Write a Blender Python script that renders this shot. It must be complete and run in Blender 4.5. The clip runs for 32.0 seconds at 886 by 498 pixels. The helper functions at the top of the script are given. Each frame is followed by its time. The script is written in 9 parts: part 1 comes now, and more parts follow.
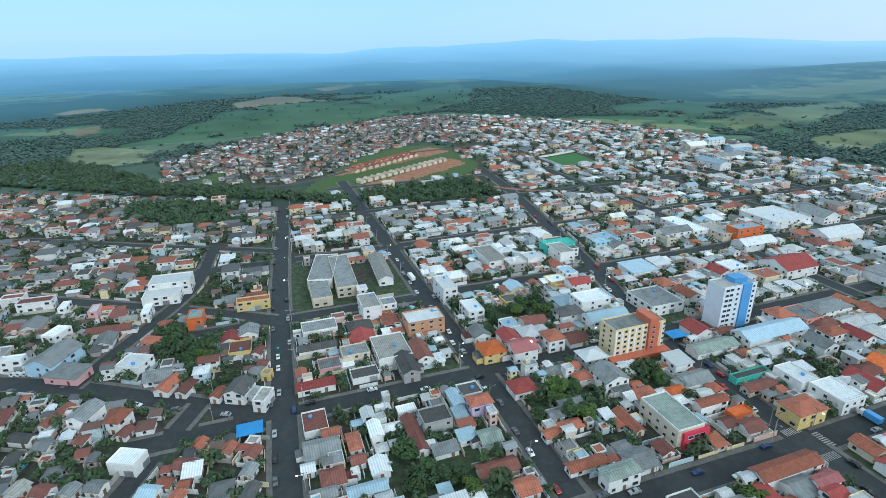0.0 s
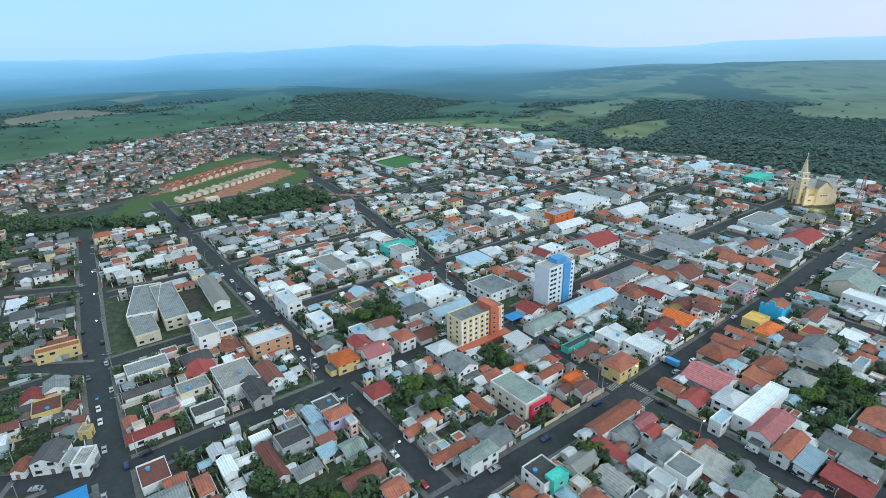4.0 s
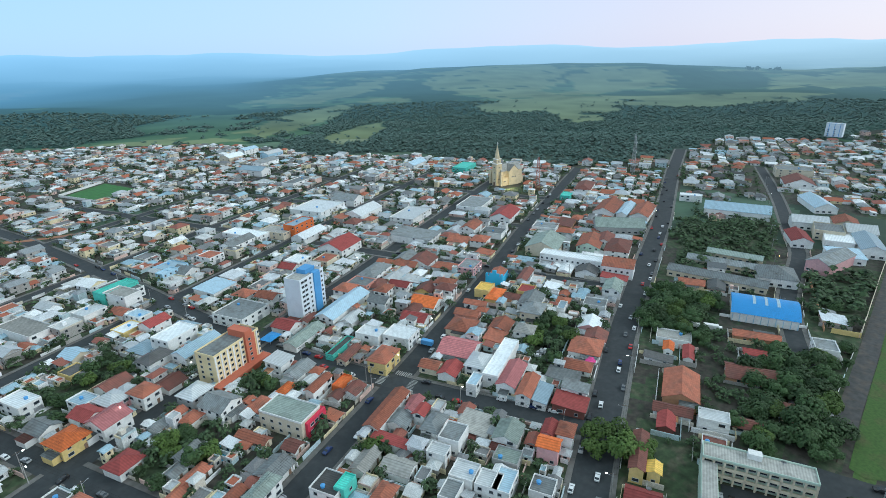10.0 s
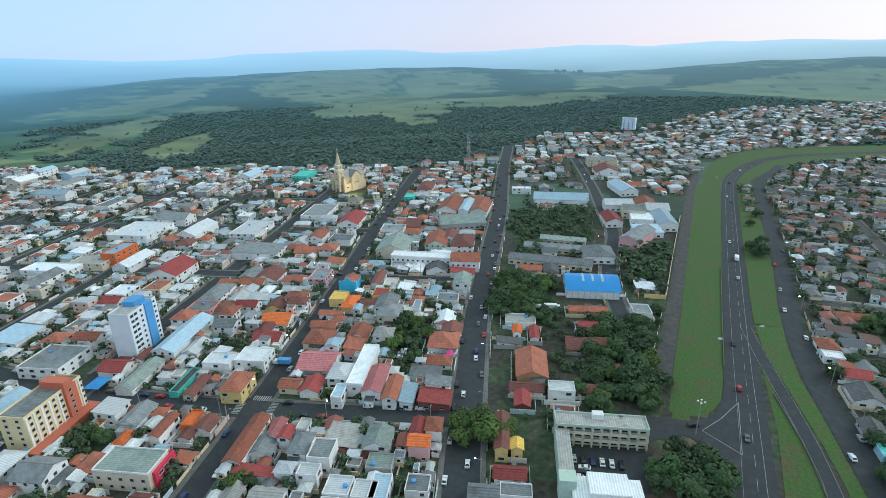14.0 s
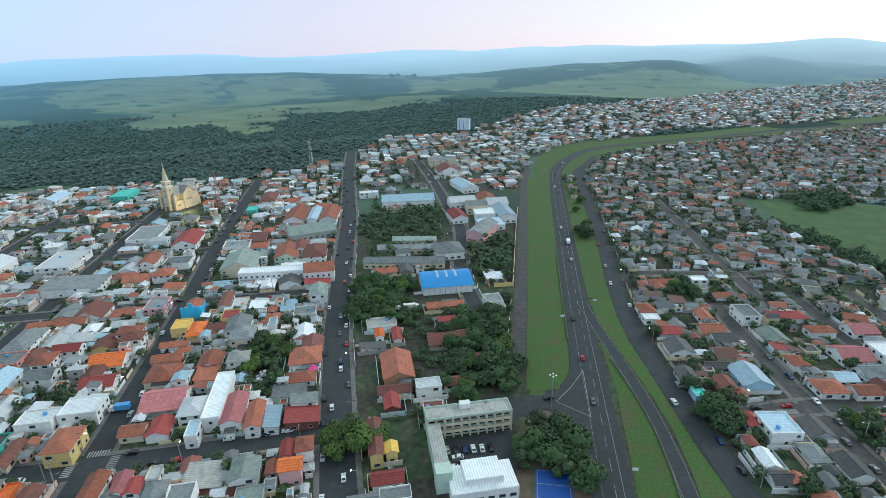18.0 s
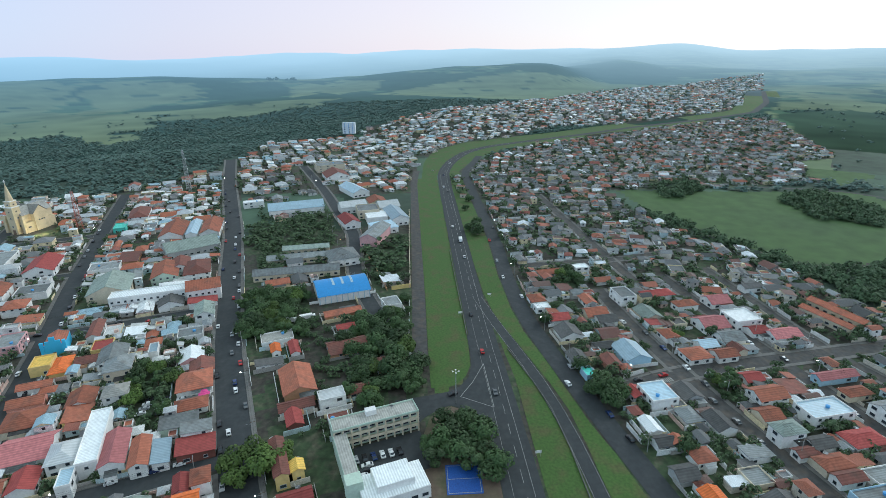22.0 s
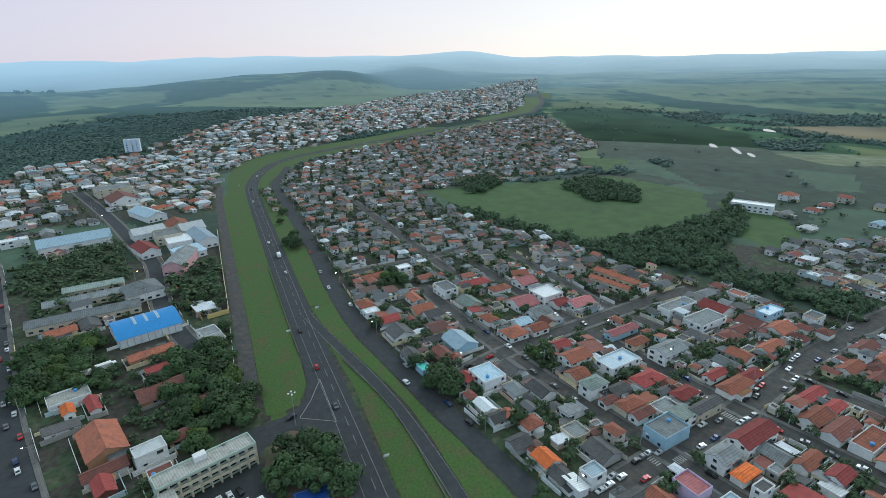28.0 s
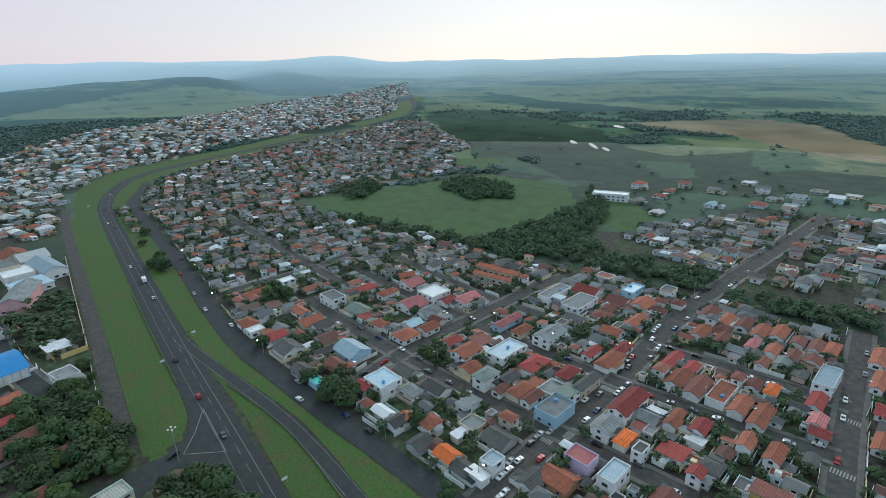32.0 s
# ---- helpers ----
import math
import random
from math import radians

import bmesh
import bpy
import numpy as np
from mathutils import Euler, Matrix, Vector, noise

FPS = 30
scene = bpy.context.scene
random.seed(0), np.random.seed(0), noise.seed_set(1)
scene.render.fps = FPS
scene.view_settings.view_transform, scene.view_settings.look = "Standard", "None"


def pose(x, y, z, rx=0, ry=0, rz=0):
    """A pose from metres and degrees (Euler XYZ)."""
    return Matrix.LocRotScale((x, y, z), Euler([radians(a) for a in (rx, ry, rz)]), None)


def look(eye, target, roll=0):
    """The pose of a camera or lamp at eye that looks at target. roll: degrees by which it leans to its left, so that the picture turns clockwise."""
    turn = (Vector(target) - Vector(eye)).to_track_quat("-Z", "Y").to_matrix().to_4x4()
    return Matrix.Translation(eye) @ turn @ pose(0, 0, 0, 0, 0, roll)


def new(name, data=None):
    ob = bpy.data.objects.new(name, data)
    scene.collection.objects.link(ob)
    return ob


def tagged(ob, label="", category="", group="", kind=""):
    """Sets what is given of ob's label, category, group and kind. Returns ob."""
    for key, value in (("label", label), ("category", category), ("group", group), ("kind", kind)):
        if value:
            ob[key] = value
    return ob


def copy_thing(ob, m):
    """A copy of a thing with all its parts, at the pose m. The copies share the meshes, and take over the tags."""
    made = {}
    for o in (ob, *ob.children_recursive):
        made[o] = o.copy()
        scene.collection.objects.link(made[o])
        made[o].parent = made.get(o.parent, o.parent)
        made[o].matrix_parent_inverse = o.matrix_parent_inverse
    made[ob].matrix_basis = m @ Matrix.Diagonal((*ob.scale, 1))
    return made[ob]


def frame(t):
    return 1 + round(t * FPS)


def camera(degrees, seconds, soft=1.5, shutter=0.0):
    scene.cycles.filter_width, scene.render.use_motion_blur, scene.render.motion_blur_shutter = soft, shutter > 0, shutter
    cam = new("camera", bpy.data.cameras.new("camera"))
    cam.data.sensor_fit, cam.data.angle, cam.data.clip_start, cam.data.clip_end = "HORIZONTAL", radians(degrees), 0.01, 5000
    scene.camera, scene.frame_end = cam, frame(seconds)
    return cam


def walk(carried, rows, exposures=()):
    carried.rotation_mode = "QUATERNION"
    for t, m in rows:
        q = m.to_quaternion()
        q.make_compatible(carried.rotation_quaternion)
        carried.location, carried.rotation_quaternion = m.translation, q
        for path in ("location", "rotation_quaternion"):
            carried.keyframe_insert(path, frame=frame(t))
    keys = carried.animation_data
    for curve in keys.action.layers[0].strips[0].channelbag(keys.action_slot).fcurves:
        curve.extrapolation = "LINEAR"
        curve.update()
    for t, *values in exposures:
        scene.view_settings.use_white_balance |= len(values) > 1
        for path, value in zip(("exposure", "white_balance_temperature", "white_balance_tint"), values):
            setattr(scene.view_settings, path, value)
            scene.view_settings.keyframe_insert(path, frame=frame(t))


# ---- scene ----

# camera: a drone that hovers and pans clockwise over the town
cam = camera(79.43, 32.0, soft=0.5)
PAN = [  # seconds, x, y, z, heading clockwise from +y, pitch, lean
    (0.0, 0.00, 0.00, 135.00, -0.00, -21.07, -1.02),
    (1.0, 0.01, 0.01, 135.01, 4.72, -21.02, -1.02),
    (2.0, 0.02, 0.03, 135.02, 9.57, -20.98, -0.98),
    (3.0, 0.03, 0.08, 135.02, 14.11, -20.91, -0.92),
    (3.5, 0.04, 0.09, 135.03, 16.17, -20.85, -0.94),
    (5.5, 0.15, 0.26, 135.06, 23.70, -20.80, -1.00),
    (6.0, 0.16, 0.28, 135.06, 25.84, -20.78, -1.11),
    (7.0, 0.17, 0.34, 135.08, 30.66, -20.73, -1.23),
    (8.0, 0.18, 0.42, 135.11, 35.91, -20.68, -1.26),
    (9.0, 0.17, 0.53, 135.17, 41.47, -20.58, -1.21),
    (10.0, 0.12, 0.62, 135.22, 46.78, -20.52, -1.23),
    (11.0, 0.08, 0.70, 135.29, 50.98, -20.45, -1.22),
    (12.0, 0.03, 0.78, 135.37, 55.58, -20.44, -1.18),
    (13.0, 0.03, 0.87, 135.45, 59.33, -20.41, -1.17),
    (14.0, 0.07, 0.97, 135.51, 63.86, -20.39, -1.16),
    (14.5, 0.08, 1.01, 135.53, 66.27, -20.36, -1.15),
    (16.5, 0.14, 1.40, 135.72, 75.43, -20.33, -1.19),
    (17.0, 0.15, 1.43, 135.72, 77.25, -20.31, -1.17),
    (18.0, 0.17, 1.52, 135.74, 80.60, -20.27, -1.16),
    (19.0, 0.21, 1.61, 135.74, 83.31, -20.23, -1.18),
    (20.0, 0.28, 1.71, 135.74, 86.23, -20.22, -1.12),
    (21.0, 0.37, 1.79, 135.73, 89.25, -20.20, -1.05),
    (22.0, 0.47, 1.87, 135.71, 92.67, -20.19, -0.98),
    (23.0, 0.60, 1.92, 135.70, 96.45, -20.11, -1.01),
    (24.0, 0.73, 1.98, 135.69, 99.90, -20.05, -1.00),
    (25.0, 0.83, 2.02, 135.69, 103.29, -19.97, -1.11),
    (25.5, 0.87, 2.04, 135.69, 104.59, -19.95, -1.07),
    (27.5, 1.08, 2.11, 135.70, 111.23, -19.89, -1.06),
    (28.0, 1.09, 2.11, 135.70, 112.87, -19.84, -1.11),
    (29.0, 1.14, 2.11, 135.71, 116.22, -19.80, -1.16),
    (30.0, 1.17, 2.10, 135.71, 120.24, -19.75, -1.26),
    (31.0, 1.20, 2.10, 135.72, 123.07, -19.70, -1.36),
    (32.0, 1.24, 2.08, 135.73, 125.94, -19.68, -1.38),
]


def aimed(x, y, z, heading, pitch, lean):
    h, p = radians(heading), radians(pitch)
    eye = Vector((x, y, z))
    return look(eye, eye + Vector((math.sin(h) * math.cos(p), math.cos(h) * math.cos(p), math.sin(p))), lean)


walk(cam, [(r[0], aimed(*r[1:])) for r in PAN], exposures=[(0, 0.42, 5300, -3), (7, 0.37, 5350, -3), (14, 0.36, 5450, -3), (21, 0.33, 5480, -2), (32, 0.06, 5500, -1)])

# ---- light: dusk, a soft blue sky that grows pale and warm towards the sunset
GLOW = radians(140)
world = bpy.data.worlds.new("dusk")
scene.world = world
world.use_nodes = True
wn = world.node_tree
wn.nodes.clear()
sky = wn.nodes.new("ShaderNodeTexSky")
sky.sky_type, sky.sun_disc = "NISHITA", False
sky.sun_elevation, sky.sun_rotation = radians(24), GLOW
sky.dust_density, sky.air_density, sky.ozone_density = 0.6, 1.0, 1.6
geo = wn.nodes.new("ShaderNodeTexCoord")
dot = wn.nodes.new("ShaderNodeVectorMath")
dot.operation = "DOT_PRODUCT"
dot.inputs[1].default_value = (math.sin(GLOW), math.cos(GLOW), 0.05)
fade = wn.nodes.new("ShaderNodeMapRange")
fade.inputs["From Min"].default_value, fade.inputs["From Max"].default_value = -0.8, 1.0
warm = wn.nodes.new("ShaderNodeValToRGB")
for at, col in ((0.0, (0.36, 0.50, 0.72)), (0.35, (0.51, 0.56, 0.70)), (0.62, (0.65, 0.55, 0.62)), (0.80, (0.76, 0.60, 0.615)), (1.0, (0.84, 0.71, 0.67))):
    el = warm.color_ramp.elements[0] if at == 0 else warm.color_ramp.elements[len(warm.color_ramp.elements) - 1] if at == 1 else warm.color_ramp.elements.new(at)
    el.color = (*col, 1)
blend = wn.nodes.new("ShaderNodeMix")
blend.data_type = "RGBA"
blend.inputs["Factor"].default_value = 0.88
scale = wn.nodes.new("ShaderNodeVectorMath")
scale.operation = "SCALE"
scale.inputs["Scale"].default_value = 9.0
bg = wn.nodes.new("ShaderNodeBackground")
bg.inputs[1].default_value = 0.12
wo = wn.nodes.new("ShaderNodeOutputWorld")
wn.links.new(geo.outputs["Generated"], dot.inputs[0])
wn.links.new(dot.outputs["Value"], fade.inputs["Value"])
wn.links.new(fade.outputs[0], warm.inputs[0])
high = wn.nodes.new("ShaderNodeMapRange")  # the dome overhead is greyer than the rim
high.interpolation_type = "SMOOTHSTEP"
high.inputs["From Min"].default_value, high.inputs["From Max"].default_value = 0.10, 0.65
part_z = wn.nodes.new("ShaderNodeSeparateXYZ")
dome = wn.nodes.new("ShaderNodeMix")
dome.data_type = "RGBA"
dome.inputs["B"].default_value = (0.61, 0.63, 0.615, 1)
wn.links.new(geo.outputs["Generated"], part_z.inputs[0])
wn.links.new(part_z.outputs["Z"], high.inputs["Value"])
wn.links.new(high.outputs[0], dome.inputs["Factor"])
wn.links.new(warm.outputs[0], dome.inputs["A"])
wn.links.new(dome.outputs["Result"], scale.inputs[0])
wn.links.new(sky.outputs[0], blend.inputs["A"])
wn.links.new(scale.outputs[0], blend.inputs["B"])
wn.links.new(blend.outputs["Result"], bg.inputs[0])
wn.links.new(bg.outputs[0], wo.inputs[0])
sun_data = bpy.data.lights.new("sun", "SUN")
sun_data.energy, sun_data.angle, sun_data.color = 0.95, radians(25), (1.0, 0.95, 0.90)
sun = new("sun", sun_data)
sun.matrix_world = look((0, 0, 300), (-math.sin(GLOW) * 100, -math.cos(GLOW) * 100, 300 - 55))

# ---- materials
MATS = {}


def surface(name, col, rough=0.85, metal=0.0, vary=0.25, grain=3.0, stain=0.35, stain_col=None, island=False, bump=0.15, spread=0.25, patch=0.22, ribs=0.0):
    """A procedural surface: grain, larger stains, and a tone that differs from piece to piece."""
    m = bpy.data.materials.new(name)
    m.use_nodes = True
    nt = m.node_tree
    b = nt.nodes["Principled BSDF"]
    b.inputs["Roughness"].default_value, b.inputs["Metallic"].default_value = rough, metal
    tc = nt.nodes.new("ShaderNodeTexCoord")
    fine = nt.nodes.new("ShaderNodeTexNoise")
    fine.inputs["Scale"].default_value, fine.inputs["Detail"].default_value = grain, 4
    big = nt.nodes.new("ShaderNodeTexNoise")
    big.inputs["Scale"].default_value, big.inputs["Detail"].default_value = patch, 5
    nt.links.new(tc.outputs["Object"], fine.inputs["Vector"])
    info = nt.nodes.new("ShaderNodeNewGeometry" if island else "ShaderNodeObjectInfo")
    rnd = info.outputs["Random Per Island" if island else "Random"]
    shift = nt.nodes.new("ShaderNodeVectorMath")
    shift.operation = "MULTIPLY_ADD"
    comb = nt.nodes.new("ShaderNodeCombineXYZ")
    nt.links.new(rnd, comb.inputs[0])
    shift.inputs[1].default_value = (90, 90, 90)
    nt.links.new(comb.outputs[0], shift.inputs[0])
    nt.links.new(tc.outputs["Object"], shift.inputs[2])
    nt.links.new(shift.outputs[0], big.inputs["Vector"])
    tone = nt.nodes.new("ShaderNodeMapRange")
    tone.inputs["To Min"].default_value, tone.inputs["To Max"].default_value = 1 - spread, 1 + spread
    nt.links.new(rnd, tone.inputs["Value"])
    gr = nt.nodes.new("ShaderNodeMapRange")
    gr.inputs["From Min"].default_value, gr.inputs["From Max"].default_value = 0.3, 0.7
    gr.inputs["To Min"].default_value, gr.inputs["To Max"].default_value = 1 - vary, 1 + vary
    nt.links.new(fine.outputs["Fac"], gr.inputs["Value"])
    mul = nt.nodes.new("ShaderNodeMath")
    mul.operation = "MULTIPLY"
    nt.links.new(tone.outputs[0], mul.inputs[0])
    nt.links.new(gr.outputs[0], mul.inputs[1])
    if ribs:  # rows of tiles or corrugation
        wave = nt.nodes.new("ShaderNodeTexWave")
        wave.inputs["Scale"].default_value, wave.inputs["Distortion"].default_value, wave.inputs["Detail"].default_value = 0.36, 0.6, 1
        nt.links.new(tc.outputs["Object"], wave.inputs["Vector"])
        wm = nt.nodes.new("ShaderNodeMapRange")
        wm.inputs["To Min"].default_value, wm.inputs["To Max"].default_value = 1 - ribs, 1 + ribs
        nt.links.new(wave.outputs["Fac"], wm.inputs["Value"])
        mul2 = nt.nodes.new("ShaderNodeMath")
        mul2.operation = "MULTIPLY"
        nt.links.new(mul.outputs[0], mul2.inputs[0])
        nt.links.new(wm.outputs[0], mul2.inputs[1])
        mul = mul2
    sm = nt.nodes.new("ShaderNodeMapRange")
    sm.inputs["From Min"].default_value, sm.inputs["From Max"].default_value, sm.inputs["To Max"].default_value = 0.48, 0.72, stain
    nt.links.new(big.outputs["Fac"], sm.inputs["Value"])
    mix = nt.nodes.new("ShaderNodeMix")
    mix.data_type = "RGBA"
    mix.inputs["A"].default_value = (*col, 1)
    mix.inputs["B"].default_value = (*(stain_col or [c * 0.45 for c in col]), 1)
    nt.links.new(sm.outputs[0], mix.inputs["Factor"])
    sc = nt.nodes.new("ShaderNodeVectorMath")
    sc.operation = "SCALE"
    nt.links.new(mix.outputs["Result"], sc.inputs[0])
    nt.links.new(mul.outputs[0], sc.inputs["Scale"])
    nt.links.new(sc.outputs[0], b.inputs["Base Color"])
    if bump:
        bp = nt.nodes.new("ShaderNodeBump")
        bp.inputs["Strength"].default_value, bp.inputs["Distance"].default_value = bump, 0.1
        nt.links.new(fine.outputs["Fac"], bp.inputs["Height"])
        nt.links.new(bp.outputs[0], b.inputs["Normal"])
    MATS[name] = m
    return m


def palette(name, cols, rough=0.85, stain=0.3):
    """One of several colours for each island of a joined mesh."""
    m = surface(name, cols[0], rough, island=True, stain=stain, spread=0.15)
    nt = m.node_tree
    ramp = nt.nodes.new("ShaderNodeValToRGB")
    ramp.color_ramp.interpolation = "CONSTANT"
    for i, c in enumerate(cols):
        at = i / len(cols)
        el = ramp.color_ramp.elements[i] if i < 2 else ramp.color_ramp.elements.new(at)
        el.position, el.color = at, (*c, 1)
    geo_n = next(n for n in nt.nodes if n.bl_idname == "ShaderNodeNewGeometry")
    nt.links.new(geo_n.outputs["Random Per Island"], ramp.inputs[0])
    nt.links.new(ramp.outputs[0], next(n for n in nt.nodes if n.bl_idname == "ShaderNodeMix").inputs["A"])
    next(n for n in nt.nodes if n.bl_idname == "ShaderNodeMix").inputs["B"].default_value = (0.13, 0.12, 0.11, 1)
    return m


COL = {"o": (0.34, 0.118, 0.070), "r": (0.20, 0.078, 0.060), "e": (0.30, 0.062, 0.055), "p": (0.46, 0.17, 0.17), "g": (0.22, 0.235, 0.235),
       "d": (0.10, 0.098, 0.095), "w": (0.70, 0.72, 0.72), "b": (0.36, 0.48, 0.56), "c": (0.34, 0.33, 0.30), "k": (0.29, 0.34, 0.30),
       "m": (0.55, 0.06, 0.22), "v": (0.65, 0.16, 0.04), "y": (0.70, 0.46, 0.10), "t": (0.14, 0.55, 0.45), "l": (0.62, 0.52, 0.70),
       "n": (0.52, 0.29, 0.16), "s": (0.70, 0.33, 0.26)}
WORD = {"o": "orange clay-tiled", "r": "weathered brown clay-tiled", "e": "red-painted tiled", "p": "rose-coloured", "g": "grey fibre-cement",
        "d": "dark grey fibre-cement", "w": "white metal", "b": "pale blue metal", "c": "bare concrete", "k": "grey-green", "m": "magenta",
        "v": "vivid orange", "y": "yellow", "t": "teal", "l": "lilac", "n": "brick", "s": "salmon"}
WALLWORD = {"w": "white plastered", "c": "cream plastered", "y": "yellow", "t": "teal", "l": "lilac", "g": "grey rendered", "p": "pink", "k": "pale green",
            "r": "dark red", "e": "red", "b": "light blue", "v": "orange", "s": "salmon", "n": "bare brick"}
ROOF, WALL = {}, {}
for k_, c_ in COL.items():
    shiny = k_ in "wb"
    ROOF[k_] = surface("roof_" + WORD[k_].split()[0] + "_" + k_, c_, 0.45 if shiny else 0.9, 0.0, vary=0.1 if shiny else 0.17, grain=0.8, bump=0.04, stain=0.5 if k_ in "orgdck" else 0.25,
                       stain_col=(0.09, 0.075, 0.06) if k_ in "org" else None, spread=0.3, ribs=0.13)
WALLCOL = dict(COL, w=(0.83, 0.82, 0.79), c=(0.66, 0.58, 0.44), y=(0.72, 0.55, 0.22), p=(0.72, 0.42, 0.42), b=(0.42, 0.60, 0.72), k=(0.50, 0.60, 0.50), g=(0.42, 0.42, 0.41))
for k_ in WALLWORD:
    WALL[k_] = surface("wall_" + k_, WALLCOL[k_], 0.85, vary=0.08, grain=1.2, stain=0.35, stain_col=[c * 0.6 for c in WALLCOL[k_]], spread=0.08, bump=0.05)
M_ASPHALT = surface("asphalt", (0.037, 0.042, 0.045), 0.9, vary=0.12, grain=0.5, stain=0.5, stain_col=(0.065, 0.066, 0.067), spread=0.05)
M_ROUGHROAD = surface("worn_asphalt", (0.072, 0.070, 0.068), 0.95, vary=0.25, grain=0.4, stain=0.8, stain_col=(0.115, 0.092, 0.072), spread=0.05)
M_PAVE = surface("pavement_concrete", (0.15, 0.145, 0.135), 0.9, vary=0.2, grain=0.4, stain=0.5, stain_col=(0.12, 0.10, 0.085), spread=0.1)
M_YARD = surface("yard", (0.052, 0.046, 0.036), 0.95, vary=0.45, grain=0.35, stain=0.9, stain_col=(0.035, 0.058, 0.026), spread=0.1)
M_YARD2 = surface("yard_green", (0.042, 0.065, 0.028), 0.95, vary=0.45, grain=0.35, stain=0.8, stain_col=(0.10, 0.085, 0.06), spread=0.1)
M_GRASS = surface("verge_grass", (0.060, 0.112, 0.022), 0.95, vary=0.2, grain=0.9, stain=0.95, stain_col=(0.095, 0.088, 0.036), spread=0.05, patch=0.11)
M_MEADOW = surface("meadow", (0.060, 0.108, 0.030), 0.95, vary=0.18, grain=0.08, stain=0.7, stain_col=(0.05, 0.088, 0.03), spread=0.05, patch=0.012)
M_PASTURE = surface("pasture", (0.14, 0.19, 0.085), 0.95, vary=0.15, grain=0.02, stain=0.6, stain_col=(0.085, 0.125, 0.06), spread=0.05, patch=0.008)
M_CROP = surface("crop", (0.065, 0.11, 0.068), 0.95, vary=0.2, grain=0.03, stain=0.4, stain_col=(0.05, 0.075, 0.04), spread=0.05)
M_TAN = surface("ploughed", (0.21, 0.19, 0.11), 0.95, vary=0.15, grain=0.03, stain=0.4, stain_col=(0.16, 0.14, 0.09), spread=0.05)
M_EARTH = surface("red_earth", (0.34, 0.16, 0.09), 0.95, vary=0.25, grain=0.15, stain=0.6, stain_col=(0.20, 0.11, 0.06), spread=0.05)
M_FLOOR = surface("forest_floor", (0.036, 0.060, 0.038), 0.95, vary=0.3, grain=0.05, stain=0.4, stain_col=(0.04, 0.055, 0.03), spread=0.05)
M_LEAF = surface("leaves", (0.050, 0.088, 0.027), 0.8, vary=0.35, grain=1.5, stain=0.4, stain_col=(0.03, 0.05, 0.018), spread=0.35, bump=0)
M_LEAF2 = surface("leaves_bright", (0.075, 0.12, 0.02), 0.8, vary=0.3, grain=1.5, stain=0.4, spread=0.25, bump=0)
M_CREEK = surface("creek_leaves", (0.075, 0.118, 0.056), 0.9, vary=0.25, grain=0.3, stain=0.2, spread=0.25, island=True, bump=0)
M_WOODS = surface("woods", (0.058, 0.092, 0.038), 0.9, vary=0.3, grain=0.3, stain=0.3, spread=0.45, island=True, bump=0)
# paler, bluer leaves: haze over the hills is put into this colour
M_HAZED_HILLWOODS = surface("hill_woods", (0.088, 0.142, 0.118), 0.9, vary=0.2, grain=0.3, stain=0.2, spread=0.14, island=True, bump=0)
M_BARK = surface("bark", (0.12, 0.09, 0.065), 0.95)
M_GLASS = surface("window_glass", (0.035, 0.045, 0.055), 0.12, vary=0.1, stain=0.2, bump=0)
M_FRAME = surface("window_frame", (0.42, 0.42, 0.42), 0.6, bump=0)
M_DOOR = surface("door_paint", (0.22, 0.14, 0.09), 0.6, bump=0)
M_METAL = surface("galvanised_steel", (0.45, 0.46, 0.47), 0.45, 0.6, bump=0)
M_RUSTRED = surface("mast_paint", (0.42, 0.13, 0.09), 0.6, bump=0)
M_POLE = surface("concrete_pole", (0.34, 0.33, 0.31), 0.9, bump=0)
M_TYRE = surface("rubber", (0.02, 0.02, 0.02), 0.85, bump=0)
M_LINE = surface("road_paint", (0.34, 0.34, 0.32), 0.8, vary=0.3, stain=0.5, stain_col=(0.25, 0.25, 0.24), bump=0)
M_BLUE = surface("blue_paint", (0.05, 0.27, 0.62), 0.5, spread=0.05, stain=0.15)
M_SKYBLUE = surface("sky_blue_paint", (0.12, 0.34, 0.66), 0.6, spread=0.03, stain=0.2, vary=0.06)
M_PALEBLUE = surface("pale_blue_plaster", (0.76, 0.80, 0.84), 0.7, spread=0.03, stain=0.15, vary=0.05)
M_CREAM = surface("cream_plaster", (0.80, 0.66, 0.38), 0.8, spread=0.03, stain=0.2, vary=0.05)
M_BRICKPAINT = surface("orange_red_paint", (0.55, 0.16, 0.09), 0.8, spread=0.03, stain=0.2, vary=0.08)
M_CRIMSON = surface("crimson_paint", (0.62, 0.04, 0.09), 0.7, spread=0.03, stain=0.15, vary=0.06)
M_CHURCH = surface("church_plaster", (0.66, 0.55, 0.36), 0.85, spread=0.03, stain=0.35, vary=0.08)
M_WATER = surface("still_water", (0.30, 0.32, 0.32), 0.04, spread=0.02, stain=0.1, bump=0)
M_POOL = surface("pool_water", (0.10, 0.42, 0.62), 0.1, spread=0.05, stain=0.1, bump=0)
M_COURT = surface("court_paint", (0.025, 0.09, 0.36), 0.6, spread=0.03, stain=0.4)
M_BARE = surface("bare_ground", (0.13, 0.095, 0.068), 0.95, vary=0.25, grain=0.3, stain=0.8, stain_col=(0.055, 0.085, 0.028), spread=0.05, patch=0.09)
M_PITCH = surface("pitch_turf", (0.055, 0.16, 0.04), 0.95, vary=0.15, grain=0.2, stain=0.3, spread=0.03)
M_SOLAR = surface("solar_glass", (0.02, 0.03, 0.07), 0.15, bump=0)
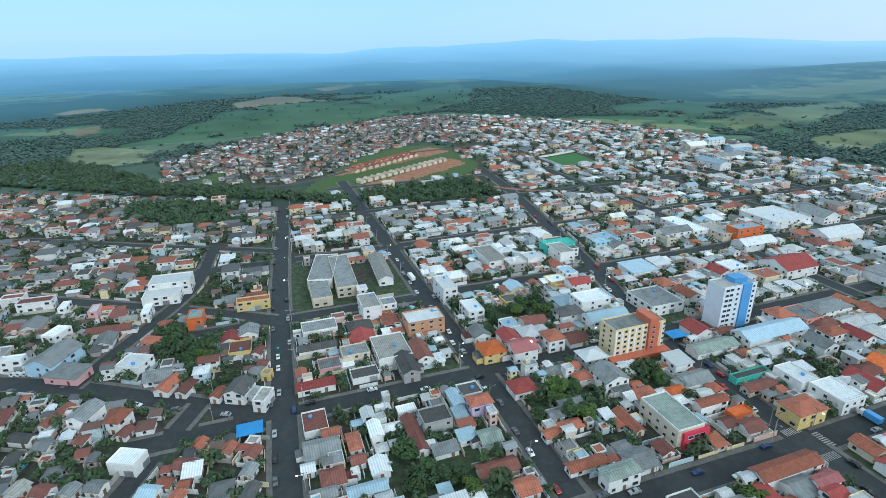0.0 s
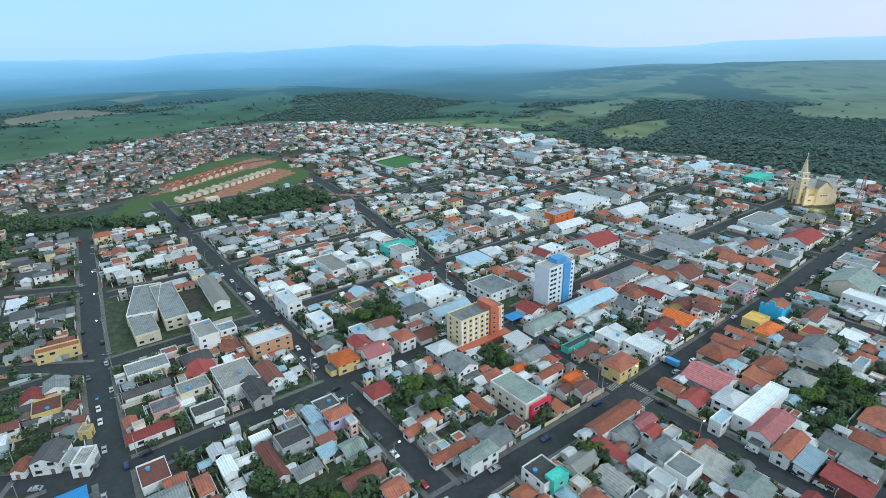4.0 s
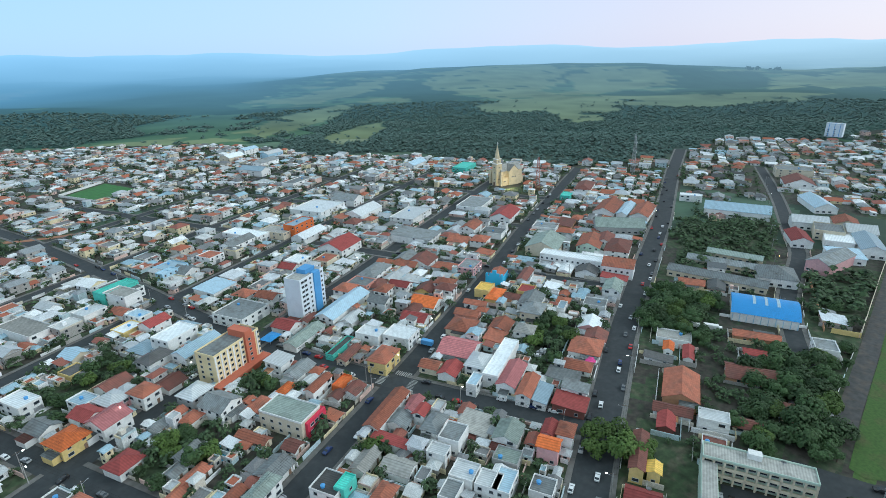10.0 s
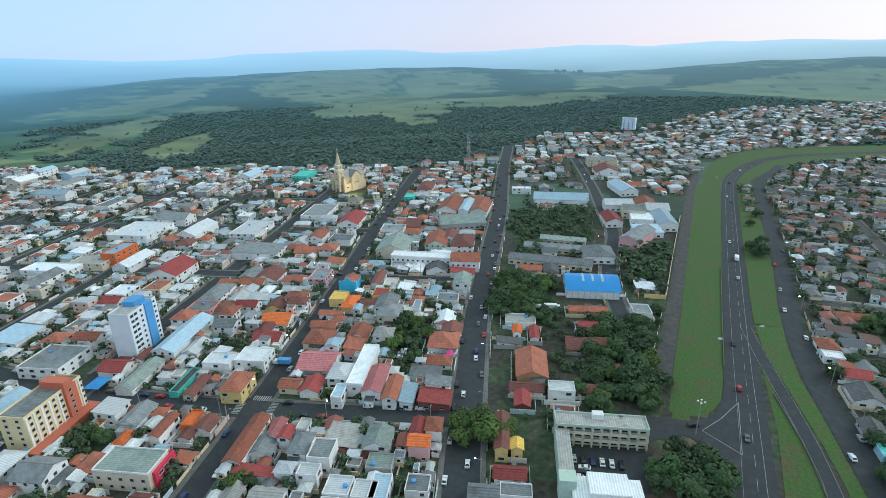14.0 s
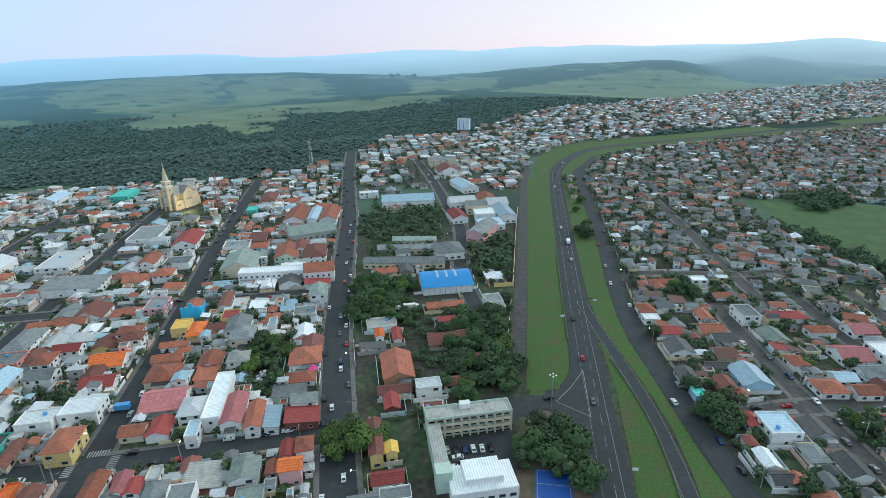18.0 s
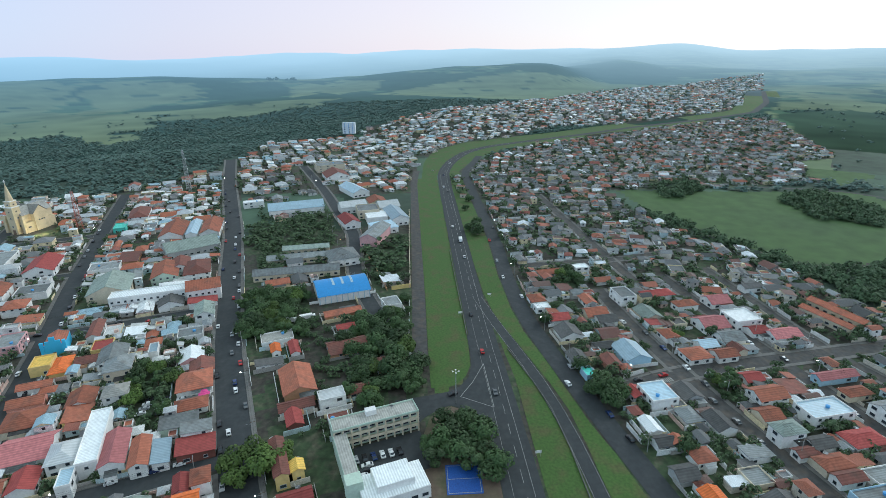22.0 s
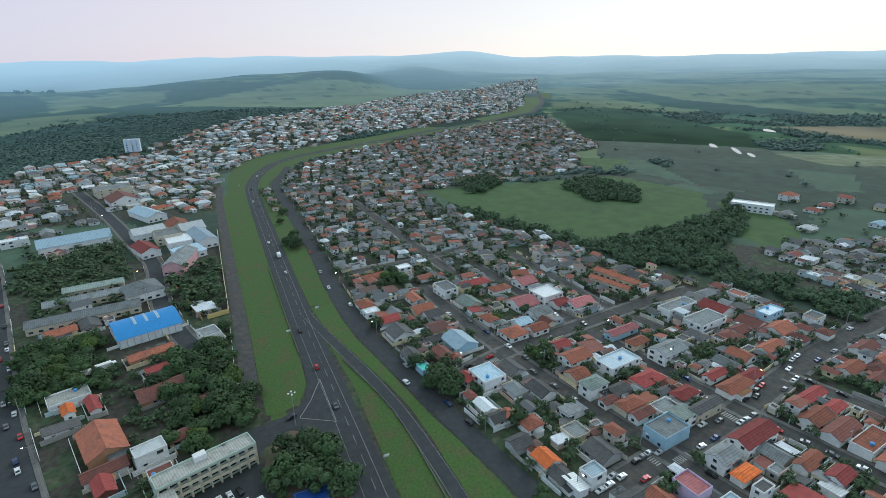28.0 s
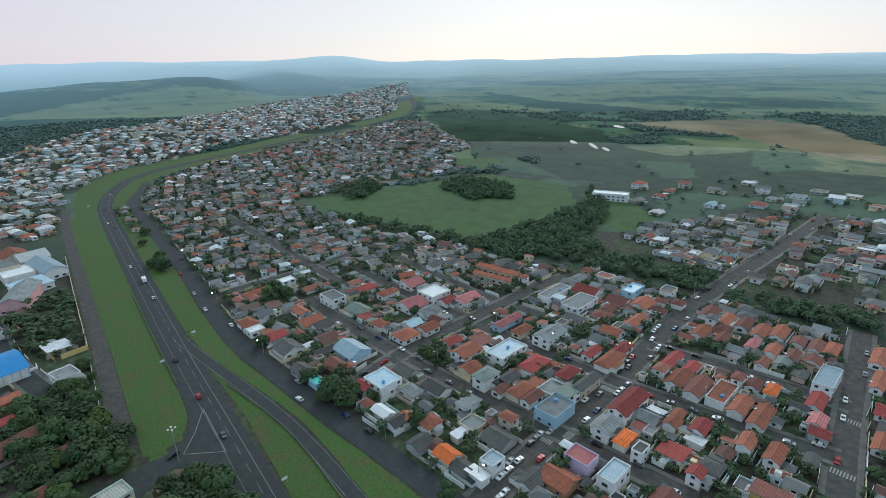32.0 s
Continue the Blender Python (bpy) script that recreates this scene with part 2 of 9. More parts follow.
M_FARROOF = palette("far_roofs", [(0.33, 0.115, 0.068), (0.17, 0.082, 0.066), (0.15, 0.158, 0.162), (0.075, 0.078, 0.078), (0.28, 0.295, 0.30), (0.11, 0.112, 0.112), (0.24, 0.082, 0.062), (0.10, 0.103, 0.104), (0.68, 0.71, 0.74), (0.15, 0.095, 0.08), (0.20, 0.205, 0.21), (0.30, 0.11, 0.072), (0.125, 0.128, 0.13), (0.17, 0.17, 0.168)])
M_FARROOF2 = palette("far_metal_roofs", [(0.55, 0.57, 0.59), (0.32, 0.34, 0.35), (0.70, 0.72, 0.74), (0.36, 0.50, 0.58), (0.22, 0.22, 0.22), (0.38, 0.13, 0.07), (0.60, 0.60, 0.58), (0.28, 0.10, 0.07), (0.78, 0.78, 0.77), (0.16, 0.16, 0.16), (0.34, 0.11, 0.06), (0.42, 0.43, 0.43)])
M_FARWALL = palette("far_walls", [(0.84, 0.83, 0.81), (0.70, 0.64, 0.54), (0.86, 0.85, 0.84), (0.40, 0.38, 0.35), (0.66, 0.47, 0.40), (0.50, 0.60, 0.62), (0.70, 0.60, 0.38), (0.66, 0.66, 0.64)])


def glow(name, col, strength):
    m = bpy.data.materials.new(name)
    m.use_nodes = True
    b = m.node_tree.nodes["Principled BSDF"]
    b.inputs["Base Color"].default_value = (*col, 1)
    b.inputs["Emission Color"].default_value, b.inputs["Emission Strength"].default_value = (*col, 1), strength
    return m


M_LAMP = glow("street_lamp_light", (1.0, 0.95, 0.82), 14)
M_AMBER = glow("amber_light", (1.0, 0.62, 0.15), 8)



# ---- building helpers
def place(x, y, z=0.0, deg=0.0):
    return Matrix.Translation((x, y, z)) @ Matrix.Rotation(radians(deg), 4, "Z")


class Geo:
    """Vertices and faces that grow piece by piece."""

    def __init__(self):
        self.v, self.f, self.m = [], [], []

    def add(self, vs, fs, mi=0):
        n = len(self.v)
        self.v += [tuple(p) for p in vs]
        self.f += [tuple(i + n for i in f) for f in fs]
        self.m += [mi] * len(fs)
        return self

    def box(self, x0, x1, y0, y1, z0, z1, mi=0, m=None, bottom=False):
        vs = [Vector((x, y, z)) for z in (z0, z1) for x, y in ((x0, y0), (x1, y0), (x1, y1), (x0, y1))]
        if m is not None:
            vs = [m @ p for p in vs]
        fs = [(0, 1, 5, 4), (1, 2, 6, 5), (2, 3, 7, 6), (3, 0, 4, 7), (4, 5, 6, 7)]
        return self.add(vs, fs + ([(3, 2, 1, 0)] if bottom else []), mi)

    def prism(self, ring, z0, z1, mi=0, top=True):
        n = len(ring)
        vs = [(x, y, z0) for x, y in ring] + [(x, y, z1) for x, y in ring]
        fs = [(i, (i + 1) % n, n + (i + 1) % n, n + i) for i in range(n)]
        return self.add(vs, fs + ([tuple(range(n, 2 * n))] if top else []), mi)

    def tube(self, a, b, ra, rb, n=7, mi=0):
        a, b = Vector(a), Vector(b)
        q = (b - a).to_track_quat("Z", "Y")
        vs = [a + q @ Vector((ra * math.cos(2 * math.pi * i / n), ra * math.sin(2 * math.pi * i / n), 0)) for i in range(n)]
        vs += [b + q @ Vector((rb * math.cos(2 * math.pi * i / n), rb * math.sin(2 * math.pi * i / n), 0)) for i in range(n)]
        return self.add(vs, [(i, (i + 1) % n, n + (i + 1) % n, n + i) for i in range(n)] + [tuple(range(n, 2 * n)), tuple(reversed(range(n)))], mi)

    def data(self, name, *mats):
        d = bpy.data.meshes.new(name)
        d.from_pydata(self.v, [], self.f)
        for mt in mats:
            d.materials.append(mt)
        if len(mats) > 1:
            d.polygons.foreach_set("material_index", self.m)
        d.update()
        return d


def part(name, geo_, mat_, parent, label=""):
    """One mesh object under a thing or a part. geo_: a Geo, or mesh data that is shared."""
    d = geo_.data(name, mat_) if isinstance(geo_, Geo) else geo_
    ob = new(name, d)
    ob.parent = parent
    return tagged(ob, label)


def thing(name, m, label, category, group="", kind=""):
    ob = new(name)
    ob.matrix_world = m
    ob.empty_display_size = 0.5
    return tagged(ob, label, category, group, kind)


def inside(poly, x, y):
    c, j = False, len(poly) - 1
    for i in range(len(poly)):
        (xi, yi), (xj, yj) = poly[i], poly[j]
        if (yi > y) != (yj > y) and x < (xj - xi) * (y - yi) / (yj - yi) + xi:
            c = not c
        j = i
    return c


BOX = {}


def in_any(polys, x, y):
    for p in polys:
        b = BOX.get(id(p))
        if b is None:
            b = BOX[id(p)] = (min(q[0] for q in p), max(q[0] for q in p), min(q[1] for q in p), max(q[1] for q in p))
        if b[0] <= x <= b[1] and b[2] <= y <= b[3] and inside(p, x, y):
            return True
    return False


BUSY = {}  # taken ground, by 12 m cell: x, y, radius


def take(x, y, r):
    BUSY.setdefault((int(x // 20), int(y // 20)), []).append((x, y, r))


def free(x, y, r):
    a, b = int(x // 20), int(y // 20)
    for i in (a - 2, a - 1, a, a + 1, a + 2):
        for j in (b - 2, b - 1, b, b + 1, b + 2):
            for X, Y, R in BUSY.get((i, j), ()):
                if (X - x) ** 2 + (Y - y) ** 2 < (R + r) ** 2:
                    return False
    return True


ROADLINES = {}  # pieces of street by 24 m cell: a, b, half width


def add_roadline(ax, ay, bx, by, hw):
    n = max(1, int(math.hypot(bx - ax, by - ay) / 12))
    cells = {(int((ax + (bx - ax) * k / n) // 24), int((ay + (by - ay) * k / n) // 24)) for k in range(n + 1)}
    for c in cells:
        ROADLINES.setdefault(c, []).append((ax, ay, bx, by, hw))


def seg_near(L, x, y, extra):
    ax, ay, bx, by, hw = L
    dx, dy = bx - ax, by - ay
    t_ = max(0, min(1, ((x - ax) * dx + (y - ay) * dy) / (dx * dx + dy * dy + 1e-9)))
    return (ax + t_ * dx - x) ** 2 + (ay + t_ * dy - y) ** 2 < (hw + extra) ** 2


def on_road(x, y, extra=0.0):
    a, b = int(x // 24), int(y // 24)
    for i in (a - 1, a, a + 1):
        for j in (b - 1, b, b + 1):
            for L in ROADLINES.get((i, j), ()):
                if seg_near(L, x, y, extra):
                    return True
    return False


def wave(x, y, size, seed):
    """Smooth random relief between -1 and 1; takes numbers or arrays."""
    x, y = np.asarray(x, float) / size, np.asarray(y, float) / size
    i, j = np.floor(x), np.floor(y)
    u, v = x - i, y - j
    u, v = u * u * (3 - 2 * u), v * v * (3 - 2 * v)

    def rnd(a, b):
        return np.mod(np.sin(a * 127.1 + b * 311.7 + seed * 74.7) * 43758.5453, 1.0) * 2 - 1
    return (rnd(i, j) * (1 - u) + rnd(i + 1, j) * u) * (1 - v) + (rnd(i, j + 1) * (1 - u) + rnd(i + 1, j + 1) * u) * v


# ground heights by bearing, fitted to the camera's skyline, at 850, 1100, 1400, 1800, 2400, 3300 and 4850 m out
RELIEF_AT = np.array([850.0, 1100, 1400, 1800, 2400, 3300, 4850])
RELIEF = {-60: (0, -12, -25, -20, -5, 25, 88), -40: (0, -12, -25, -20, -5, 25, 88), -15: (0, 0, 0, 6, -12, 20, 80), 5: (0, 0, 2, 12, -12, 22, 132), 25: (0, -8, -26, -25, 0, 22, 131),
          40: (0, -20, -32, -5, 48, 15, 112), 52: (0, -24, -30, 0, 74, 5, 134), 66: (0, -20, -28, 4, 64, 5, 128), 80: (0, -8, -18, 8, 42, 10, 140),
          95: (0, 0, 0, 6, 76, 30, 152), 103: (0, 0, 0, 2, 82, 50, 158), 110: (0, 0, 0, 0, 6, 76, 164), 115: (0, 0, 0, 0, 0, 45, 184), 123: (0, 0, 0, 0, 0, 24, 118), 140: (0, -8, -18, -16, 22, 40, 112), 155: (0, -12, -22, -4, 34, 45, 110), 190: (0, -12, -22, -10, 22, 60, 100)}
BEARINGS = np.array(sorted(RELIEF), float)
HEIGHTS = np.array([RELIEF[k] for k in sorted(RELIEF)], float)


def relief(x, y):
    """Height of the ground: level under the town, valleys and hills beyond it; takes numbers or arrays."""
    x, y = np.asarray(x, float), np.asarray(y, float)
    r = np.hypot(x, y)
    a = np.mod(np.degrees(np.arctan2(x, y)) + 115, 360) - 115
    a = np.where(a > 190, 190 - (a - 190) * 250 / 55, a)
    a = np.clip(a, -60, 190)
    i = np.clip(np.searchsorted(BEARINGS, a, "right") - 1, 0, len(BEARINGS) - 2)
    f = (a - BEARINGS[i]) / (BEARINGS[i + 1] - BEARINGS[i])
    f = f * f * (3 - 2 * f)
    rr = np.clip(r, 850, 4849)
    j = np.clip(np.searchsorted(RELIEF_AT, rr, "right") - 1, 0, len(RELIEF_AT) - 2)
    g = (rr - RELIEF_AT[j]) / (RELIEF_AT[j + 1] - RELIEF_AT[j])
    g = g * g * (3 - 2 * g)
    z = (HEIGHTS[i, j] * (1 - g) + HEIGHTS[i, j + 1] * g) * (1 - f) + (HEIGHTS[i + 1, j] * (1 - g) + HEIGHTS[i + 1, j + 1] * g) * f
    level = np.exp(-((a - 112) / 11) ** 2) * np.clip((3000 - r) / 600, 0, 1)  # the far quarter of the town stands level
    rough = np.clip((r - 950) / 900, 0, 1) * (1 - level)
    z = z + rough * (wave(x, y, 420, 1) * 11 + wave(x, y, 170, 2) * 5) + np.clip((r - 3600) / 1000, 0, 1) * (wave(x, y, 900, 3) * 16 + wave(x, y, 300, 4) * 5)
    return np.where(r < 850, 0.0, z)


def rise(x, y):
    return 0.0 if x * x + y * y < 722500 else float(relief(x, y))


# ---- ground
REGION_FIELD_LIGHT = [
    [(527, -203), (507, -326), (494, -426), (389, -449), (334, -402), (311, -325), (316, -255), (373, -226), (459, -204)],
    [(353, -433), (332, -459), (260, -418), (236, -360), (282, -363)],
    [(-515, 632), (-556, 739), (-438, 783), (-395, 687), (-464, 599)],
    [(1015, 856), (1290, 838), (1439, 444), (1442, 139), (1323, 59), (1173, 238), (1056, 330), (1004, 483), (879, 507), (966, 787)],
    [(649, -486), (660, -556), (548, -497), (517, -431), (574, -434)],
    [(2056, -74), (2317, -467), (1968, -548), (1638, -412), (1774, -187)],
    [(2370, 167), (3100, -391), (3591, -1051), (2628, -1106), (1995, -616), (1780, -372), (1714, -204), (2176, -10)],
    [(374, 840), (554, 1014), (786, 1169), (712, 972), (499, 836)],
    [(526, 754), (689, 847), (672, 776), (521, 671)],
]
REGION_FIELD_DARK = [
    [(-456, 785), (-468, 1264), (-85, 1390), (34, 1612), (71, 1363), (-88, 1064), (-207, 900), (-368, 722)],
    [(354, -798), (307, -881), (233, -749), (282, -672)],
]
REGION_FIELD_TAN = [
    [(-504, 1328), (-383, 1568), (-266, 1451), (-404, 1313)],
    [(-665, 881), (-630, 1046), (-592, 914), (-635, 851)],
    [(-966, 1202), (-789, 1374), (-796, 1133), (-850, 1051)],
    [(693, -1044), (574, -1193), (252, -988), (191, -771), (250, -731), (403, -902), (537, -915)],
    [(247, 2414), (601, 3292), (802, 3049), (374, 2293)],
]
REGION_EARTH = [
    [(-132, 571), (-97, 645), (-17, 751), (11, 715), (-56, 641), (-91, 598)],
    [(-97, 523), (-51, 576), (13, 669), (30, 634), (-37, 549)],
    [(555, -160), (534, -187), (493, -183), (504, -152)],
    [(258, -1), (270, -16), (260, -18), (246, -6)],
]
REGION_GRASS = [
    [(-142, 475), (-134, 561), (-102, 679), (-34, 800), (15, 727), (46, 632), (30, 575), (-100, 502)],
    [(-273, 559), (-252, 617), (-229, 556)],
    [(284, -1), (394, 5), (593, 8), (629, -17), (406, -22), (245, -23), (198, -14), (192, -3)],
    [(-104, 325), (-99, 335), (-46, 266), (-77, 251), (-88, 264)],
    [(-48, 281), (-37, 343), (-15, 291), (-27, 272)],
]
REGION_FOREST = [
    [(-474, 561), (-327, 517), (-195, 494), (-115, 469), (35, 469), (52, 491), (35, 561), (-99, 497), (-131, 493), (-204, 535), (-292, 548), (-396, 637), (-492, 678), (-542, 649)],
    [(-304, 476), (-240, 485), (-183, 459), (-179, 409), (-240, 412)],
    [(469, -185), (413, -216), (309, -249), (308, -323), (325, -396), (370, -472), (289, -395), (253, -315), (195, -314), (152, -324), (144, -292), (182, -283), (229, -269), (265, -239), (338, -226), (396, -201)],
    [(479, -338), (494, -390), (428, -401), (384, -368), (408, -330)],
    [(135, -304), (102, -321), (67, -332), (60, -307), (99, -298), (130, -287)],
    [(548, -253), (559, -296), (517, -291), (485, -248), (498, -232)],
    [(533, 569), (543, 486), (565, 384), (612, 339), (759, 275), (953, 278), (1074, 150), (1302, 126), (1153, 234), (1014, 317), (930, 449), (809, 508), (937, 787), (996, 1022)],
    [(944, 466), (1155, 461), (1313, 265), (1172, 212), (1030, 322)],
    [(1520, -1057), (1498, -1397), (750, -964), (478, -671), (307, -534), (410, -471), (680, -583), (1113, -807)],
    [(408, 930), (543, 523), (628, 532), (680, 729), (760, 1071), (622, 1057), (453, 1024)],
    [(47, 1135), (237, 1036), (392, 892), (428, 751), (502, 594), (684, 827), (571, 1058), (300, 1322), (98, 1358)],
    [(-1037, 1294), (-758, 1369), (-544, 1399), (-468, 1264), (-466, 805), (-578, 770), (-669, 815)],
    [(1328, 143), (1390, -27), (1780, -372), (1688, -230), (1719, -2), (1912, 191)],
    [(466, -798), (377, -847), (270, -660), (298, -564)],
    [(2422, -1728), (926, -1053), (683, -1037), (435, -809), (454, -576), (759, -640), (1314, -916)],
]
REGION_TOWN = [
    [(-352, 666), (-305, 828), (-217, 946), (-67, 1087), (56, 1070), (40, 768), (-34, 800), (-103, 687), (-136, 566), (-165, 539), (-219, 543), (-292, 560)],
    [(15, 739), (56, 1070), (230, 1005), (379, 863), (413, 709), (413, 602), (411, 477), (318, 358), (286, 507), (134, 567), (78, 480), (52, 491), (44, 602)],
    [(-446, 525), (-321, 506), (-190, 478), (-112, 455), (34, 460), (116, 487), (140, 394), (-32, 332), (-243, 260)],
    [(1064, 108), (1332, -24), (1639, -340), (1944, -726), (2239, -1158), (2461, -1574), (1277, -832), (1045, -431), (1018, -252), (849, -110), (743, -12), (808, 68)],
    [(620, -23), (720, -90), (913, -271), (1118, -602), (1024, -696), (672, -543), (539, -445), (523, -321), (527, -236), (529, -185), (436, -193), (338, -226), (290, -234), (245, -198), (348, -91), (473, -50)],
    [(225, -338), (227, -402), (222, -486), (158, -532), (122, -529), (67, -332), (133, -327), (153, -339), (201, -310)],
    [(508, 544), (511, 447), (540, 348), (683, 249), (906, 245), (970, 115), (843, 12), (651, 2), (538, 7), (557, 187), (417, 153), (305, 346)],
]

GROVES = [
    [(-128, 208), (-101, 204), (-114, 238), (-145, 242)],
    [(-17, 131), (20, 127), (23, 146), (-18, 150)],
    [(34, 235), (52, 233), (58, 266), (38, 269)],
    [(26, 167), (48, 165), (53, 184), (29, 186)],
    [(181, 117), (182, 101), (221, 118), (220, 138)],
    [(242, 97), (245, 59), (300, 71), (297, 116)],
    [(184, 29), (185, 17), (269, 24), (267, 40)],
    [(327, 106), (338, 87), (449, 120), (434, 144)],
    [(366, 93), (384, 63), (489, 85), (467, 123)],
    [(319, 33), (333, 10), (394, 15), (378, 42)],
    [(185, 9), (190, 0), (285, 10), (277, 22)],
    [(77, 186), (92, 182), (102, 204), (86, 209)],
    [(-127, 211), (-108, 206), (-121, 242), (-143, 249)],
    [(40, 168), (55, 164), (62, 184), (46, 189)],
    [(229, -125), (222, -139), (234, -146), (241, -132)],
    [(298, -76), (289, -95), (321, -106), (331, -85)],
    [(178, -111), (177, -126), (195, -137), (196, -120)],
    [(147, -81), (148, -93), (165, -101), (164, -88)],
    [(9, 240), (32, 225), (38, 252), (13, 268)],
    [(81, 119), (91, 113), (101, 126), (91, 133)],
]


# far land outlines as they appear from the camera, projected onto level ground
SEEN_PASTURE = [
    [(-540, 770), (-500, 790), (-470, 790), (-400, 760), (-380, 680), (-420, 640), (-440, 620)],
    [(510, 990), (670, 1110), (830, 1190), (930, 1240), (860, 1120), (690, 1010), (550, 880), (470, 860)],
    [(510, 740), (640, 830), (690, 830), (660, 760), (550, 680), (500, 690)],
    [(230, 1260), (340, 1440), (310, 1240), (240, 1130)],
    [(500, 950), (650, 1040), (870, 1180), (940, 1210), (750, 1010), (620, 930), (500, 860)],
    [(910, 1510), (1390, 1850), (2210, 2430), (1360, 1590), (1000, 1380), (820, 1300)],
    [(520, 760), (610, 810), (740, 850), (650, 770), (530, 700)],
    [(1690, 1690), (2620, 2410), (3550, 2900), (3990, 2830), (4030, 2530), (2870, 1690), (1820, 1110), (1430, 990), (1320, 1050), (1300, 1200)],
    [(2350, 1380), (3450, 1830), (3250, 1260), (2010, 770), (1710, 770), (1520, 850)],
    [(2500, 560), (2990, 520), (2100, 360), (1930, 410)],
    [(1060, 880), (1230, 930), (1460, 800), (1590, 590), (1800, 410), (1870, 220), (1590, 170), (1550, 350), (1320, 410), (1250, 590), (990, 490), (910, 520), (1070, 670), (970, 760)],
    [(2000, 140), (2390, -40), (3180, -320), (3930, -710), (3330, -870), (2390, -850), (2070, -790), (1780, -600), (1630, -360), (1690, -240), (1860, -40)],
    [(2370, 460), (3360, 400), (3090, 160), (2330, 160), (2010, 280)],
    [(1890, -1320), (1620, -1230), (1220, -1140), (970, -1110), (960, -1020), (1130, -980), (1380, -1010)],
]
SEEN_CROP = [
    [(-480, 810), (-450, 870), (-490, 1230), (-360, 1390), (-200, 1470), (-100, 1700), (40, 1970), (110, 1740), (60, 1330), (-50, 1130), (-180, 1000), (-270, 890), (-360, 780), (-400, 710)],
    [(390, 1240), (550, 1300), (660, 1240), (580, 1080), (450, 1060), (360, 1090)],
    [(-840, 1810), (-830, 2320), (-450, 2560), (-240, 2250), (-440, 1960), (-620, 1710)],
    [(460, 1290), (580, 1320), (590, 1130), (480, 1010), (420, 1100)],
    [(360, -820), (300, -840), (250, -780), (240, -690), (300, -700)],
]
SEEN_TAN = [
    [(-510, 1290), (-520, 1430), (-470, 1600), (-410, 1580), (-320, 1470), (-260, 1450), (-360, 1410), (-440, 1300)],
    [(-650, 950), (-660, 1020), (-640, 1060), (-610, 980), (-610, 920), (-620, 890)],
    [(250, 2370), (410, 2810), (700, 3400), (1100, 3800), (660, 3170), (380, 2450)],
    [(-890, 1320), (-820, 1370), (-770, 1320), (-840, 1230)],
    [(-1750, 3060), (-1650, 3350), (-1520, 3020), (-1610, 2780)],
    [(-430, 1880), (-310, 2030), (-280, 1910), (-380, 1760)],
    [(700, -960), (640, -1090), (520, -1200), (410, -1190), (310, -1030), (250, -970), (200, -830), (260, -830), (340, -880), (450, -940), (580, -950)],
]
SEEN_PLANTATION = [
    [(560, -480), (490, -460), (440, -470), (380, -470), (360, -520), (310, -600), (290, -680), (350, -810), (410, -700), (470, -540)],
    [(1130, -770), (1190, -970), (880, -920), (640, -850), (480, -650), (500, -580), (550, -540), (540, -470), (650, -520), (860, -630)],
    [(1140, -810), (1030, -960), (800, -910), (550, -750), (490, -710), (410, -700), (470, -540), (630, -570), (960, -760)],
]
SEEN_WOOD = [
    [(-840, 1240), (-750, 1290), (-650, 1380), (-510, 1290), (-460, 1130), (-470, 950), (-490, 840), (-510, 850), (-570, 970), (-690, 1100), (-710, 1030)],
    [(170, 1620), (260, 1700), (370, 1470), (340, 1260), (230, 1110), (170, 1180)],
    [(400, 2440), (660, 3170), (1020, 3510), (1230, 3110), (1540, 2930), (1330, 2280), (980, 1700), (760, 1500), (570, 1410), (370, 1190), (390, 1560), (360, 1920)],
    [(-1740, 2630), (-1210, 2520), (-700, 2570), (-400, 2930), (-140, 2530), (-450, 2330), (-890, 2050), (-1290, 1940)],
    [(1970, 740), (3080, 1110), (3180, 810), (2700, 610), (1920, 440), (1740, 530)],
    [(1300, 1410), (1450, 1280), (930, 770), (740, 600), (680, 620), (810, 840)],
    [(3140, 380), (4550, 190), (3810, -170), (3480, -350), (5360, -870), (7530, -1740), (6090, -2220), (3880, -1880), (2460, -1200), (2210, -890), (2550, -880), (3480, -900), (4390, -800), (3250, -330), (2510, -50), (2150, 110), (3080, 130)],
    [(1320, 270), (1710, 290), (1950, 190), (1810, 0), (1780, -170), (1550, -190), (1370, -110), (1210, 10), (1150, 110), (1080, 160)],
    [(430, -1230), (410, -1330), (330, -1270), (250, -1000), (310, -1030)],
    [(1850, -1560), (1240, -1310), (1010, -1300), (640, -1200), (620, -1140), (890, -1150), (1100, -1110)],
]


def ground_kind(x, y):
    if in_any(GROVES, x, y):
        return 1
    if in_any(REGION_EARTH, x, y):
        return 4
    if in_any(REGION_FIELD_LIGHT, x, y):
        return 8 if math.hypot(x, y) < 760 else 2
    if in_any(REGION_FIELD_TAN, x, y):
        return 3
    if in_any(REGION_FIELD_DARK, x, y):
        return 6
    if in_any(REGION_FOREST, x, y):
        return 5
    if in_any(REGION_GRASS[3:], x, y):
        return 1
    if in_any(REGION_GRASS, x, y):
        return 7
    r = math.hypot(x, y)
    if in_any(REGION_TOWN, x, y) or r < 430:
        return 0 if noise.noise(Vector((x / 28, y / 28, 1.7))) > -0.12 else 1
    if in_any(SEEN_PLANTATION, x, y):
        return 6
    if in_any(SEEN_WOOD, x, y):
        return 5
    n = noise.noise(Vector((x / 260, y / 260, 5.0))) + 0.5 * noise.noise(Vector((x / 90, y / 90, 2.0)))
    return 5 if n > -0.05 else 6


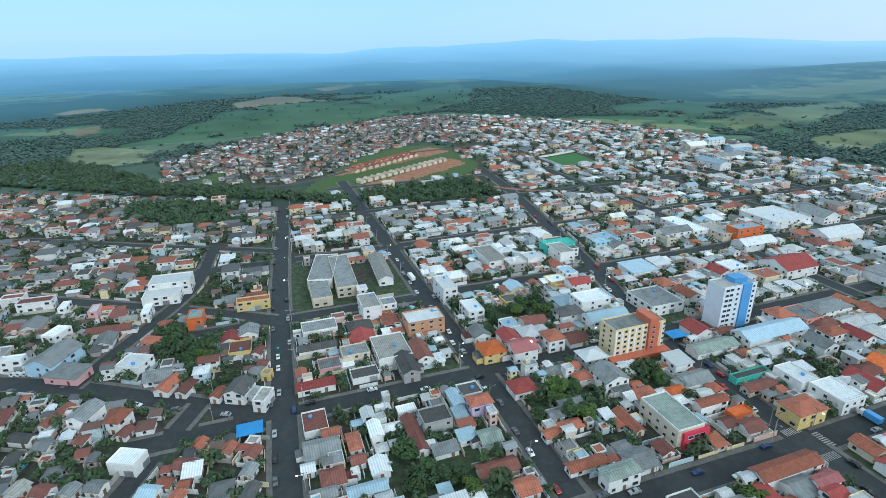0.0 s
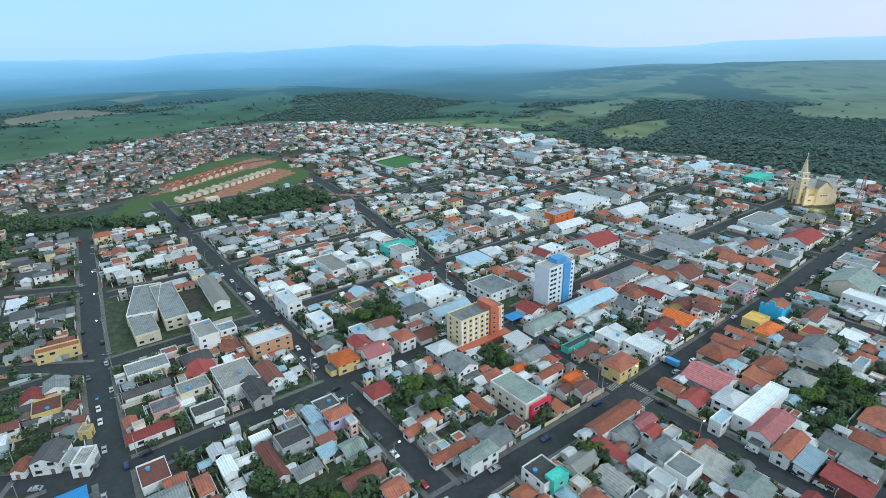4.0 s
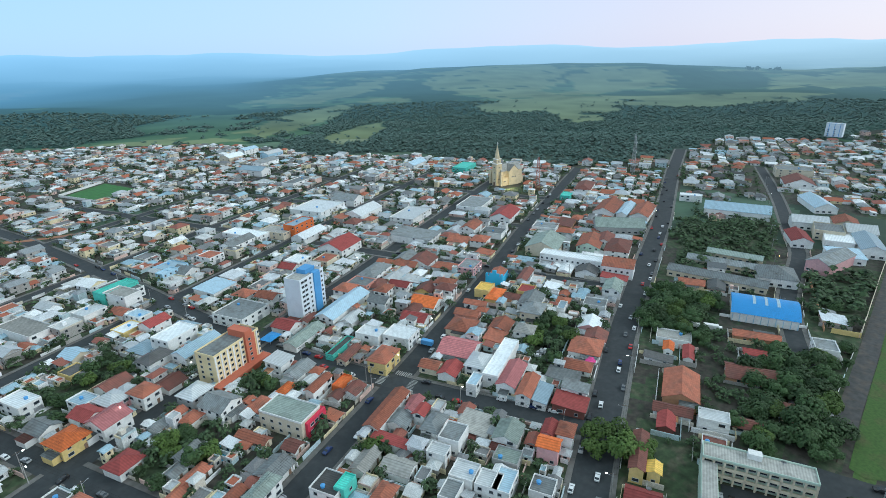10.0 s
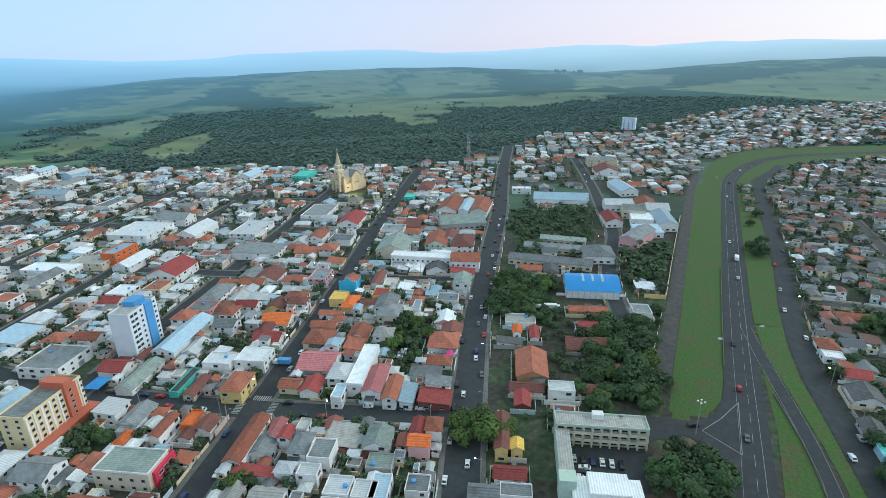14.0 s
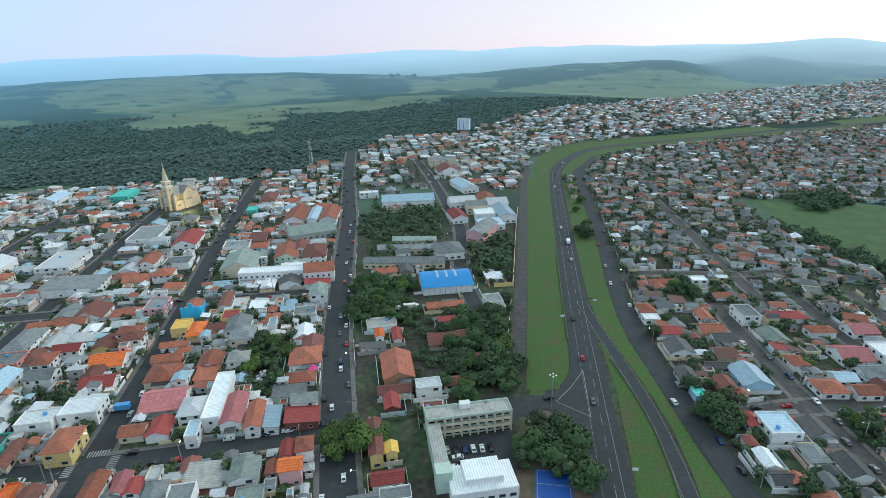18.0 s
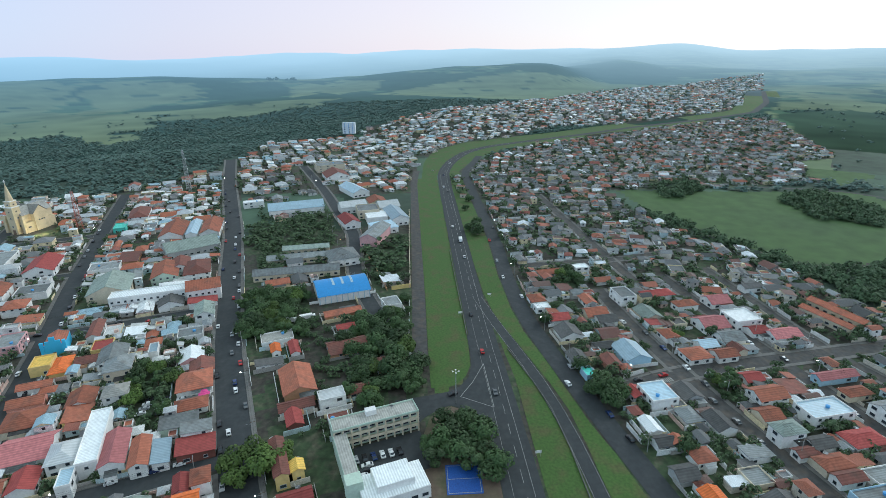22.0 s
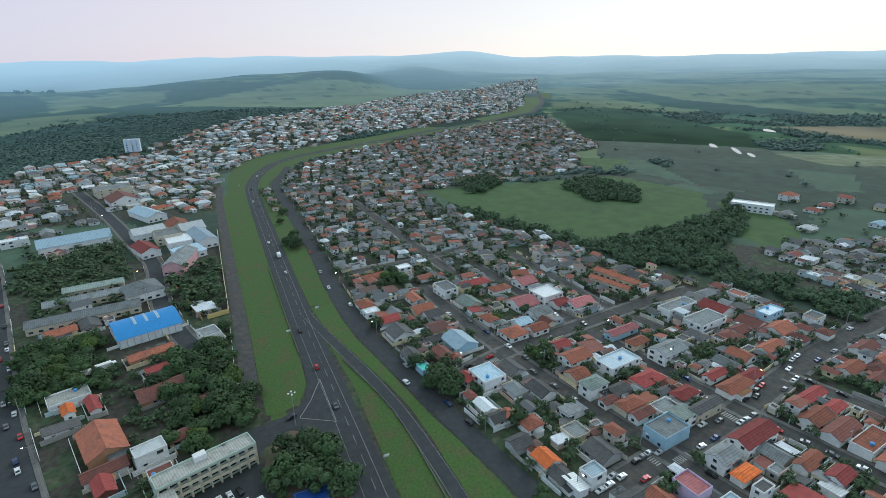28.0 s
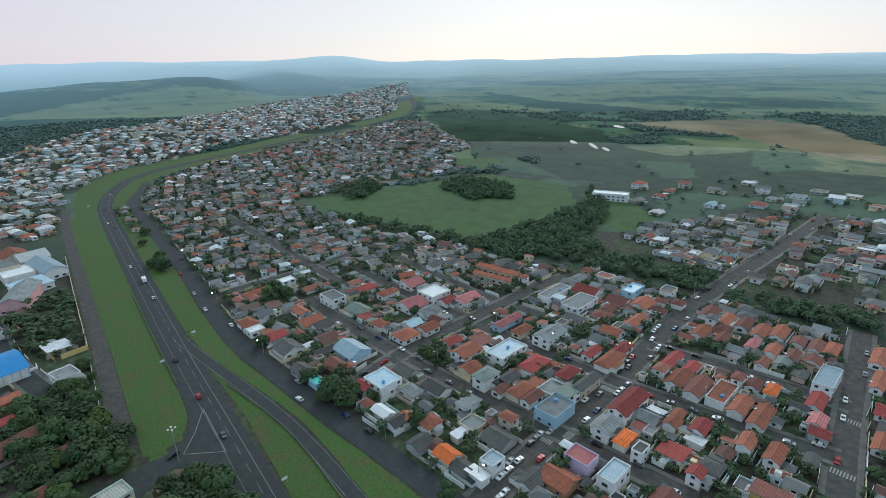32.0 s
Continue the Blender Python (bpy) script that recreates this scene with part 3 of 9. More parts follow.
def seen_on_level(x, y):
    """Where the camera's line of sight through a place meets level ground."""
    k = 135.0 / np.maximum(3.0, 135.0 - relief(x, y))
    return np.asarray(x) * k, np.asarray(y) * k


def within(poly, X, Y):
    """Which of many places lie inside an outline."""
    c = np.zeros(X.shape, bool)
    j = len(poly) - 1
    for i in range(len(poly)):
        (xi, yi), (xj, yj) = poly[i], poly[j]
        if yi != yj:
            c ^= ((yi > Y) != (yj > Y)) & (X < (xj - xi) * (Y - yi) / (yj - yi) + xi)
        j = i
    return c


def land_kind(x, y):
    """0 wood, 1 pasture, 2 crop, 3 ploughed, for arrays of places beyond the town."""
    X, Y = seen_on_level(x, y)
    jog = np.hypot(X, Y) * 0.012
    X, Y = X + wave(X, Y, 90, 11) * jog, Y + wave(X, Y, 90, 12) * jog
    n = wave(X, Y, 310, 5) + 0.6 * wave(X, Y, 120, 6) + 0.3 * wave(X, Y, 45, 7)
    az = np.degrees(np.arctan2(X, Y))
    R = np.hypot(X, Y)
    open_land = np.where(az > 124, np.where(R > 1500, 0.55, -0.1), np.where(az < 30, np.where(R > 1900, 0.1, -0.6), np.where(R > 3000, 0.0, np.where(R > 1500, -0.4, -1.0))))
    kind = np.where(n < open_land - 0.35, 1, np.where(n < open_land, 2, 0))
    for poly in REGION_TOWN:
        kind[within(poly, X, Y)] = 4
    for number, polys in ((5, SEEN_PLANTATION), (2, SEEN_CROP), (1, SEEN_PASTURE), (3, SEEN_TAN), (0, SEEN_WOOD)):
        for poly in polys:
            kind[within(poly, X, Y)] = number
    specks = wave(X, Y, 34, 8) + 0.7 * wave(X, Y, 90, 9)  # copses and hedges in the open land
    kind = np.where((specks > 0.95) & (kind != 4) & (kind != 3) & (kind != 5), 0, kind)
    return kind


TOWN_EDGE, HAZE_EDGE = 760.0, 930.0
LAND = np.array([(0.036, 0.066, 0.048), (0.18, 0.212, 0.115), (0.085, 0.14, 0.082), (0.25, 0.20, 0.125), (0.060, 0.055, 0.045), (0.050, 0.078, 0.048)])


def spread_out(bearings, rings):
    """Vertices and faces of a sheet laid out in rings."""
    A, R = np.meshgrid(np.radians(bearings), rings)
    X, Y = R * np.sin(A), R * np.cos(A)
    V_ = np.stack([X.ravel(), Y.ravel(), relief(X, Y).ravel()], 1)
    n, m = len(rings), len(bearings)
    I, J = np.meshgrid(np.arange(n - 1), np.arange(m), indexing="ij")
    K = (J + 1) % m
    F_ = np.stack([(I * m + J).ravel(), (I * m + K).ravel(), ((I + 1) * m + K).ravel(), ((I + 1) * m + J).ravel()], 1)
    return V_, F_[:, ::-1]


def sheet(name, V_, F_, mats, index, label, category):
    d_ = bpy.data.meshes.new(name)
    d_.from_pydata(V_.tolist(), [], F_.tolist())
    for m_ in mats:
        d_.materials.append(m_)
    d_.polygons.foreach_set("material_index", index)
    d_.polygons.foreach_set("use_smooth", [True] * len(F_))
    kinds = land_kind(V_[:, 0], V_[:, 1])
    X, Y = seen_on_level(V_[:, 0], V_[:, 1])
    tone = 1 + 0.22 * wave(X, Y, 140, 21) + 0.2 * wave(X, Y, 40, 22)
    col = np.concatenate([LAND[kinds] * tone[:, None], np.ones((len(V_), 1))], 1)
    d_.color_attributes.new("land", "FLOAT_COLOR", "POINT").data.foreach_set("color", col.ravel())
    d_.update()
    return tagged(new(name, d_), label, category, kind="structure")


M_LAND = surface("open_country", (0.06, 0.09, 0.05), 0.95, vary=0.25, grain=0.06, stain=0.25, stain_col=(0.045, 0.065, 0.04), spread=0.0, patch=0.02)
land_node = M_LAND.node_tree.nodes.new("ShaderNodeAttribute")
land_node.attribute_name = "land"
M_LAND.node_tree.links.new(land_node.outputs["Color"], next(n for n in M_LAND.node_tree.nodes if n.bl_idname == "ShaderNodeMix").inputs["A"])
rings = [0.01]
while rings[-1] < HAZE_EDGE - 12:
    rings.append(rings[-1] + (6.0 if rings[-1] < 200 else max(6.0, rings[-1] ** 2 / 135 * 0.0011)))
rings[-1] = HAZE_EDGE
bearings = np.concatenate([np.arange(-42, 170, 0.45), np.arange(170, 318, 4.0)])
GV, GF = spread_out(bearings, np.array(rings))
mid = GV[GF].mean(1)
gm = [ground_kind(x_, y_) if math.hypot(x_, y_) < TOWN_EDGE or in_any(REGION_TOWN, x_, y_) else 9 for x_, y_ in mid[:, :2].tolist()]
sheet("ground", GV, GF, (M_YARD, M_YARD2, M_PASTURE, M_TAN, M_EARTH, M_FLOOR, M_CROP, M_GRASS, M_MEADOW, M_LAND), gm, "yards, fields and woodland floor round the town", "ground")

# distance: woods and pastures with blue haze painted as glow, stronger farther out
hazy = bpy.data.materials.new("distant_country_haze_glow")
hazy.use_nodes = True
hn = hazy.node_tree
hn.nodes.clear()


def hnode(kind_, **props):
    n = hn.nodes.new("ShaderNode" + kind_)
    for k, v in props.items():
        if k == "operation":
            n.operation = v
        elif k == "data_type":
            n.data_type = v
        else:
            n.inputs[k.replace("_", " ")].default_value = v
    return n


def hramp(stops, source):
    rp = hn.nodes.new("ShaderNodeValToRGB")
    for at, col in stops:
        el = rp.color_ramp.elements[0] if at == 0 else rp.color_ramp.elements[len(rp.color_ramp.elements) - 1] if at == 1 else rp.color_ramp.elements.new(at)
        el.color = (*col, 1)
    hn.links.new(source, rp.inputs[0])
    return rp.outputs[0]


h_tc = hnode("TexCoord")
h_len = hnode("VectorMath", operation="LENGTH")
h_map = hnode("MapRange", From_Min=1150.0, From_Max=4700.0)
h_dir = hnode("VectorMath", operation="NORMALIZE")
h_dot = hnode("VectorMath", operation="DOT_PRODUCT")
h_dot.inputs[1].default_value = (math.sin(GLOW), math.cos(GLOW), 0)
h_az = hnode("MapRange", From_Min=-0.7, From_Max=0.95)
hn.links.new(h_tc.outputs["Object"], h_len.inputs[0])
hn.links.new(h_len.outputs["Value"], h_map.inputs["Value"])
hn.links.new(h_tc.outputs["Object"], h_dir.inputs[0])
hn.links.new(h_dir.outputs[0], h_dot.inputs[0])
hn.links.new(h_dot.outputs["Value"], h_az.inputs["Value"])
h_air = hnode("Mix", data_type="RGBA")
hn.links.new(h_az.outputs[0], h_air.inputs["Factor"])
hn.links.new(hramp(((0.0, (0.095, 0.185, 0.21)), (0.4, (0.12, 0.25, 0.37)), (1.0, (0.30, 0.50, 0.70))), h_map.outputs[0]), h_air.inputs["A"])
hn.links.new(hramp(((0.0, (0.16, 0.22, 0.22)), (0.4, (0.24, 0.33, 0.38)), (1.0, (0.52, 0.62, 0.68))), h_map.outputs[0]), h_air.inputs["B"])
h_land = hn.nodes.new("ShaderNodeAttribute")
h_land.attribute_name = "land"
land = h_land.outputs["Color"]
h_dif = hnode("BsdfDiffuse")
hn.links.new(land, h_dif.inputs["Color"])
# the land itself emits the haze colour; no air is modelled
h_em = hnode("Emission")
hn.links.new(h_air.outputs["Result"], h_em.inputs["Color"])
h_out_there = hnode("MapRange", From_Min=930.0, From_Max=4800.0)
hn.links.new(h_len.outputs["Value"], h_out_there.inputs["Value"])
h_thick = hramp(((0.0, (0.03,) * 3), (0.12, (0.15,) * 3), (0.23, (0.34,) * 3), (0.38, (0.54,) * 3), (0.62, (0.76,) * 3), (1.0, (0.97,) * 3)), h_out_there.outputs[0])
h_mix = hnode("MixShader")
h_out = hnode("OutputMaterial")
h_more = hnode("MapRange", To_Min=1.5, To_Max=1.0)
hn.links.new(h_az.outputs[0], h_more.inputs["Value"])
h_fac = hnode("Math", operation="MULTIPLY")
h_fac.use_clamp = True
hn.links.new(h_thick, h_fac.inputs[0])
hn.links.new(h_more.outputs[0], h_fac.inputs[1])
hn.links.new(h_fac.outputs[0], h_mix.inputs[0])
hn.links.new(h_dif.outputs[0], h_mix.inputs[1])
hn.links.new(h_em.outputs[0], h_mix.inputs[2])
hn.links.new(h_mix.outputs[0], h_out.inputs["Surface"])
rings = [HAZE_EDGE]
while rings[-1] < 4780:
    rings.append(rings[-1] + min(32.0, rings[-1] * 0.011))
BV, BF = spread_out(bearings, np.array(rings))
sheet("backdrop", BV, BF, (hazy,), [0] * len(BF), "far hills and plains with blue haze painted on as glow", "backdrop")

# ---- streets
road_no = 0


def street(name, pts, width, mat_, label, fixed=0.0):
    """A strip of road along a line, each at its own height, so that crossings lie flush."""
    global road_no
    road_no += 1
    z = fixed or 0.02 + 0.0032 * road_no
    pts = [Vector(p) for p in pts]
    geo_, kerb = Geo(), Geo()
    line = []
    for i in range(len(pts) - 1):
        n = max(1, int((pts[i + 1] - pts[i]).length / 12))
        line += [pts[i].lerp(pts[i + 1], k / n) for k in range(n)]
    line.append(pts[-1])
    if len(pts) > 2:  # soften the bends
        for _ in range(4):
            line = [line[0]] + [(line[i - 1] + 2 * line[i] + line[i + 1]) / 4 for i in range(1, len(line) - 1)] + [line[-1]]
    vs = []
    for i, p in enumerate(line):
        d = (line[min(i + 1, len(line) - 1)] - line[max(i - 1, 0)]).normalized()
        n = Vector((-d.y, d.x))
        zz = rise(p.x, p.y) + z
        vs += [(*(p + n * width / 2), zz), (*(p - n * width / 2), zz)]
        if i:
            add_roadline(line[i - 1].x, line[i - 1].y, p.x, p.y, width / 2)
    geo_.add(vs, [(2 * i + 1, 2 * i + 3, 2 * i + 2, 2 * i) for i in range(len(line) - 1)])
    ob = new(name, geo_.data(name, mat_))
    tagged(ob, label, "road", kind="structure")
    return line


walks = 0


def footway(line, width, w=2.2):
    """Raised pavements on both sides of a street, left open where another street crosses."""
    global walks
    walks += 1
    up = 0.165 + 0.0022 * walks
    geo_ = Geo()
    for i in range(len(line) - 1):
        a, b = line[i], line[i + 1]
        d = (b - a).normalized()
        n = Vector((-d.y, d.x))
        for s in (1, -1):
            p0, p1 = a + n * s * (width / 2), b + n * s * (width / 2)
            q0, q1 = a + n * s * (width / 2 + w), b + n * s * (width / 2 + w)
            mid = (p0 + q1) / 2 + n * s * 0.2
            if on_road(mid.x, mid.y, 0.9):
                continue
            h = rise(mid.x, mid.y)
            vs = [(*p0, h), (*p1, h), (*q1, h), (*q0, h)] + [(*p0, h + up), (*p1, h + up), (*q1, h + up), (*q0, h + up)]
            fs = [(4, 5, 6, 7), (0, 1, 5, 4), (2, 3, 7, 6)]
            geo_.add(vs, [tuple(reversed(f)) for f in fs] if s > 0 else fs)
    tagged(new("pavement", geo_.data("pavement", M_PAVE)), "raised concrete pavement with a kerb along the street", "pavement", kind="structure")


ANG = 19.0
UX, UY = math.cos(radians(ANG)), math.sin(radians(ANG))


def grid(u, v):
    """From the street grid's own axes to the plan."""
    return (u * UX - v * UY, u * UY + v * UX)


CITY = "asphalt town street between low houses"
lines = []
for v0, u0, u1, wd in ((183, -60, 560, 9.5), (264, -45, 560, 8.5), (350, -60, 560, 8.0), (440, 20, 520, 7.5), (530, 60, 480, 7.0)):
    lines.append((street("road", [grid(u0, v0), grid((u0 + u1) / 2, v0), grid(u1, v0)], wd, M_ASPHALT, CITY), wd))
lines.append((street("road", [grid(55, 103), grid(165, 101), grid(290, 102), grid(385, 107), grid(640, 109)], 9.5, M_ASPHALT, CITY), 9.5))
lines.append((street("road", [grid(174, 14), grid(172, 60), grid(171, 110), grid(172, 145), grid(176, 190), grid(183, 226), grid(192, 268), grid(201, 309), grid(214, 380), grid(230, 470), grid(240, 560)], 9.5, M_ASPHALT, CITY), 9.5))
for u0, v0, v1, wd in ((80, 45, 560, 9.5), (306, 10, 530, 8.5), (400, 100, 470, 8.0), (490, 100, 420, 8.0)):
    lines.append((street("road", [grid(u0, v0), grid(u0, (v0 + v1) / 2), grid(u0, v1)], wd, M_ASPHALT, CITY), wd))
lines.append((street("road", [(95, 45), (130, 60), (235, 98), (308, 120), (428, 155), (615, 218), (760, 262)], 12.5, M_ASPHALT, "wide asphalt avenue with parked cars"), 12.5))
lines.append((street("road", [(-38, 88), (-51, 131), (-75, 210), (-96, 282), (-129, 409), (-144, 466)], 9.5, M_ASPHALT, CITY), 9.5))
lines.append((street("road", [(-215, 198), (-168, 195), (-117, 183), (-62, 170)], 9.5, M_ASPHALT, CITY), 9.5))
lines.append((street("road", [(-108, 110), (-107, 132), (-104, 151), (-100, 180)], 7.0, M_ASPHALT, CITY), 7.0))
lines.append((street("road", [(-160, 192), (-158, 209), (-157, 229), (-153, 252), (-147, 285), (-165, 360)], 7.0, M_ASPHALT, CITY), 7.0))
lines.append((street("road", [(-300, 292), (-180, 270), (-119, 259), (-90, 251)], 7.5, M_ASPHALT, CITY), 7.5))
lines.append((street("road", [(-320, 385), (-210, 365), (-118, 352)], 7.0, M_ASPHALT, CITY), 7.0))
lines.append((street("road", [(248, 20), (294, 36), (330, 46), (411, 53), (459, 70), (543, 95), (608, 117), (700, 150)], 8.5, M_ASPHALT, CITY), 8.5))
lines.append((street("road", [(215, 3.5), (300, 3.4), (358, 4), (475, 5), (590, 6), (650, 2)], 7.5, M_ROUGHROAD, "worn service road beside the highway verge"), 6.0))
for pts, wd in (([(104, -84), (106, -92), (109, -106), (113, -125), (113, -138), (115, -159), (119, -180), (128, -209), (134, -237), (141, -283), (146, -333), (152, -409), (163, -524)], 9.5),
                ([(185, -74), (192, -88), (200, -112), (204, -146), (208, -181), (214, -219), (215, -251)], 8),
                ([(290, -105), (251, -106), (229, -109), (199, -113), (174, -117), (143, -124), (113, -131), (96, -134), (78, -138), (63, -141)], 7),
                ([(308, -151), (269, -154), (226, -159), (194, -164), (168, -168), (141, -171), (119, -175), (99, -182), (82, -185), (68, -189), (53, -195), (42, -198)], 7),
                ([(129, -215), (107, -222), (84, -228), (66, -233), (51, -234)], 6.5),
                ([(70, -309), (60, -270), (51, -235), (44, -206), (35, -176)], 8),
                ([(317, -184), (254, -187), (204, -190), (184, -197)], 5.5),
                ([(330, -64), (335, -130), (350, -190)], 6.0), ([(430, -62), (440, -130), (455, -180)], 6.0), ([(520, -118), (377, -126), (300, -131)], 6.5)):
    lines.append((street("road", pts, wd, M_ROUGHROAD, "dusty worn asphalt street in a housing quarter"), wd))
lines.append((street("road", [(60, -88), (110, -78), (150, -71.5), (168, -67), (190, -64), (213, -60.5), (242, -55.5), (266, -53.5), (316, -53), (373, -56), (427, -55.5), (517, -55), (635, -54), (690, -72), (740, -85)], 9.2, M_ASPHALT, "asphalt side road along the highway"), 8.5))
for ln, wd in lines:
    footway(ln, wd, 2.0)
street("road", [(30, 580), (46, 520), (100, 500), (203, 470)], 6, M_EARTH, "dirt track of red earth")
street("road", [(-300, 548), (-219, 540), (-165, 536), (-125, 575), (-60, 700), (60, 760)], 7, M_ROUGHROAD, "worn road round the hillside quarter")
street("road", [(530, -330), (500, -420), (420, -470), (330, -470)], 4, M_ROUGHROAD, "narrow pale dirt lane past the pasture")

# highway: two lanes with shoulders, a slip road, painted lines
HIGHWAY = [(50, -29.5), (140, -29.5), (200, -29), (240, -28.2), (310, -27.8), (425, -27.8), (560, -28), (635, -29), (700, -42), (770, -68), (817, -107), (860, -180), (910, -275), (990, -400), (1070, -560), (1160, -737), (1350, -887), (1777, -1148)]
hw_line = street("highway", HIGHWAY, 13.6, M_ASPHALT, "two-lane asphalt highway with painted lines", fixed=0.155)
SLIP = [(50, -58), (105, -55), (140, -54), (155, -54), (177, -53), (197, -49.5), (225, -43), (258, -35.5), (285, -31)]
slip_line = street("road", SLIP, 5.6, M_ASPHALT, "curved asphalt slip road joining the highway", fixed=0.151)
tagged(new("junction", Geo().add([(x, y, 0.147) for x, y in ((240, -20.6), (225, -20.8), (212, -20.2), (203, -18), (196, -13.5), (192.5, -8), (190.5, 0), (188, 14), (172, 16), (168, 8), (176, 2), (182, -5), (183, -9), (178, -18), (168, -23.5), (176, -26), (240, -26))], [tuple(range(17))]).data("junction", M_ASPHALT)), "asphalt junction that flares into the highway", "road", kind="structure")
for L_ in ((185, 10, 190, -8, 5), (190, -8, 205, -20, 6)):
    add_roadline(*L_)
for ln, offs in ((hw_line, (-0.9, 0.15, -3.6, 3.4)), (slip_line, (-2.5, 2.5))):
    for o in offs:
        geo_ = Geo()
        for i in range(len(ln) - 1):
            a, b = ln[i], ln[i + 1]
            if a.x > 900 or (abs(o) < 1 and o > 0):
                continue
            d = (b - a).normalized()
            n = Vector((-d.y, d.x))
            e = b if abs(o) > 1 else a.lerp(b, 0.5)
            h = 0.19
            geo_.add([(*(a + n * (o - 0.055)), h), (*(e + n * (o - 0.055)), h), (*(e + n * (o + 0.055)), h), (*(a + n * (o + 0.055)), h)], [(0, 1, 2, 3)])
        if geo_.f:
            tagged(new("road_marking", geo_.data("road_marking", M_LINE)), "white painted line on the highway", "road marking", kind="structure")
# wide green strip along the far bend of the highway
far_strip = Geo()
far_pts = [p for p in hw_line if 615 < p.x < 1800]
left_edge, right_edge = [], []
for i_, p in enumerate(far_pts):
    d = (far_pts[min(i_ + 1, len(far_pts) - 1)] - far_pts[max(i_ - 1, 0)]).normalized()
    n = Vector((-d.y, d.x))
    k_ = min(1.0, max(0.0, (p.x - 640) / 160))
    a_, b_ = p + n * (26 + 26 * k_), p - n * (18 + 20 * k_)
    far_strip.v += [(*a_, rise(p.x, p.y) + 0.012), (*b_, rise(p.x, p.y) + 0.012)]
    left_edge.append(tuple(a_))
    right_edge.append(tuple(b_))
REGION_GRASS.append(left_edge + right_edge[::-1])
far_strip.f = [(2 * i_ + 1, 2 * i_ + 3, 2 * i_ + 2, 2 * i_) for i_ in range(len(far_pts) - 1)]
tagged(new("verge", far_strip.data("verge", M_GRASS)), "green strip of grass along the bending highway", "grass verge", kind="structure")
# verges: bright mown grass between the carriageways and the town
for pts in ([(196, -1), (230, -0.6), (300, -0.6), (420, -0.6), (560, -1), (625, -4), (650, -14), (643, -21.2), (560, -20.8), (425, -20.6), (310, -20.6), (243, -20.2), (224, -20.4), (212, -19.6), (204, -17), (198, -12.5), (194, -6)],
            [(289, -35.4), (330, -34.8), (420, -34.9), (560, -35.2), (632, -37), (690, -50), (740, -74), (690, -66), (640, -49), (560, -49.2), (430, -50.3), (385, -50.5), (316, -48), (290, -48)],
            [(50, -37.5), (140, -37.2), (200, -38.5), (222, -37.2), (250, -36), (225, -39.8), (197, -46.4), (177, -49.9), (155, -51), (140, -51), (105, -52), (50, -55)],
            [(50, -61), (105, -58), (140, -57), (155, -57), (177, -56), (197, -52.6), (225, -46.2), (262, -37.8), (290, -35.5), (290, -48.2), (266, -48.4), (242, -50.4), (213, -55.4), (190, -58.9), (168, -62), (150, -66), (110, -72), (50, -78)],
            [(140, 2), (165, 3), (176, 0), (181.5, -6), (182.5, -9), (177, -18), (166, -22.6), (150, -22.5), (120, -22.5), (120, 0)]):
    tri = bmesh.new()
    face = tri.faces.new([tri.verts.new((x, y, 0.10)) for x, y in pts])
    bmesh.ops.triangulate(tri, faces=[face])
    bmesh.ops.recalc_face_normals(tri, faces=tri.faces)
    d_ = bpy.data.meshes.new("verge")
    tri.to_mesh(d_)
    tri.free()
    bare = pts[0] == (140, 2)
    d_.materials.append(M_BARE if bare else M_GRASS)
    tagged(new("verge", d_), "bare brown ground with trees beside the junction" if bare else "bright green grass verge beside the highway", "grass verge", kind="structure")
# kerb wall along the highway verge, metal rail along the slip road
for pts, h in (([(240, -20.9), (310, -20.3), (365, -20.1)], 0.7), ([(120, -50.4), (155, -50.4), (177, -49.2), (197, -45.8), (225, -39.2)], 0.6)):
    geo_ = Geo()
    for a, b in zip(pts, pts[1:]):
        d = (Vector(b) - Vector(a))
        m_ = place(a[0], a[1], 0.1, math.degrees(math.atan2(d.y, d.x)))
        geo_.box(0, d.length, -0.14, 0.14, 0, h, m=m_)
    tagged(new("road_barrier", geo_.data("road_barrier", M_PAVE)), "low pale concrete barrier beside the highway", "barrier", kind="structure")


# ---- houses
rng = random.Random(11)


def window_data(w, h):
    g_ = Geo()
    g_.box(-w / 2, w / 2, -0.10, 0.0, 0, h, 0)
    g_.add([(-w / 2 + 0.1, -0.112, 0.1), (w / 2 - 0.1, -0.112, 0.1), (w / 2 - 0.1, -0.112, h - 0.1), (-w / 2 + 0.1, -0.112, h - 0.1)], [(0, 1, 2, 3)], 1)
    g_.box(-w / 2 - 0.08, w / 2 + 0.08, -0.2, 0.0, -0.1, 0.0, 0, bottom=True)
    return g_.data("window", M_FRAME, M_GLASS)


def frame_data(w, h):
    g_ = Geo().box(-w / 2, w / 2, -0.10, 0.0, 0, h).box(-w / 2 - 0.08, w / 2 + 0.08, -0.2, 0.0, -0.1, 0.0, bottom=True)
    p_ = Geo().box(-w / 2 + 0.1, w / 2 - 0.1, -0.112, -0.1, 0.1, h - 0.1)
    return g_.data("window", M_FRAME), p_.data("pane", M_GLASS)


FRAME, FRAME_PANE = frame_data(1.4, 1.2)
FRAME_WIDE, FRAME_WIDE_PANE = frame_data(2.2, 1.3)


def paned(parent, m, wide=False):
    """A window whose pane is a piece of its own."""
    o = part("window", FRAME_WIDE if wide else FRAME, None, parent)
    o.matrix_local = m
    part("pane", FRAME_WIDE_PANE if wide else FRAME_PANE, None, o)


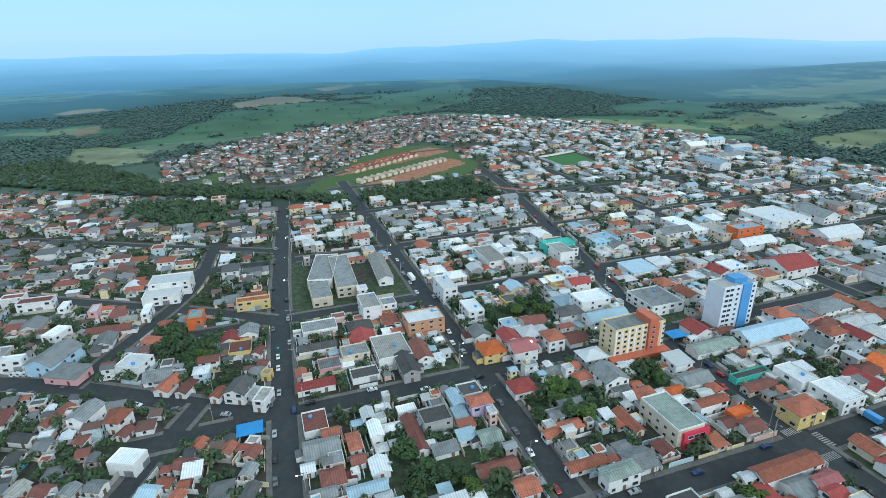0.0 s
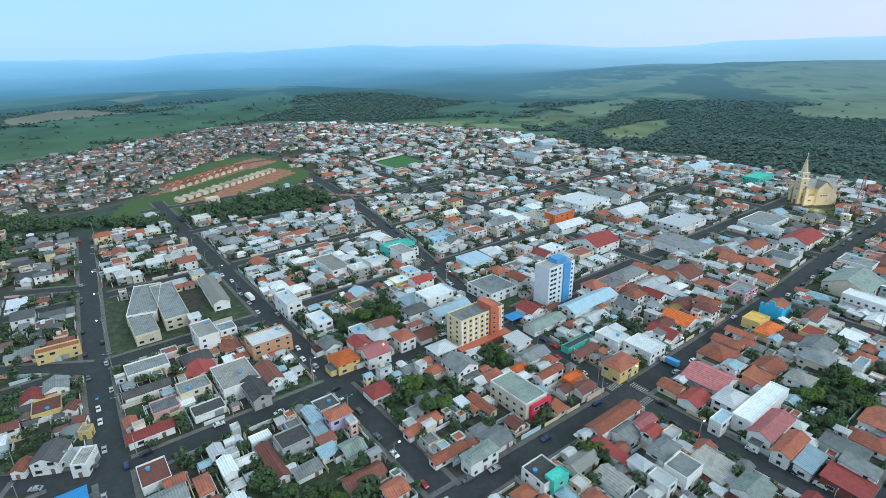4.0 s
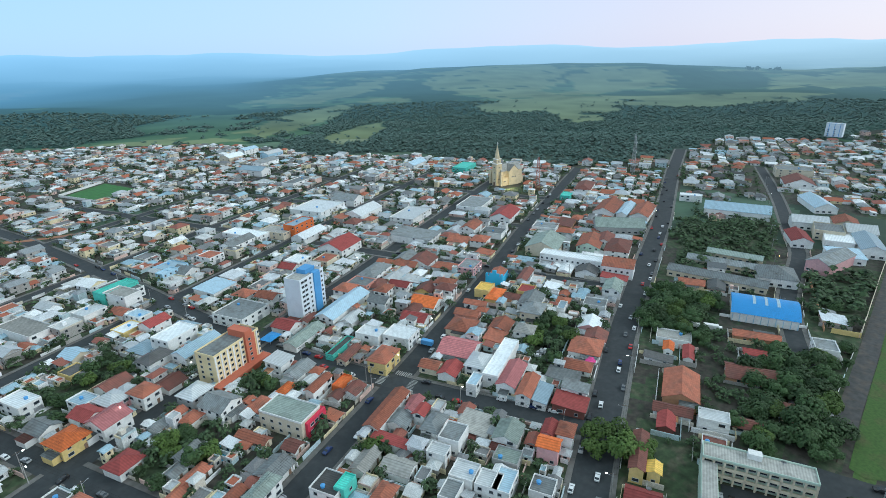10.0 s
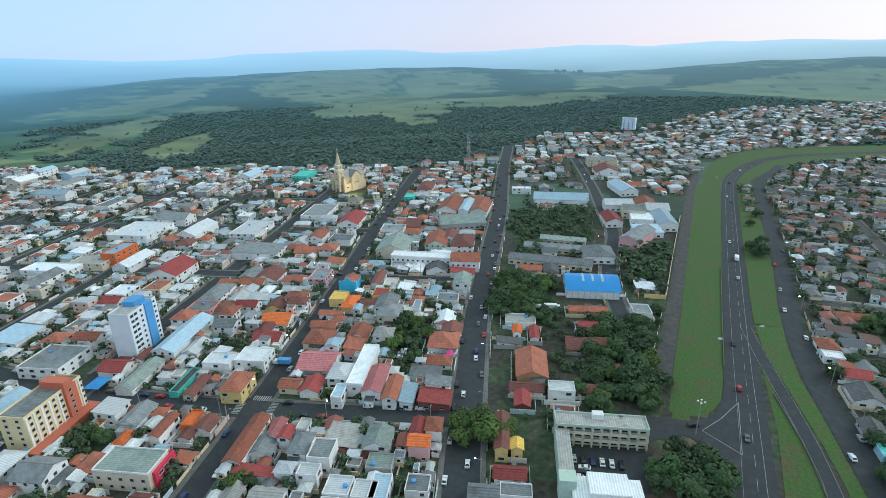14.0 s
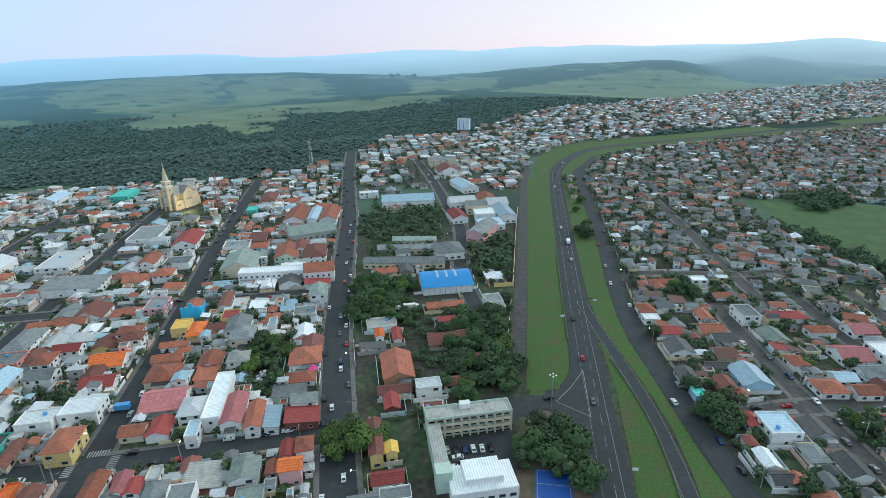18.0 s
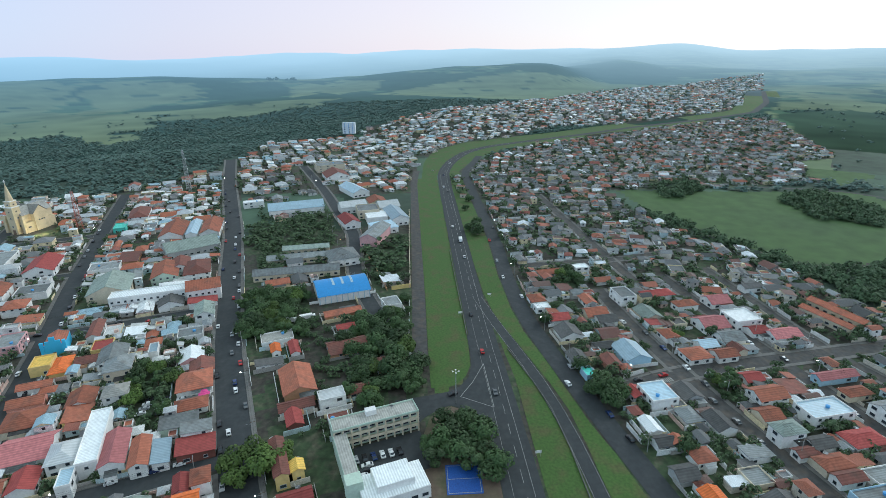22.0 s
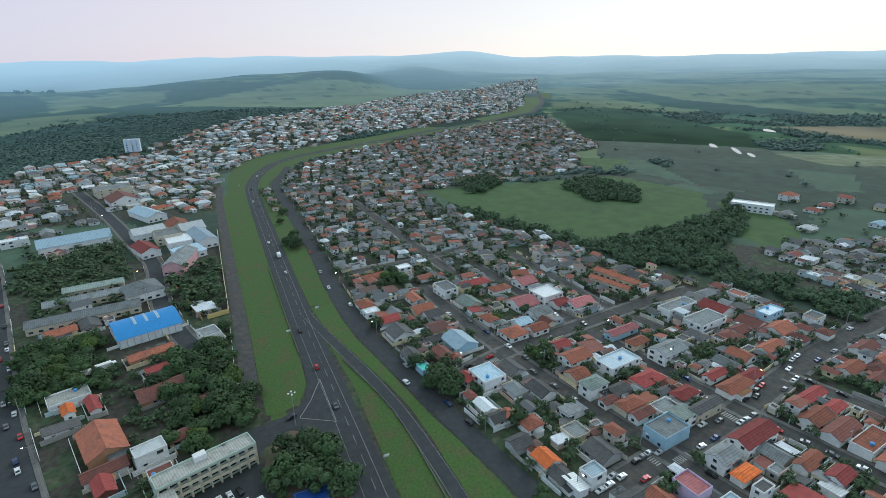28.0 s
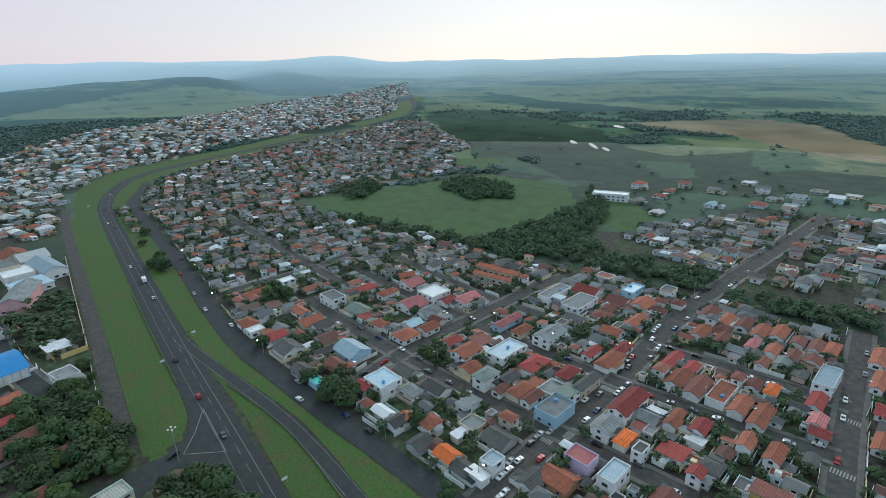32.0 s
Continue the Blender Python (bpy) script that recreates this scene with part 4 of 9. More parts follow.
WIN = window_data(1.4, 1.2)
WIN_WIDE = window_data(2.2, 1.3)
DOOR = Geo().box(-0.5, 0.5, -0.08, 0, 0, 2.1).box(-0.62, 0.62, -0.05, 0, 0, 2.22).data("door", M_DOOR)
SHOP = Geo().box(-1.7, 1.7, -0.08, 0, 0, 2.6).data("shutter", M_METAL)


def roof_geo(kind, w, d, h):
    """Walls' top is h; the roof's slabs have thickness and eaves."""
    g_, e, t_ = Geo(), 0.55, 0.16
    X, Y = w / 2 + e, d / 2 + e
    if kind == "fl":
        p, k = 0.2, 0.75
        g_.box(-w / 2 + p, w / 2 - p, -d / 2 + p, d / 2 - p, h - 0.3, h + 0.12)
        for x0, x1, y0, y1 in ((-w / 2, w / 2, -d / 2, -d / 2 + p), (-w / 2, w / 2, d / 2 - p, d / 2), (-w / 2, -w / 2 + p, -d / 2 + p, d / 2 - p), (w / 2 - p, w / 2, -d / 2 + p, d / 2 - p)):
            g_.box(x0, x1, y0, y1, h - 0.3, h + k, 1)
        return g_
    if kind == "sh":
        r_ = 0.9
        vs = [(-X, -Y, h - 0.05), (X, -Y, h - 0.05), (X, Y, h + r_), (-X, Y, h + r_)]
        g_.add(vs + [(x, y, z + t_) for x, y, z in vs], [(3, 2, 1, 0), (4, 5, 6, 7), (0, 1, 5, 4), (1, 2, 6, 5), (2, 3, 7, 6), (3, 0, 4, 7)])
        return g_
    along = w >= d
    r_ = (min(w, d) / 2) * 0.42 + 0.2
    lo, top = h - 0.12, h + r_
    inset = (min(w, d) / 2 + e) * (0.95 if kind == "hi" else 0.0)
    if along:
        R0, R1 = (-X + inset, 0, top), (X - inset, 0, top)
    else:
        R0, R1 = (0, -Y + inset, top), (0, Y - inset, top)
    c = [(-X, -Y, lo), (X, -Y, lo), (X, Y, lo), (-X, Y, lo)]
    up = [(x, y, z + t_) for x, y, z in c] + [(x, y, z + t_) for x, y, z in (R0, R1)]
    dn = c + [R0, R1]
    if along:
        fs = [(0, 1, 5, 4), (2, 3, 4, 5), (3, 0, 4), (1, 2, 5)]
    else:
        fs = [(1, 2, 5, 4), (3, 0, 4, 5), (0, 1, 4), (2, 3, 5)]
    rims = [(0, 1), (1, 2), (2, 3), (3, 0)]
    g_.add(up, fs if kind == "hi" else fs[:2])
    g_.add(dn, [tuple(reversed(f)) for f in (fs if kind == "hi" else fs[:2])])
    for a, b in rims if kind == "hi" else ([(0, 1), (2, 3)] if along else [(1, 2), (3, 0)]):
        g_.add([dn[a], dn[b], up[b], up[a]], [(0, 1, 2, 3)])
    if kind == "ga":
        ends = ((3, 4, 0), (1, 5, 2)) if along else ((0, 4, 1), (2, 5, 3))
        for a, m_, b in ends:
            g_.add([dn[a], dn[m_], up[m_], up[a]], [(0, 1, 2, 3)])
            g_.add([dn[m_], dn[b], up[b], up[m_]], [(0, 1, 2, 3)])
    # ridge cap
    g_.tube((R0[0], R0[1], top + t_), (R1[0], R1[1], top + t_), 0.14, 0.14, 5)
    return g_


def wall_geo(kind, w, d, h):
    g_ = Geo().box(-w / 2, w / 2, -d / 2, d / 2, 0, h - 0.12)
    if kind == "ga":
        r_ = (min(w, d) / 2) * 0.42 + 0.2
        if w >= d:
            for x in (-w / 2, w / 2):
                g_.add([(x, -d / 2, h - 0.12), (x, d / 2, h - 0.12), (x, 0, h + r_ - 0.1)], [(0, 1, 2) if x > 0 else (2, 1, 0)])
        else:
            for y in (-d / 2, d / 2):
                g_.add([(-w / 2, y, h - 0.12), (w / 2, y, h - 0.12), (0, y, h + r_ - 0.1)], [(0, 1, 2) if y < 0 else (2, 1, 0)])
    if kind == "sh":
        g_.add([(w / 2, -d / 2, h - 0.12), (w / 2, d / 2, h - 0.12), (w / 2, d / 2, h + 0.75)], [(0, 1, 2)])
        g_.add([(-w / 2, -d / 2, h - 0.12), (-w / 2, d / 2, h - 0.12), (-w / 2, d / 2, h + 0.75)], [(2, 1, 0)])
        g_.add([(w / 2, d / 2, h - 0.12), (-w / 2, d / 2, h - 0.12), (-w / 2, d / 2, h + 0.75), (w / 2, d / 2, h + 0.75)], [(0, 1, 2, 3)])
    return g_


TANK = Geo()
TANK.tube((0, 0, 0), (0, 0, 0.9), 0.7, 0.8, 10).tube((0, 0, 0.9), (0, 0, 1.15), 0.84, 0.3, 10)
TANK_DATA = TANK.data("water_tank", M_SKYBLUE)
dish = Geo()
for i_ in range(10):
    a0, a1 = 2 * math.pi * i_ / 10, 2 * math.pi * (i_ + 1) / 10
    dish.add([(0, 0, 0.35), (0.85 * math.cos(a0), 0.85 * math.sin(a0), 0.62), (0.85 * math.cos(a1), 0.85 * math.sin(a1), 0.62)], [(0, 1, 2), (2, 1, 0)])
dish.tube((0, 0, -0.7), (0, 0, 0.4), 0.05, 0.05, 5)
DISH_DATA = dish.data("satellite_dish", M_METAL)


WALLS_NEAR = Geo()
plots = random.Random(31)


def plot_walls(x, y, w, d, deg):
    """Low plastered walls that part a plot from its neighbours."""
    m = place(x, y, 0, deg)
    for ax, ay, bx, by in ((-1, -1, -1, 1), (1, -1, 1, 1), (-1, 1, 1, 1), (-1, -1, 1, -1)):
        if plots.random() < 0.4:
            continue
        gx, gy = w / 2 + plots.uniform(0.9, 2.2), d / 2 + plots.uniform(0.9, 2.6)
        p, q = m @ Vector((ax * gx, ay * gy, 0)), m @ Vector((bx * gx, by * gy, 0))
        if any(on_road(*p.lerp(q, k / 4).xy, 0.6) for k in range(5)):
            continue
        v = q - p
        WALLS_NEAR.box(0, v.length, -0.09, 0.09, 0, plots.uniform(1.5, 2.3), m=place(p.x, p.y, 0, math.degrees(math.atan2(v.y, v.x))))


def cover(x, y, w, d, deg):
    """Mark the ground under a building as taken."""
    short, long_ = min(w, d), max(w, d)
    n = max(1, math.ceil(long_ / short))
    a = radians(deg if w >= d else deg + 90)
    for k in range(n):
        o = (k + 0.5) / n * long_ - long_ / 2
        take(x + o * math.cos(a), y + o * math.sin(a), short / 2 * 0.98)


def H(x, y, w, d, h, deg, kind, roof_key, wall_key, bare=0.62):
    """A house or shop with its roof, windows and door."""
    if on_road(x, y, 0.3):
        return None
    flat = kind == "fl"
    storeys = 1 if h < 5 else 2 if h < 7.6 else 3
    name = "shop_building" if flat and h > 4.4 else "bungalow" if kind == "hi" and storeys == 1 else "house"
    shape = {"ga": "gabled", "hi": "hipped", "sh": "lean-to", "fl": "flat"}[kind]
    rw = WORD[roof_key] + (" deck behind a parapet" if flat else " " + shape + " roof")
    label = ("one", "two", "three")[storeys - 1] + "-storey " + WALLWORD[wall_key] + " " + ("building" if flat else name) + " with " + rw
    ob = thing(name, place(x, y, rise(x, y), deg), label, "building" if flat else "house", "houses of the town")
    part("wall", wall_geo(kind, w, d, h), WALL[wall_key], ob)
    rg = roof_geo(kind, w, d, h)
    roof_ob = part("roof", rg.data("roof", ROOF[roof_key], WALL[wall_key]) if flat else rg, ROOF[roof_key], ob)
    sides = ((w, d / 2, 0), (d, w / 2, 90), (w, d / 2, 180), (d, w / 2, 270))
    for si, (length, off, turn) in enumerate(sides):
        turn_m = Matrix.Rotation(radians(turn), 4, "Z")
        out = Vector((math.sin(radians(deg + turn)), -math.cos(radians(deg + turn))))
        away = out.dot(Vector((x, y))) > 0 and math.hypot(x, y) > 150  # walls turned away from the camera get few windows
        n = max(1, min(4 if storeys > 1 else 2, int(length / 3.6)))
        for s in range(storeys):
            for k in range(n):
                px = (k + 0.5) / n * length - length / 2
                ground_door = s == 0 and k == n // 2 and si in (0, 1) and not away
                if not ground_door and rng.random() < max(bare if storeys == 1 else 0.35, 0.88 if away else 0):
                    continue
                data = (SHOP if flat and length > 6 else DOOR) if ground_door else (WIN_WIDE if length / n > 4 and rng.random() < 0.4 else WIN)
                o = part("shutter" if data is SHOP else "door" if ground_door else "window", data, None, ob)
                o.matrix_local = turn_m @ Matrix.Translation((px, -off, 0.02 if ground_door else s * 2.85 + 1.0))
    if flat and rng.random() < 0.6 and min(w, d) > 7:
        o = part("water_tank", TANK_DATA, None, roof_ob, "round blue water tank")
        o.location = (w * rng.uniform(-0.3, 0.3), d * rng.uniform(-0.3, 0.3), h + 0.12)
    elif not flat and rng.random() < 0.3:
        o = part("satellite_dish", DISH_DATA, None, roof_ob, "pale mesh satellite dish")
        o.location = (w * 0.5 + 0.6, d * rng.uniform(-0.3, 0.3), h - 0.2)
    if not flat and min(w, d) > 6 and math.hypot(x, y) < 340 and rng.random() < 0.75:  # a low wing against one side
        wing, s = Geo(), rng.choice((-1, 1))
        a, b, z = rng.uniform(0.35, 0.6) * d, rng.uniform(2.4, 4.2), min(h, 3.4) - 0.5
        y0 = rng.uniform(-0.5, 0.5) * (d - a)
        x0, x1 = sorted((s * w / 2, s * (w / 2 + b)))
        wing.box(x0, x1, y0 - a / 2, y0 + a / 2, 0, z, 1)
        zi, zo = z + 0.45, z + 0.06
        za, zb = (zi, zo) if s > 0 else (zo, zi)
        wing.add([(x0 - 0.2, y0 - a / 2 - 0.3, za), (x1 + 0.2, y0 - a / 2 - 0.3, zb), (x1 + 0.2, y0 + a / 2 + 0.3, zb), (x0 - 0.2, y0 + a / 2 + 0.3, za)], [(0, 1, 2, 3), (3, 2, 1, 0)], 0)
        part("lean_to", wing.data("lean_to", ROOF[rng.choice("ggdrwn")], WALL[wall_key]), None, ob, "lower wing with a lean-to roof")
    if math.hypot(x, y) < 360:
        plot_walls(x, y, w, d, deg)
    cover(x, y, w, d, deg)
    return ob



# ---- landmarks
def apartment_tower():
    """White and blue tower; the fronts are laid out floor by floor."""
    ob = thing("apartment_tower", place(143.3, 239.8, 0, 19), "white apartment tower with blue stairwell strips and rows of windows", "tower block")
    w, d, h = 20.6, 10.4, 22.3
    part("wall", Geo().box(-w / 2, w / 2, -d / 2, d / 2, 0, h), M_PALEBLUE, ob)
    for x0, x1 in ((1.0, 6.4),):
        part("stairwell_strip", Geo().box(x0, x1, -d / 2 - 0.7, -d / 2 + 2, 0, h + 0.9, bottom=True), M_SKYBLUE, ob, "blue-painted stairwell strip")
    rg = Geo()
    for x0, x1, y0, y1 in ((-w / 2, w / 2, -d / 2, -d / 2 + 0.25), (-w / 2, w / 2, d / 2 - 0.25, d / 2), (-w / 2, -w / 2 + 0.25, -d / 2 + 0.25, d / 2 - 0.25), (w / 2 - 0.25, w / 2, -d / 2 + 0.25, d / 2 - 0.25)):
        rg.box(x0, x1, y0, y1, h, h + 0.8)
    part("parapet", rg, M_PALEBLUE, ob)
    part("roof", Geo().box(-w / 2 + 0.3, w / 2 - 0.3, -d / 2 + 0.3, d / 2 - 0.3, h, h + 0.15), ROOF["c"], ob)
    part("plant_room", Geo().box(-1, 7, -2, 4, h, h + 2.6), M_SKYBLUE, ob)
    for s in range(8):
        for x in (-8, -5.4, -1.6, 8.4):
            paned(ob, Matrix.Translation((x, -d / 2, 1.3 + s * 2.75)), x < -4)
        for y in (-3.5, 3.0):
            paned(ob, Matrix.Rotation(radians(90), 4, "Z") @ Matrix.Translation((y, -w / 2 - 0.06, 1.3 + s * 2.75)))
    take(145.5, 239, 11)


def apartment_block():
    """Cream block with orange-red stair tower."""
    ob = thing("apartment_block", place(86.5, 215.5, 0, 19), "cream six-storey apartment block with an orange-red stair tower", "apartment block")
    w, d, h = 27.0, 11.0, 15.0
    part("wall", Geo().box(-w / 2, w / 2, -d / 2, d / 2, 0, h), M_CREAM, ob)
    part("stair_tower", Geo().box(4.0, 8.4, -d / 2 - 1.2, d / 2 - 2, 0, h + 3.4), M_BRICKPAINT, ob, "orange-red painted stair tower")
    part("side_band", Geo().box(9.2, 10.4, -d / 2 - 0.25, -d / 2 + 0.5, 0, h + 0.4), M_BRICKPAINT, ob)
    rg = Geo()
    for x0, x1, y0, y1 in ((-w / 2, w / 2, -d / 2, -d / 2 + 0.25), (-w / 2, w / 2, d / 2 - 0.25, d / 2), (-w / 2, -w / 2 + 0.25, -d / 2 + 0.25, d / 2 - 0.25), (w / 2 - 0.25, w / 2, -d / 2 + 0.25, d / 2 - 0.25)):
        rg.box(x0, x1, y0, y1, h, h + 0.8)
    part("parapet", rg, M_CREAM, ob)
    part("roof", Geo().box(-w / 2 + 0.3, w / 2 - 0.3, -d / 2 + 0.3, d / 2 - 0.3, h, h + 0.15), ROOF["g"], ob)
    part("podium", Geo().box(-w / 2 - 3, w / 2 + 1, -d / 2 - 4.5, -d / 2, 0, 2.6), M_BRICKPAINT, ob, "low orange-red podium wall")
    for x in (-12.9, -9.6, -6.0, -2.6, 1.4, 11.8):
        part("pilaster", Geo().box(x - 0.35, x + 0.35, -d / 2 - 0.3, -d / 2, 0, h), WALL["w"], ob)
    for s in range(5):
        for x in (-11.3, -7.8, -4.3, -0.6, 2.7, 12.7):
            paned(ob, Matrix.Translation((x, -d / 2, 3.2 + s * 2.55)))
        o = part("window", WIN, None, ob)
        o.matrix_local = Matrix.Translation((6.2, -d / 2 - 1.2, 3.2 + s * 2.55))
        for y in (-2.5, 2.5):
            for turn in (-90, 90):
                o = part("window", WIN, None, ob)
                o.matrix_local = Matrix.Rotation(radians(turn), 4, "Z") @ Matrix.Translation((y, -w / 2, 3.2 + s * 2.55))
    take(86.5, 215.5, 13)


def crimson_building():
    ob = thing("office_building", place(83, 161, 0, 19), "cream two-storey building with a crimson street front and flat roof", "building")
    w, d, h = 11.5, 20.0, 7.5
    part("wall", Geo().box(-w / 2, w / 2, -d / 2, d / 2, 0, h), WALL["c"], ob)
    rg = roof_geo("fl", w, d, h)
    part("roof", rg.data("roof", ROOF["k"], WALL["w"]), None, ob)
    part("street_front", Geo().box(w / 2 - 0.4, w / 2 + 1.6, -d / 2 - 0.25, d / 2 - 8, 0.0, 6.6).box(-w / 2 + 2, w / 2 + 1.6, -d / 2 - 1.2, -d / 2, 0, 6.6), M_CRIMSON, ob, "crimson-painted street front")
    for s in range(2):
        for k in range(4):
            o = part("window", WIN_WIDE, None, ob)
            o.matrix_local = Matrix.Rotation(radians(90), 4, "Z") @ Matrix.Translation((-d / 2 + 2 + k * 2.6, -w / 2 - 1.6, 1.2 + s * 3))
        for k in range(3):
            o = part("window", WIN_WIDE, None, ob)
            o.matrix_local = Matrix.Translation((-1.2 + k * 2.7, -d / 2 - 1.2, 1.2 + s * 3))
        for k in range(5):
            o = part("window", WIN, None, ob)
            o.matrix_local = Matrix.Rotation(radians(-90), 4, "Z") @ Matrix.Translation((-8 + k * 4, -w / 2, 1.2 + s * 3.2))
    take(83, 161, 10)


def church():
    ob = thing("church", place(441.5, 337, 0, -13), "cream church with a tall pointed bell tower and cross", "church")
    part("nave_wall", Geo().box(2, 30, -7, 7, 0, 15), M_CHURCH, ob)
    part("nave_roof", Geo().add([(1.6, -7.7, 14.6), (30.5, -7.7, 14.6), (30.5, 7.7, 14.6), (1.6, 7.7, 14.6), (1.6, 0, 21), (30.5, 0, 21)], [(0, 1, 5, 4), (2, 3, 4, 5), (3, 0, 4), (1, 2, 5), (3, 2, 1, 0)]), ROOF["c"], ob)
    part("transept", Geo().prism([(9, -11), (22, -11), (22, 11), (9, 11)], 0, 15).add([(9, -11, 15), (22, -11, 15), (15.5, -11, 20.6), (9, 11, 15), (22, 11, 15), (15.5, 11, 20.6)], [(0, 1, 2), (4, 3, 5)]), M_CHURCH, ob)
    part("transept_roof", Geo().add([(8.5, -11.4, 14.7), (15.5, -11.4, 21.1), (15.5, 11.4, 21.1), (8.5, 11.4, 14.7), (22.5, -11.4, 14.7), (22.5, 11.4, 14.7)], [(0, 1, 2, 3), (1, 4, 5, 2)]), ROOF["c"], ob)
    for s in (-1, 1):
        part("aisle", Geo().box(1, 29, *sorted((s * 7, s * 10)), 0, 8.5), M_CHURCH, ob)
        part("facade_turret", Geo().box(-0.8, 2, s * 8.5 - 1.3, s * 8.5 + 1.3, 0, 12).add([(-0.8, s * 8.5 - 1.3, 12), (2, s * 8.5 - 1.3, 12), (2, s * 8.5 + 1.3, 12), (-0.8, s * 8.5 + 1.3, 12), (0.6, s * 8.5, 15)], [(0, 1, 4), (1, 2, 4), (2, 3, 4), (3, 0, 4)]), M_CHURCH, ob)
    part("tower", Geo().box(-3.5, 3.5, -5.3, 1.5, 0, 23).box(-2.9, 2.9, -4.7, 0.9, 23, 28), M_CHURCH, ob)
    part("cornice", Geo().box(-3.9, 3.9, -5.7, 1.9, 22.6, 23.3, bottom=True).box(-3.2, 3.2, -5.0, 1.2, 27.6, 28.2, bottom=True), WALL["w"], ob)
    part("spire", Geo().tube((0, -1.9, 28), (0, -1.9, 42), 2.9, 0.15, 8), M_CHURCH, ob)
    part("cross", Geo().box(-0.15, 0.15, -2.05, -1.75, 42, 45, bottom=True).box(-0.15, 0.15, -2.9, -0.9, 43.6, 44, bottom=True), WALL["w"], ob)
    for z in (6, 13, 18.5, 24.5):
        for turn, at in ((-90, (1.9, -3.5 if z < 23 else -2.9, z)), (0, (0, -5.3 if z < 23 else -4.7, z))):
            o = part("window", WIN, None, ob)
            o.matrix_local = Matrix.Rotation(radians(turn), 4, "Z") @ Matrix.Translation(at)
    for k in range(5):
        for s in (0, 180):
            x = 3 + k * 1.4 if k < 2 else 13 + (k - 2) * 2.4
            o = part("window", WIN, None, ob)
            o.matrix_local = Matrix.Rotation(radians(s), 4, "Z") @ Matrix.Translation((x if s == 0 else -x, -10 if k < 2 else -11, 4 if k < 2 else 8))
    o = part("door", DOOR, None, ob)
    o.matrix_local = Matrix.Rotation(radians(-90), 4, "Z") @ Matrix.Translation((1.9, -3.5, 0.05)) @ Matrix.Diagonal((2.2, 1, 1.7, 1))
    take(455, 333, 17)
    lamp = bpy.data.lights.new("church_floodlight", "POINT")
    lamp.energy, lamp.color, lamp.shadow_soft_size = 5200, (1.0, 0.74, 0.36), 1.0
    new("church_floodlight", lamp).location = (436, 314, 5)


def lattice_mast(x, y, h, wb, mat_, label):
    ob = thing("radio_mast", place(x, y, 0, 20), label, "mast")
    legs = []
    for sx, sy in ((-1, -1), (1, -1), (1, 1), (-1, 1)):
        part("leg", Geo().tube((sx * wb, sy * wb, 0), (sx * wb * 0.3, sy * wb * 0.3, h), 0.13, 0.09, 5), mat_, ob)
        legs.append((sx, sy))
    n = int(h / 3.2)
    for i in range(n):
        g_ = Geo()
        for k in range(4):
            (ax, ay), (bx, by) = legs[k], legs[(k + 1) % 4]
            f0, f1 = wb * (1 - 0.7 * i / n), wb * (1 - 0.7 * (i + 1) / n)
            z0, z1 = h * i / n, h * (i + 1) / n
            g_.tube((ax * f0, ay * f0, z0), (bx * f1, by * f1, z1), 0.07, 0.07, 4)
            g_.tube((bx * f0, by * f0, z0), (ax * f1, ay * f1, z1), 0.07, 0.07, 4)
            g_.tube((ax * f1, ay * f1, z1), (bx * f1, by * f1, z1), 0.07, 0.07, 4)
        part("bracing", g_, mat_, ob)
    part("antenna", Geo().tube((0, 0, h), (0, 0, h + 4), 0.1, 0.05, 5).box(-1.3, -1.0, -0.2, 0.2, h - 3, h - 0.6, bottom=True).box(1.0, 1.3, -0.2, 0.2, h - 3, h - 0.6, bottom=True).box(-0.2, 0.2, 1.0, 1.3, h - 3, h - 0.6, bottom=True), M_METAL, ob)
    for z in (0.55, 0.8):
        part("dish_antenna", Geo().tube((wb * 0.6, -wb * 0.6, h * z), (wb * 0.6 + 0.2, -wb * 0.6 - 0.5, h * z), 0.75, 0.75, 10), WALL["w"], ob)
    take(x, y, 5)


def long_roof(name, a, b, c, h, kind_, roof_mat, wall_mat, label, category="building", rows=1, step=4.5):
    """A building on the ground line a-b that reaches back to c."""
    a, b, c = Vector(a), Vector(b), Vector(c)
    u_ = (b - a).normalized()
    n_ = Vector((-u_.y, u_.x))
    dep = (c - a).dot(n_)
    w, d = (b - a).length, abs(dep)
    mid = (a + b) / 2 + n_ * dep / 2
    deg = math.degrees(math.atan2(u_.y, u_.x))
    ob = thing(name, place(mid.x, mid.y, 0, deg), label, category)
    part("wall", wall_geo(kind_, w, d, h), wall_mat, ob)
    rg = roof_geo(kind_, w, d, h)
    part("roof", rg.data("roof", roof_mat, wall_mat), None, ob)
    for s in (0, 180):
        for r_ in range(rows):
            for k in range(int(w / step)):
                o = part("window", WIN_WIDE if step > 4 else WIN, None, ob)
                o.matrix_local = Matrix.Rotation(radians(s), 4, "Z") @ Matrix.Translation(((k + 0.5) * step - w / 2, -d / 2, 1.1 + r_ * 3.0))
    nn = max(1, int(w / max(d, 6)))
    for k in range(nn):
        q = a.lerp(b, (k + 0.5) / nn) + n_ * dep / 2
        take(q.x, q.y, max(d, w / nn) / 2)
    return ob


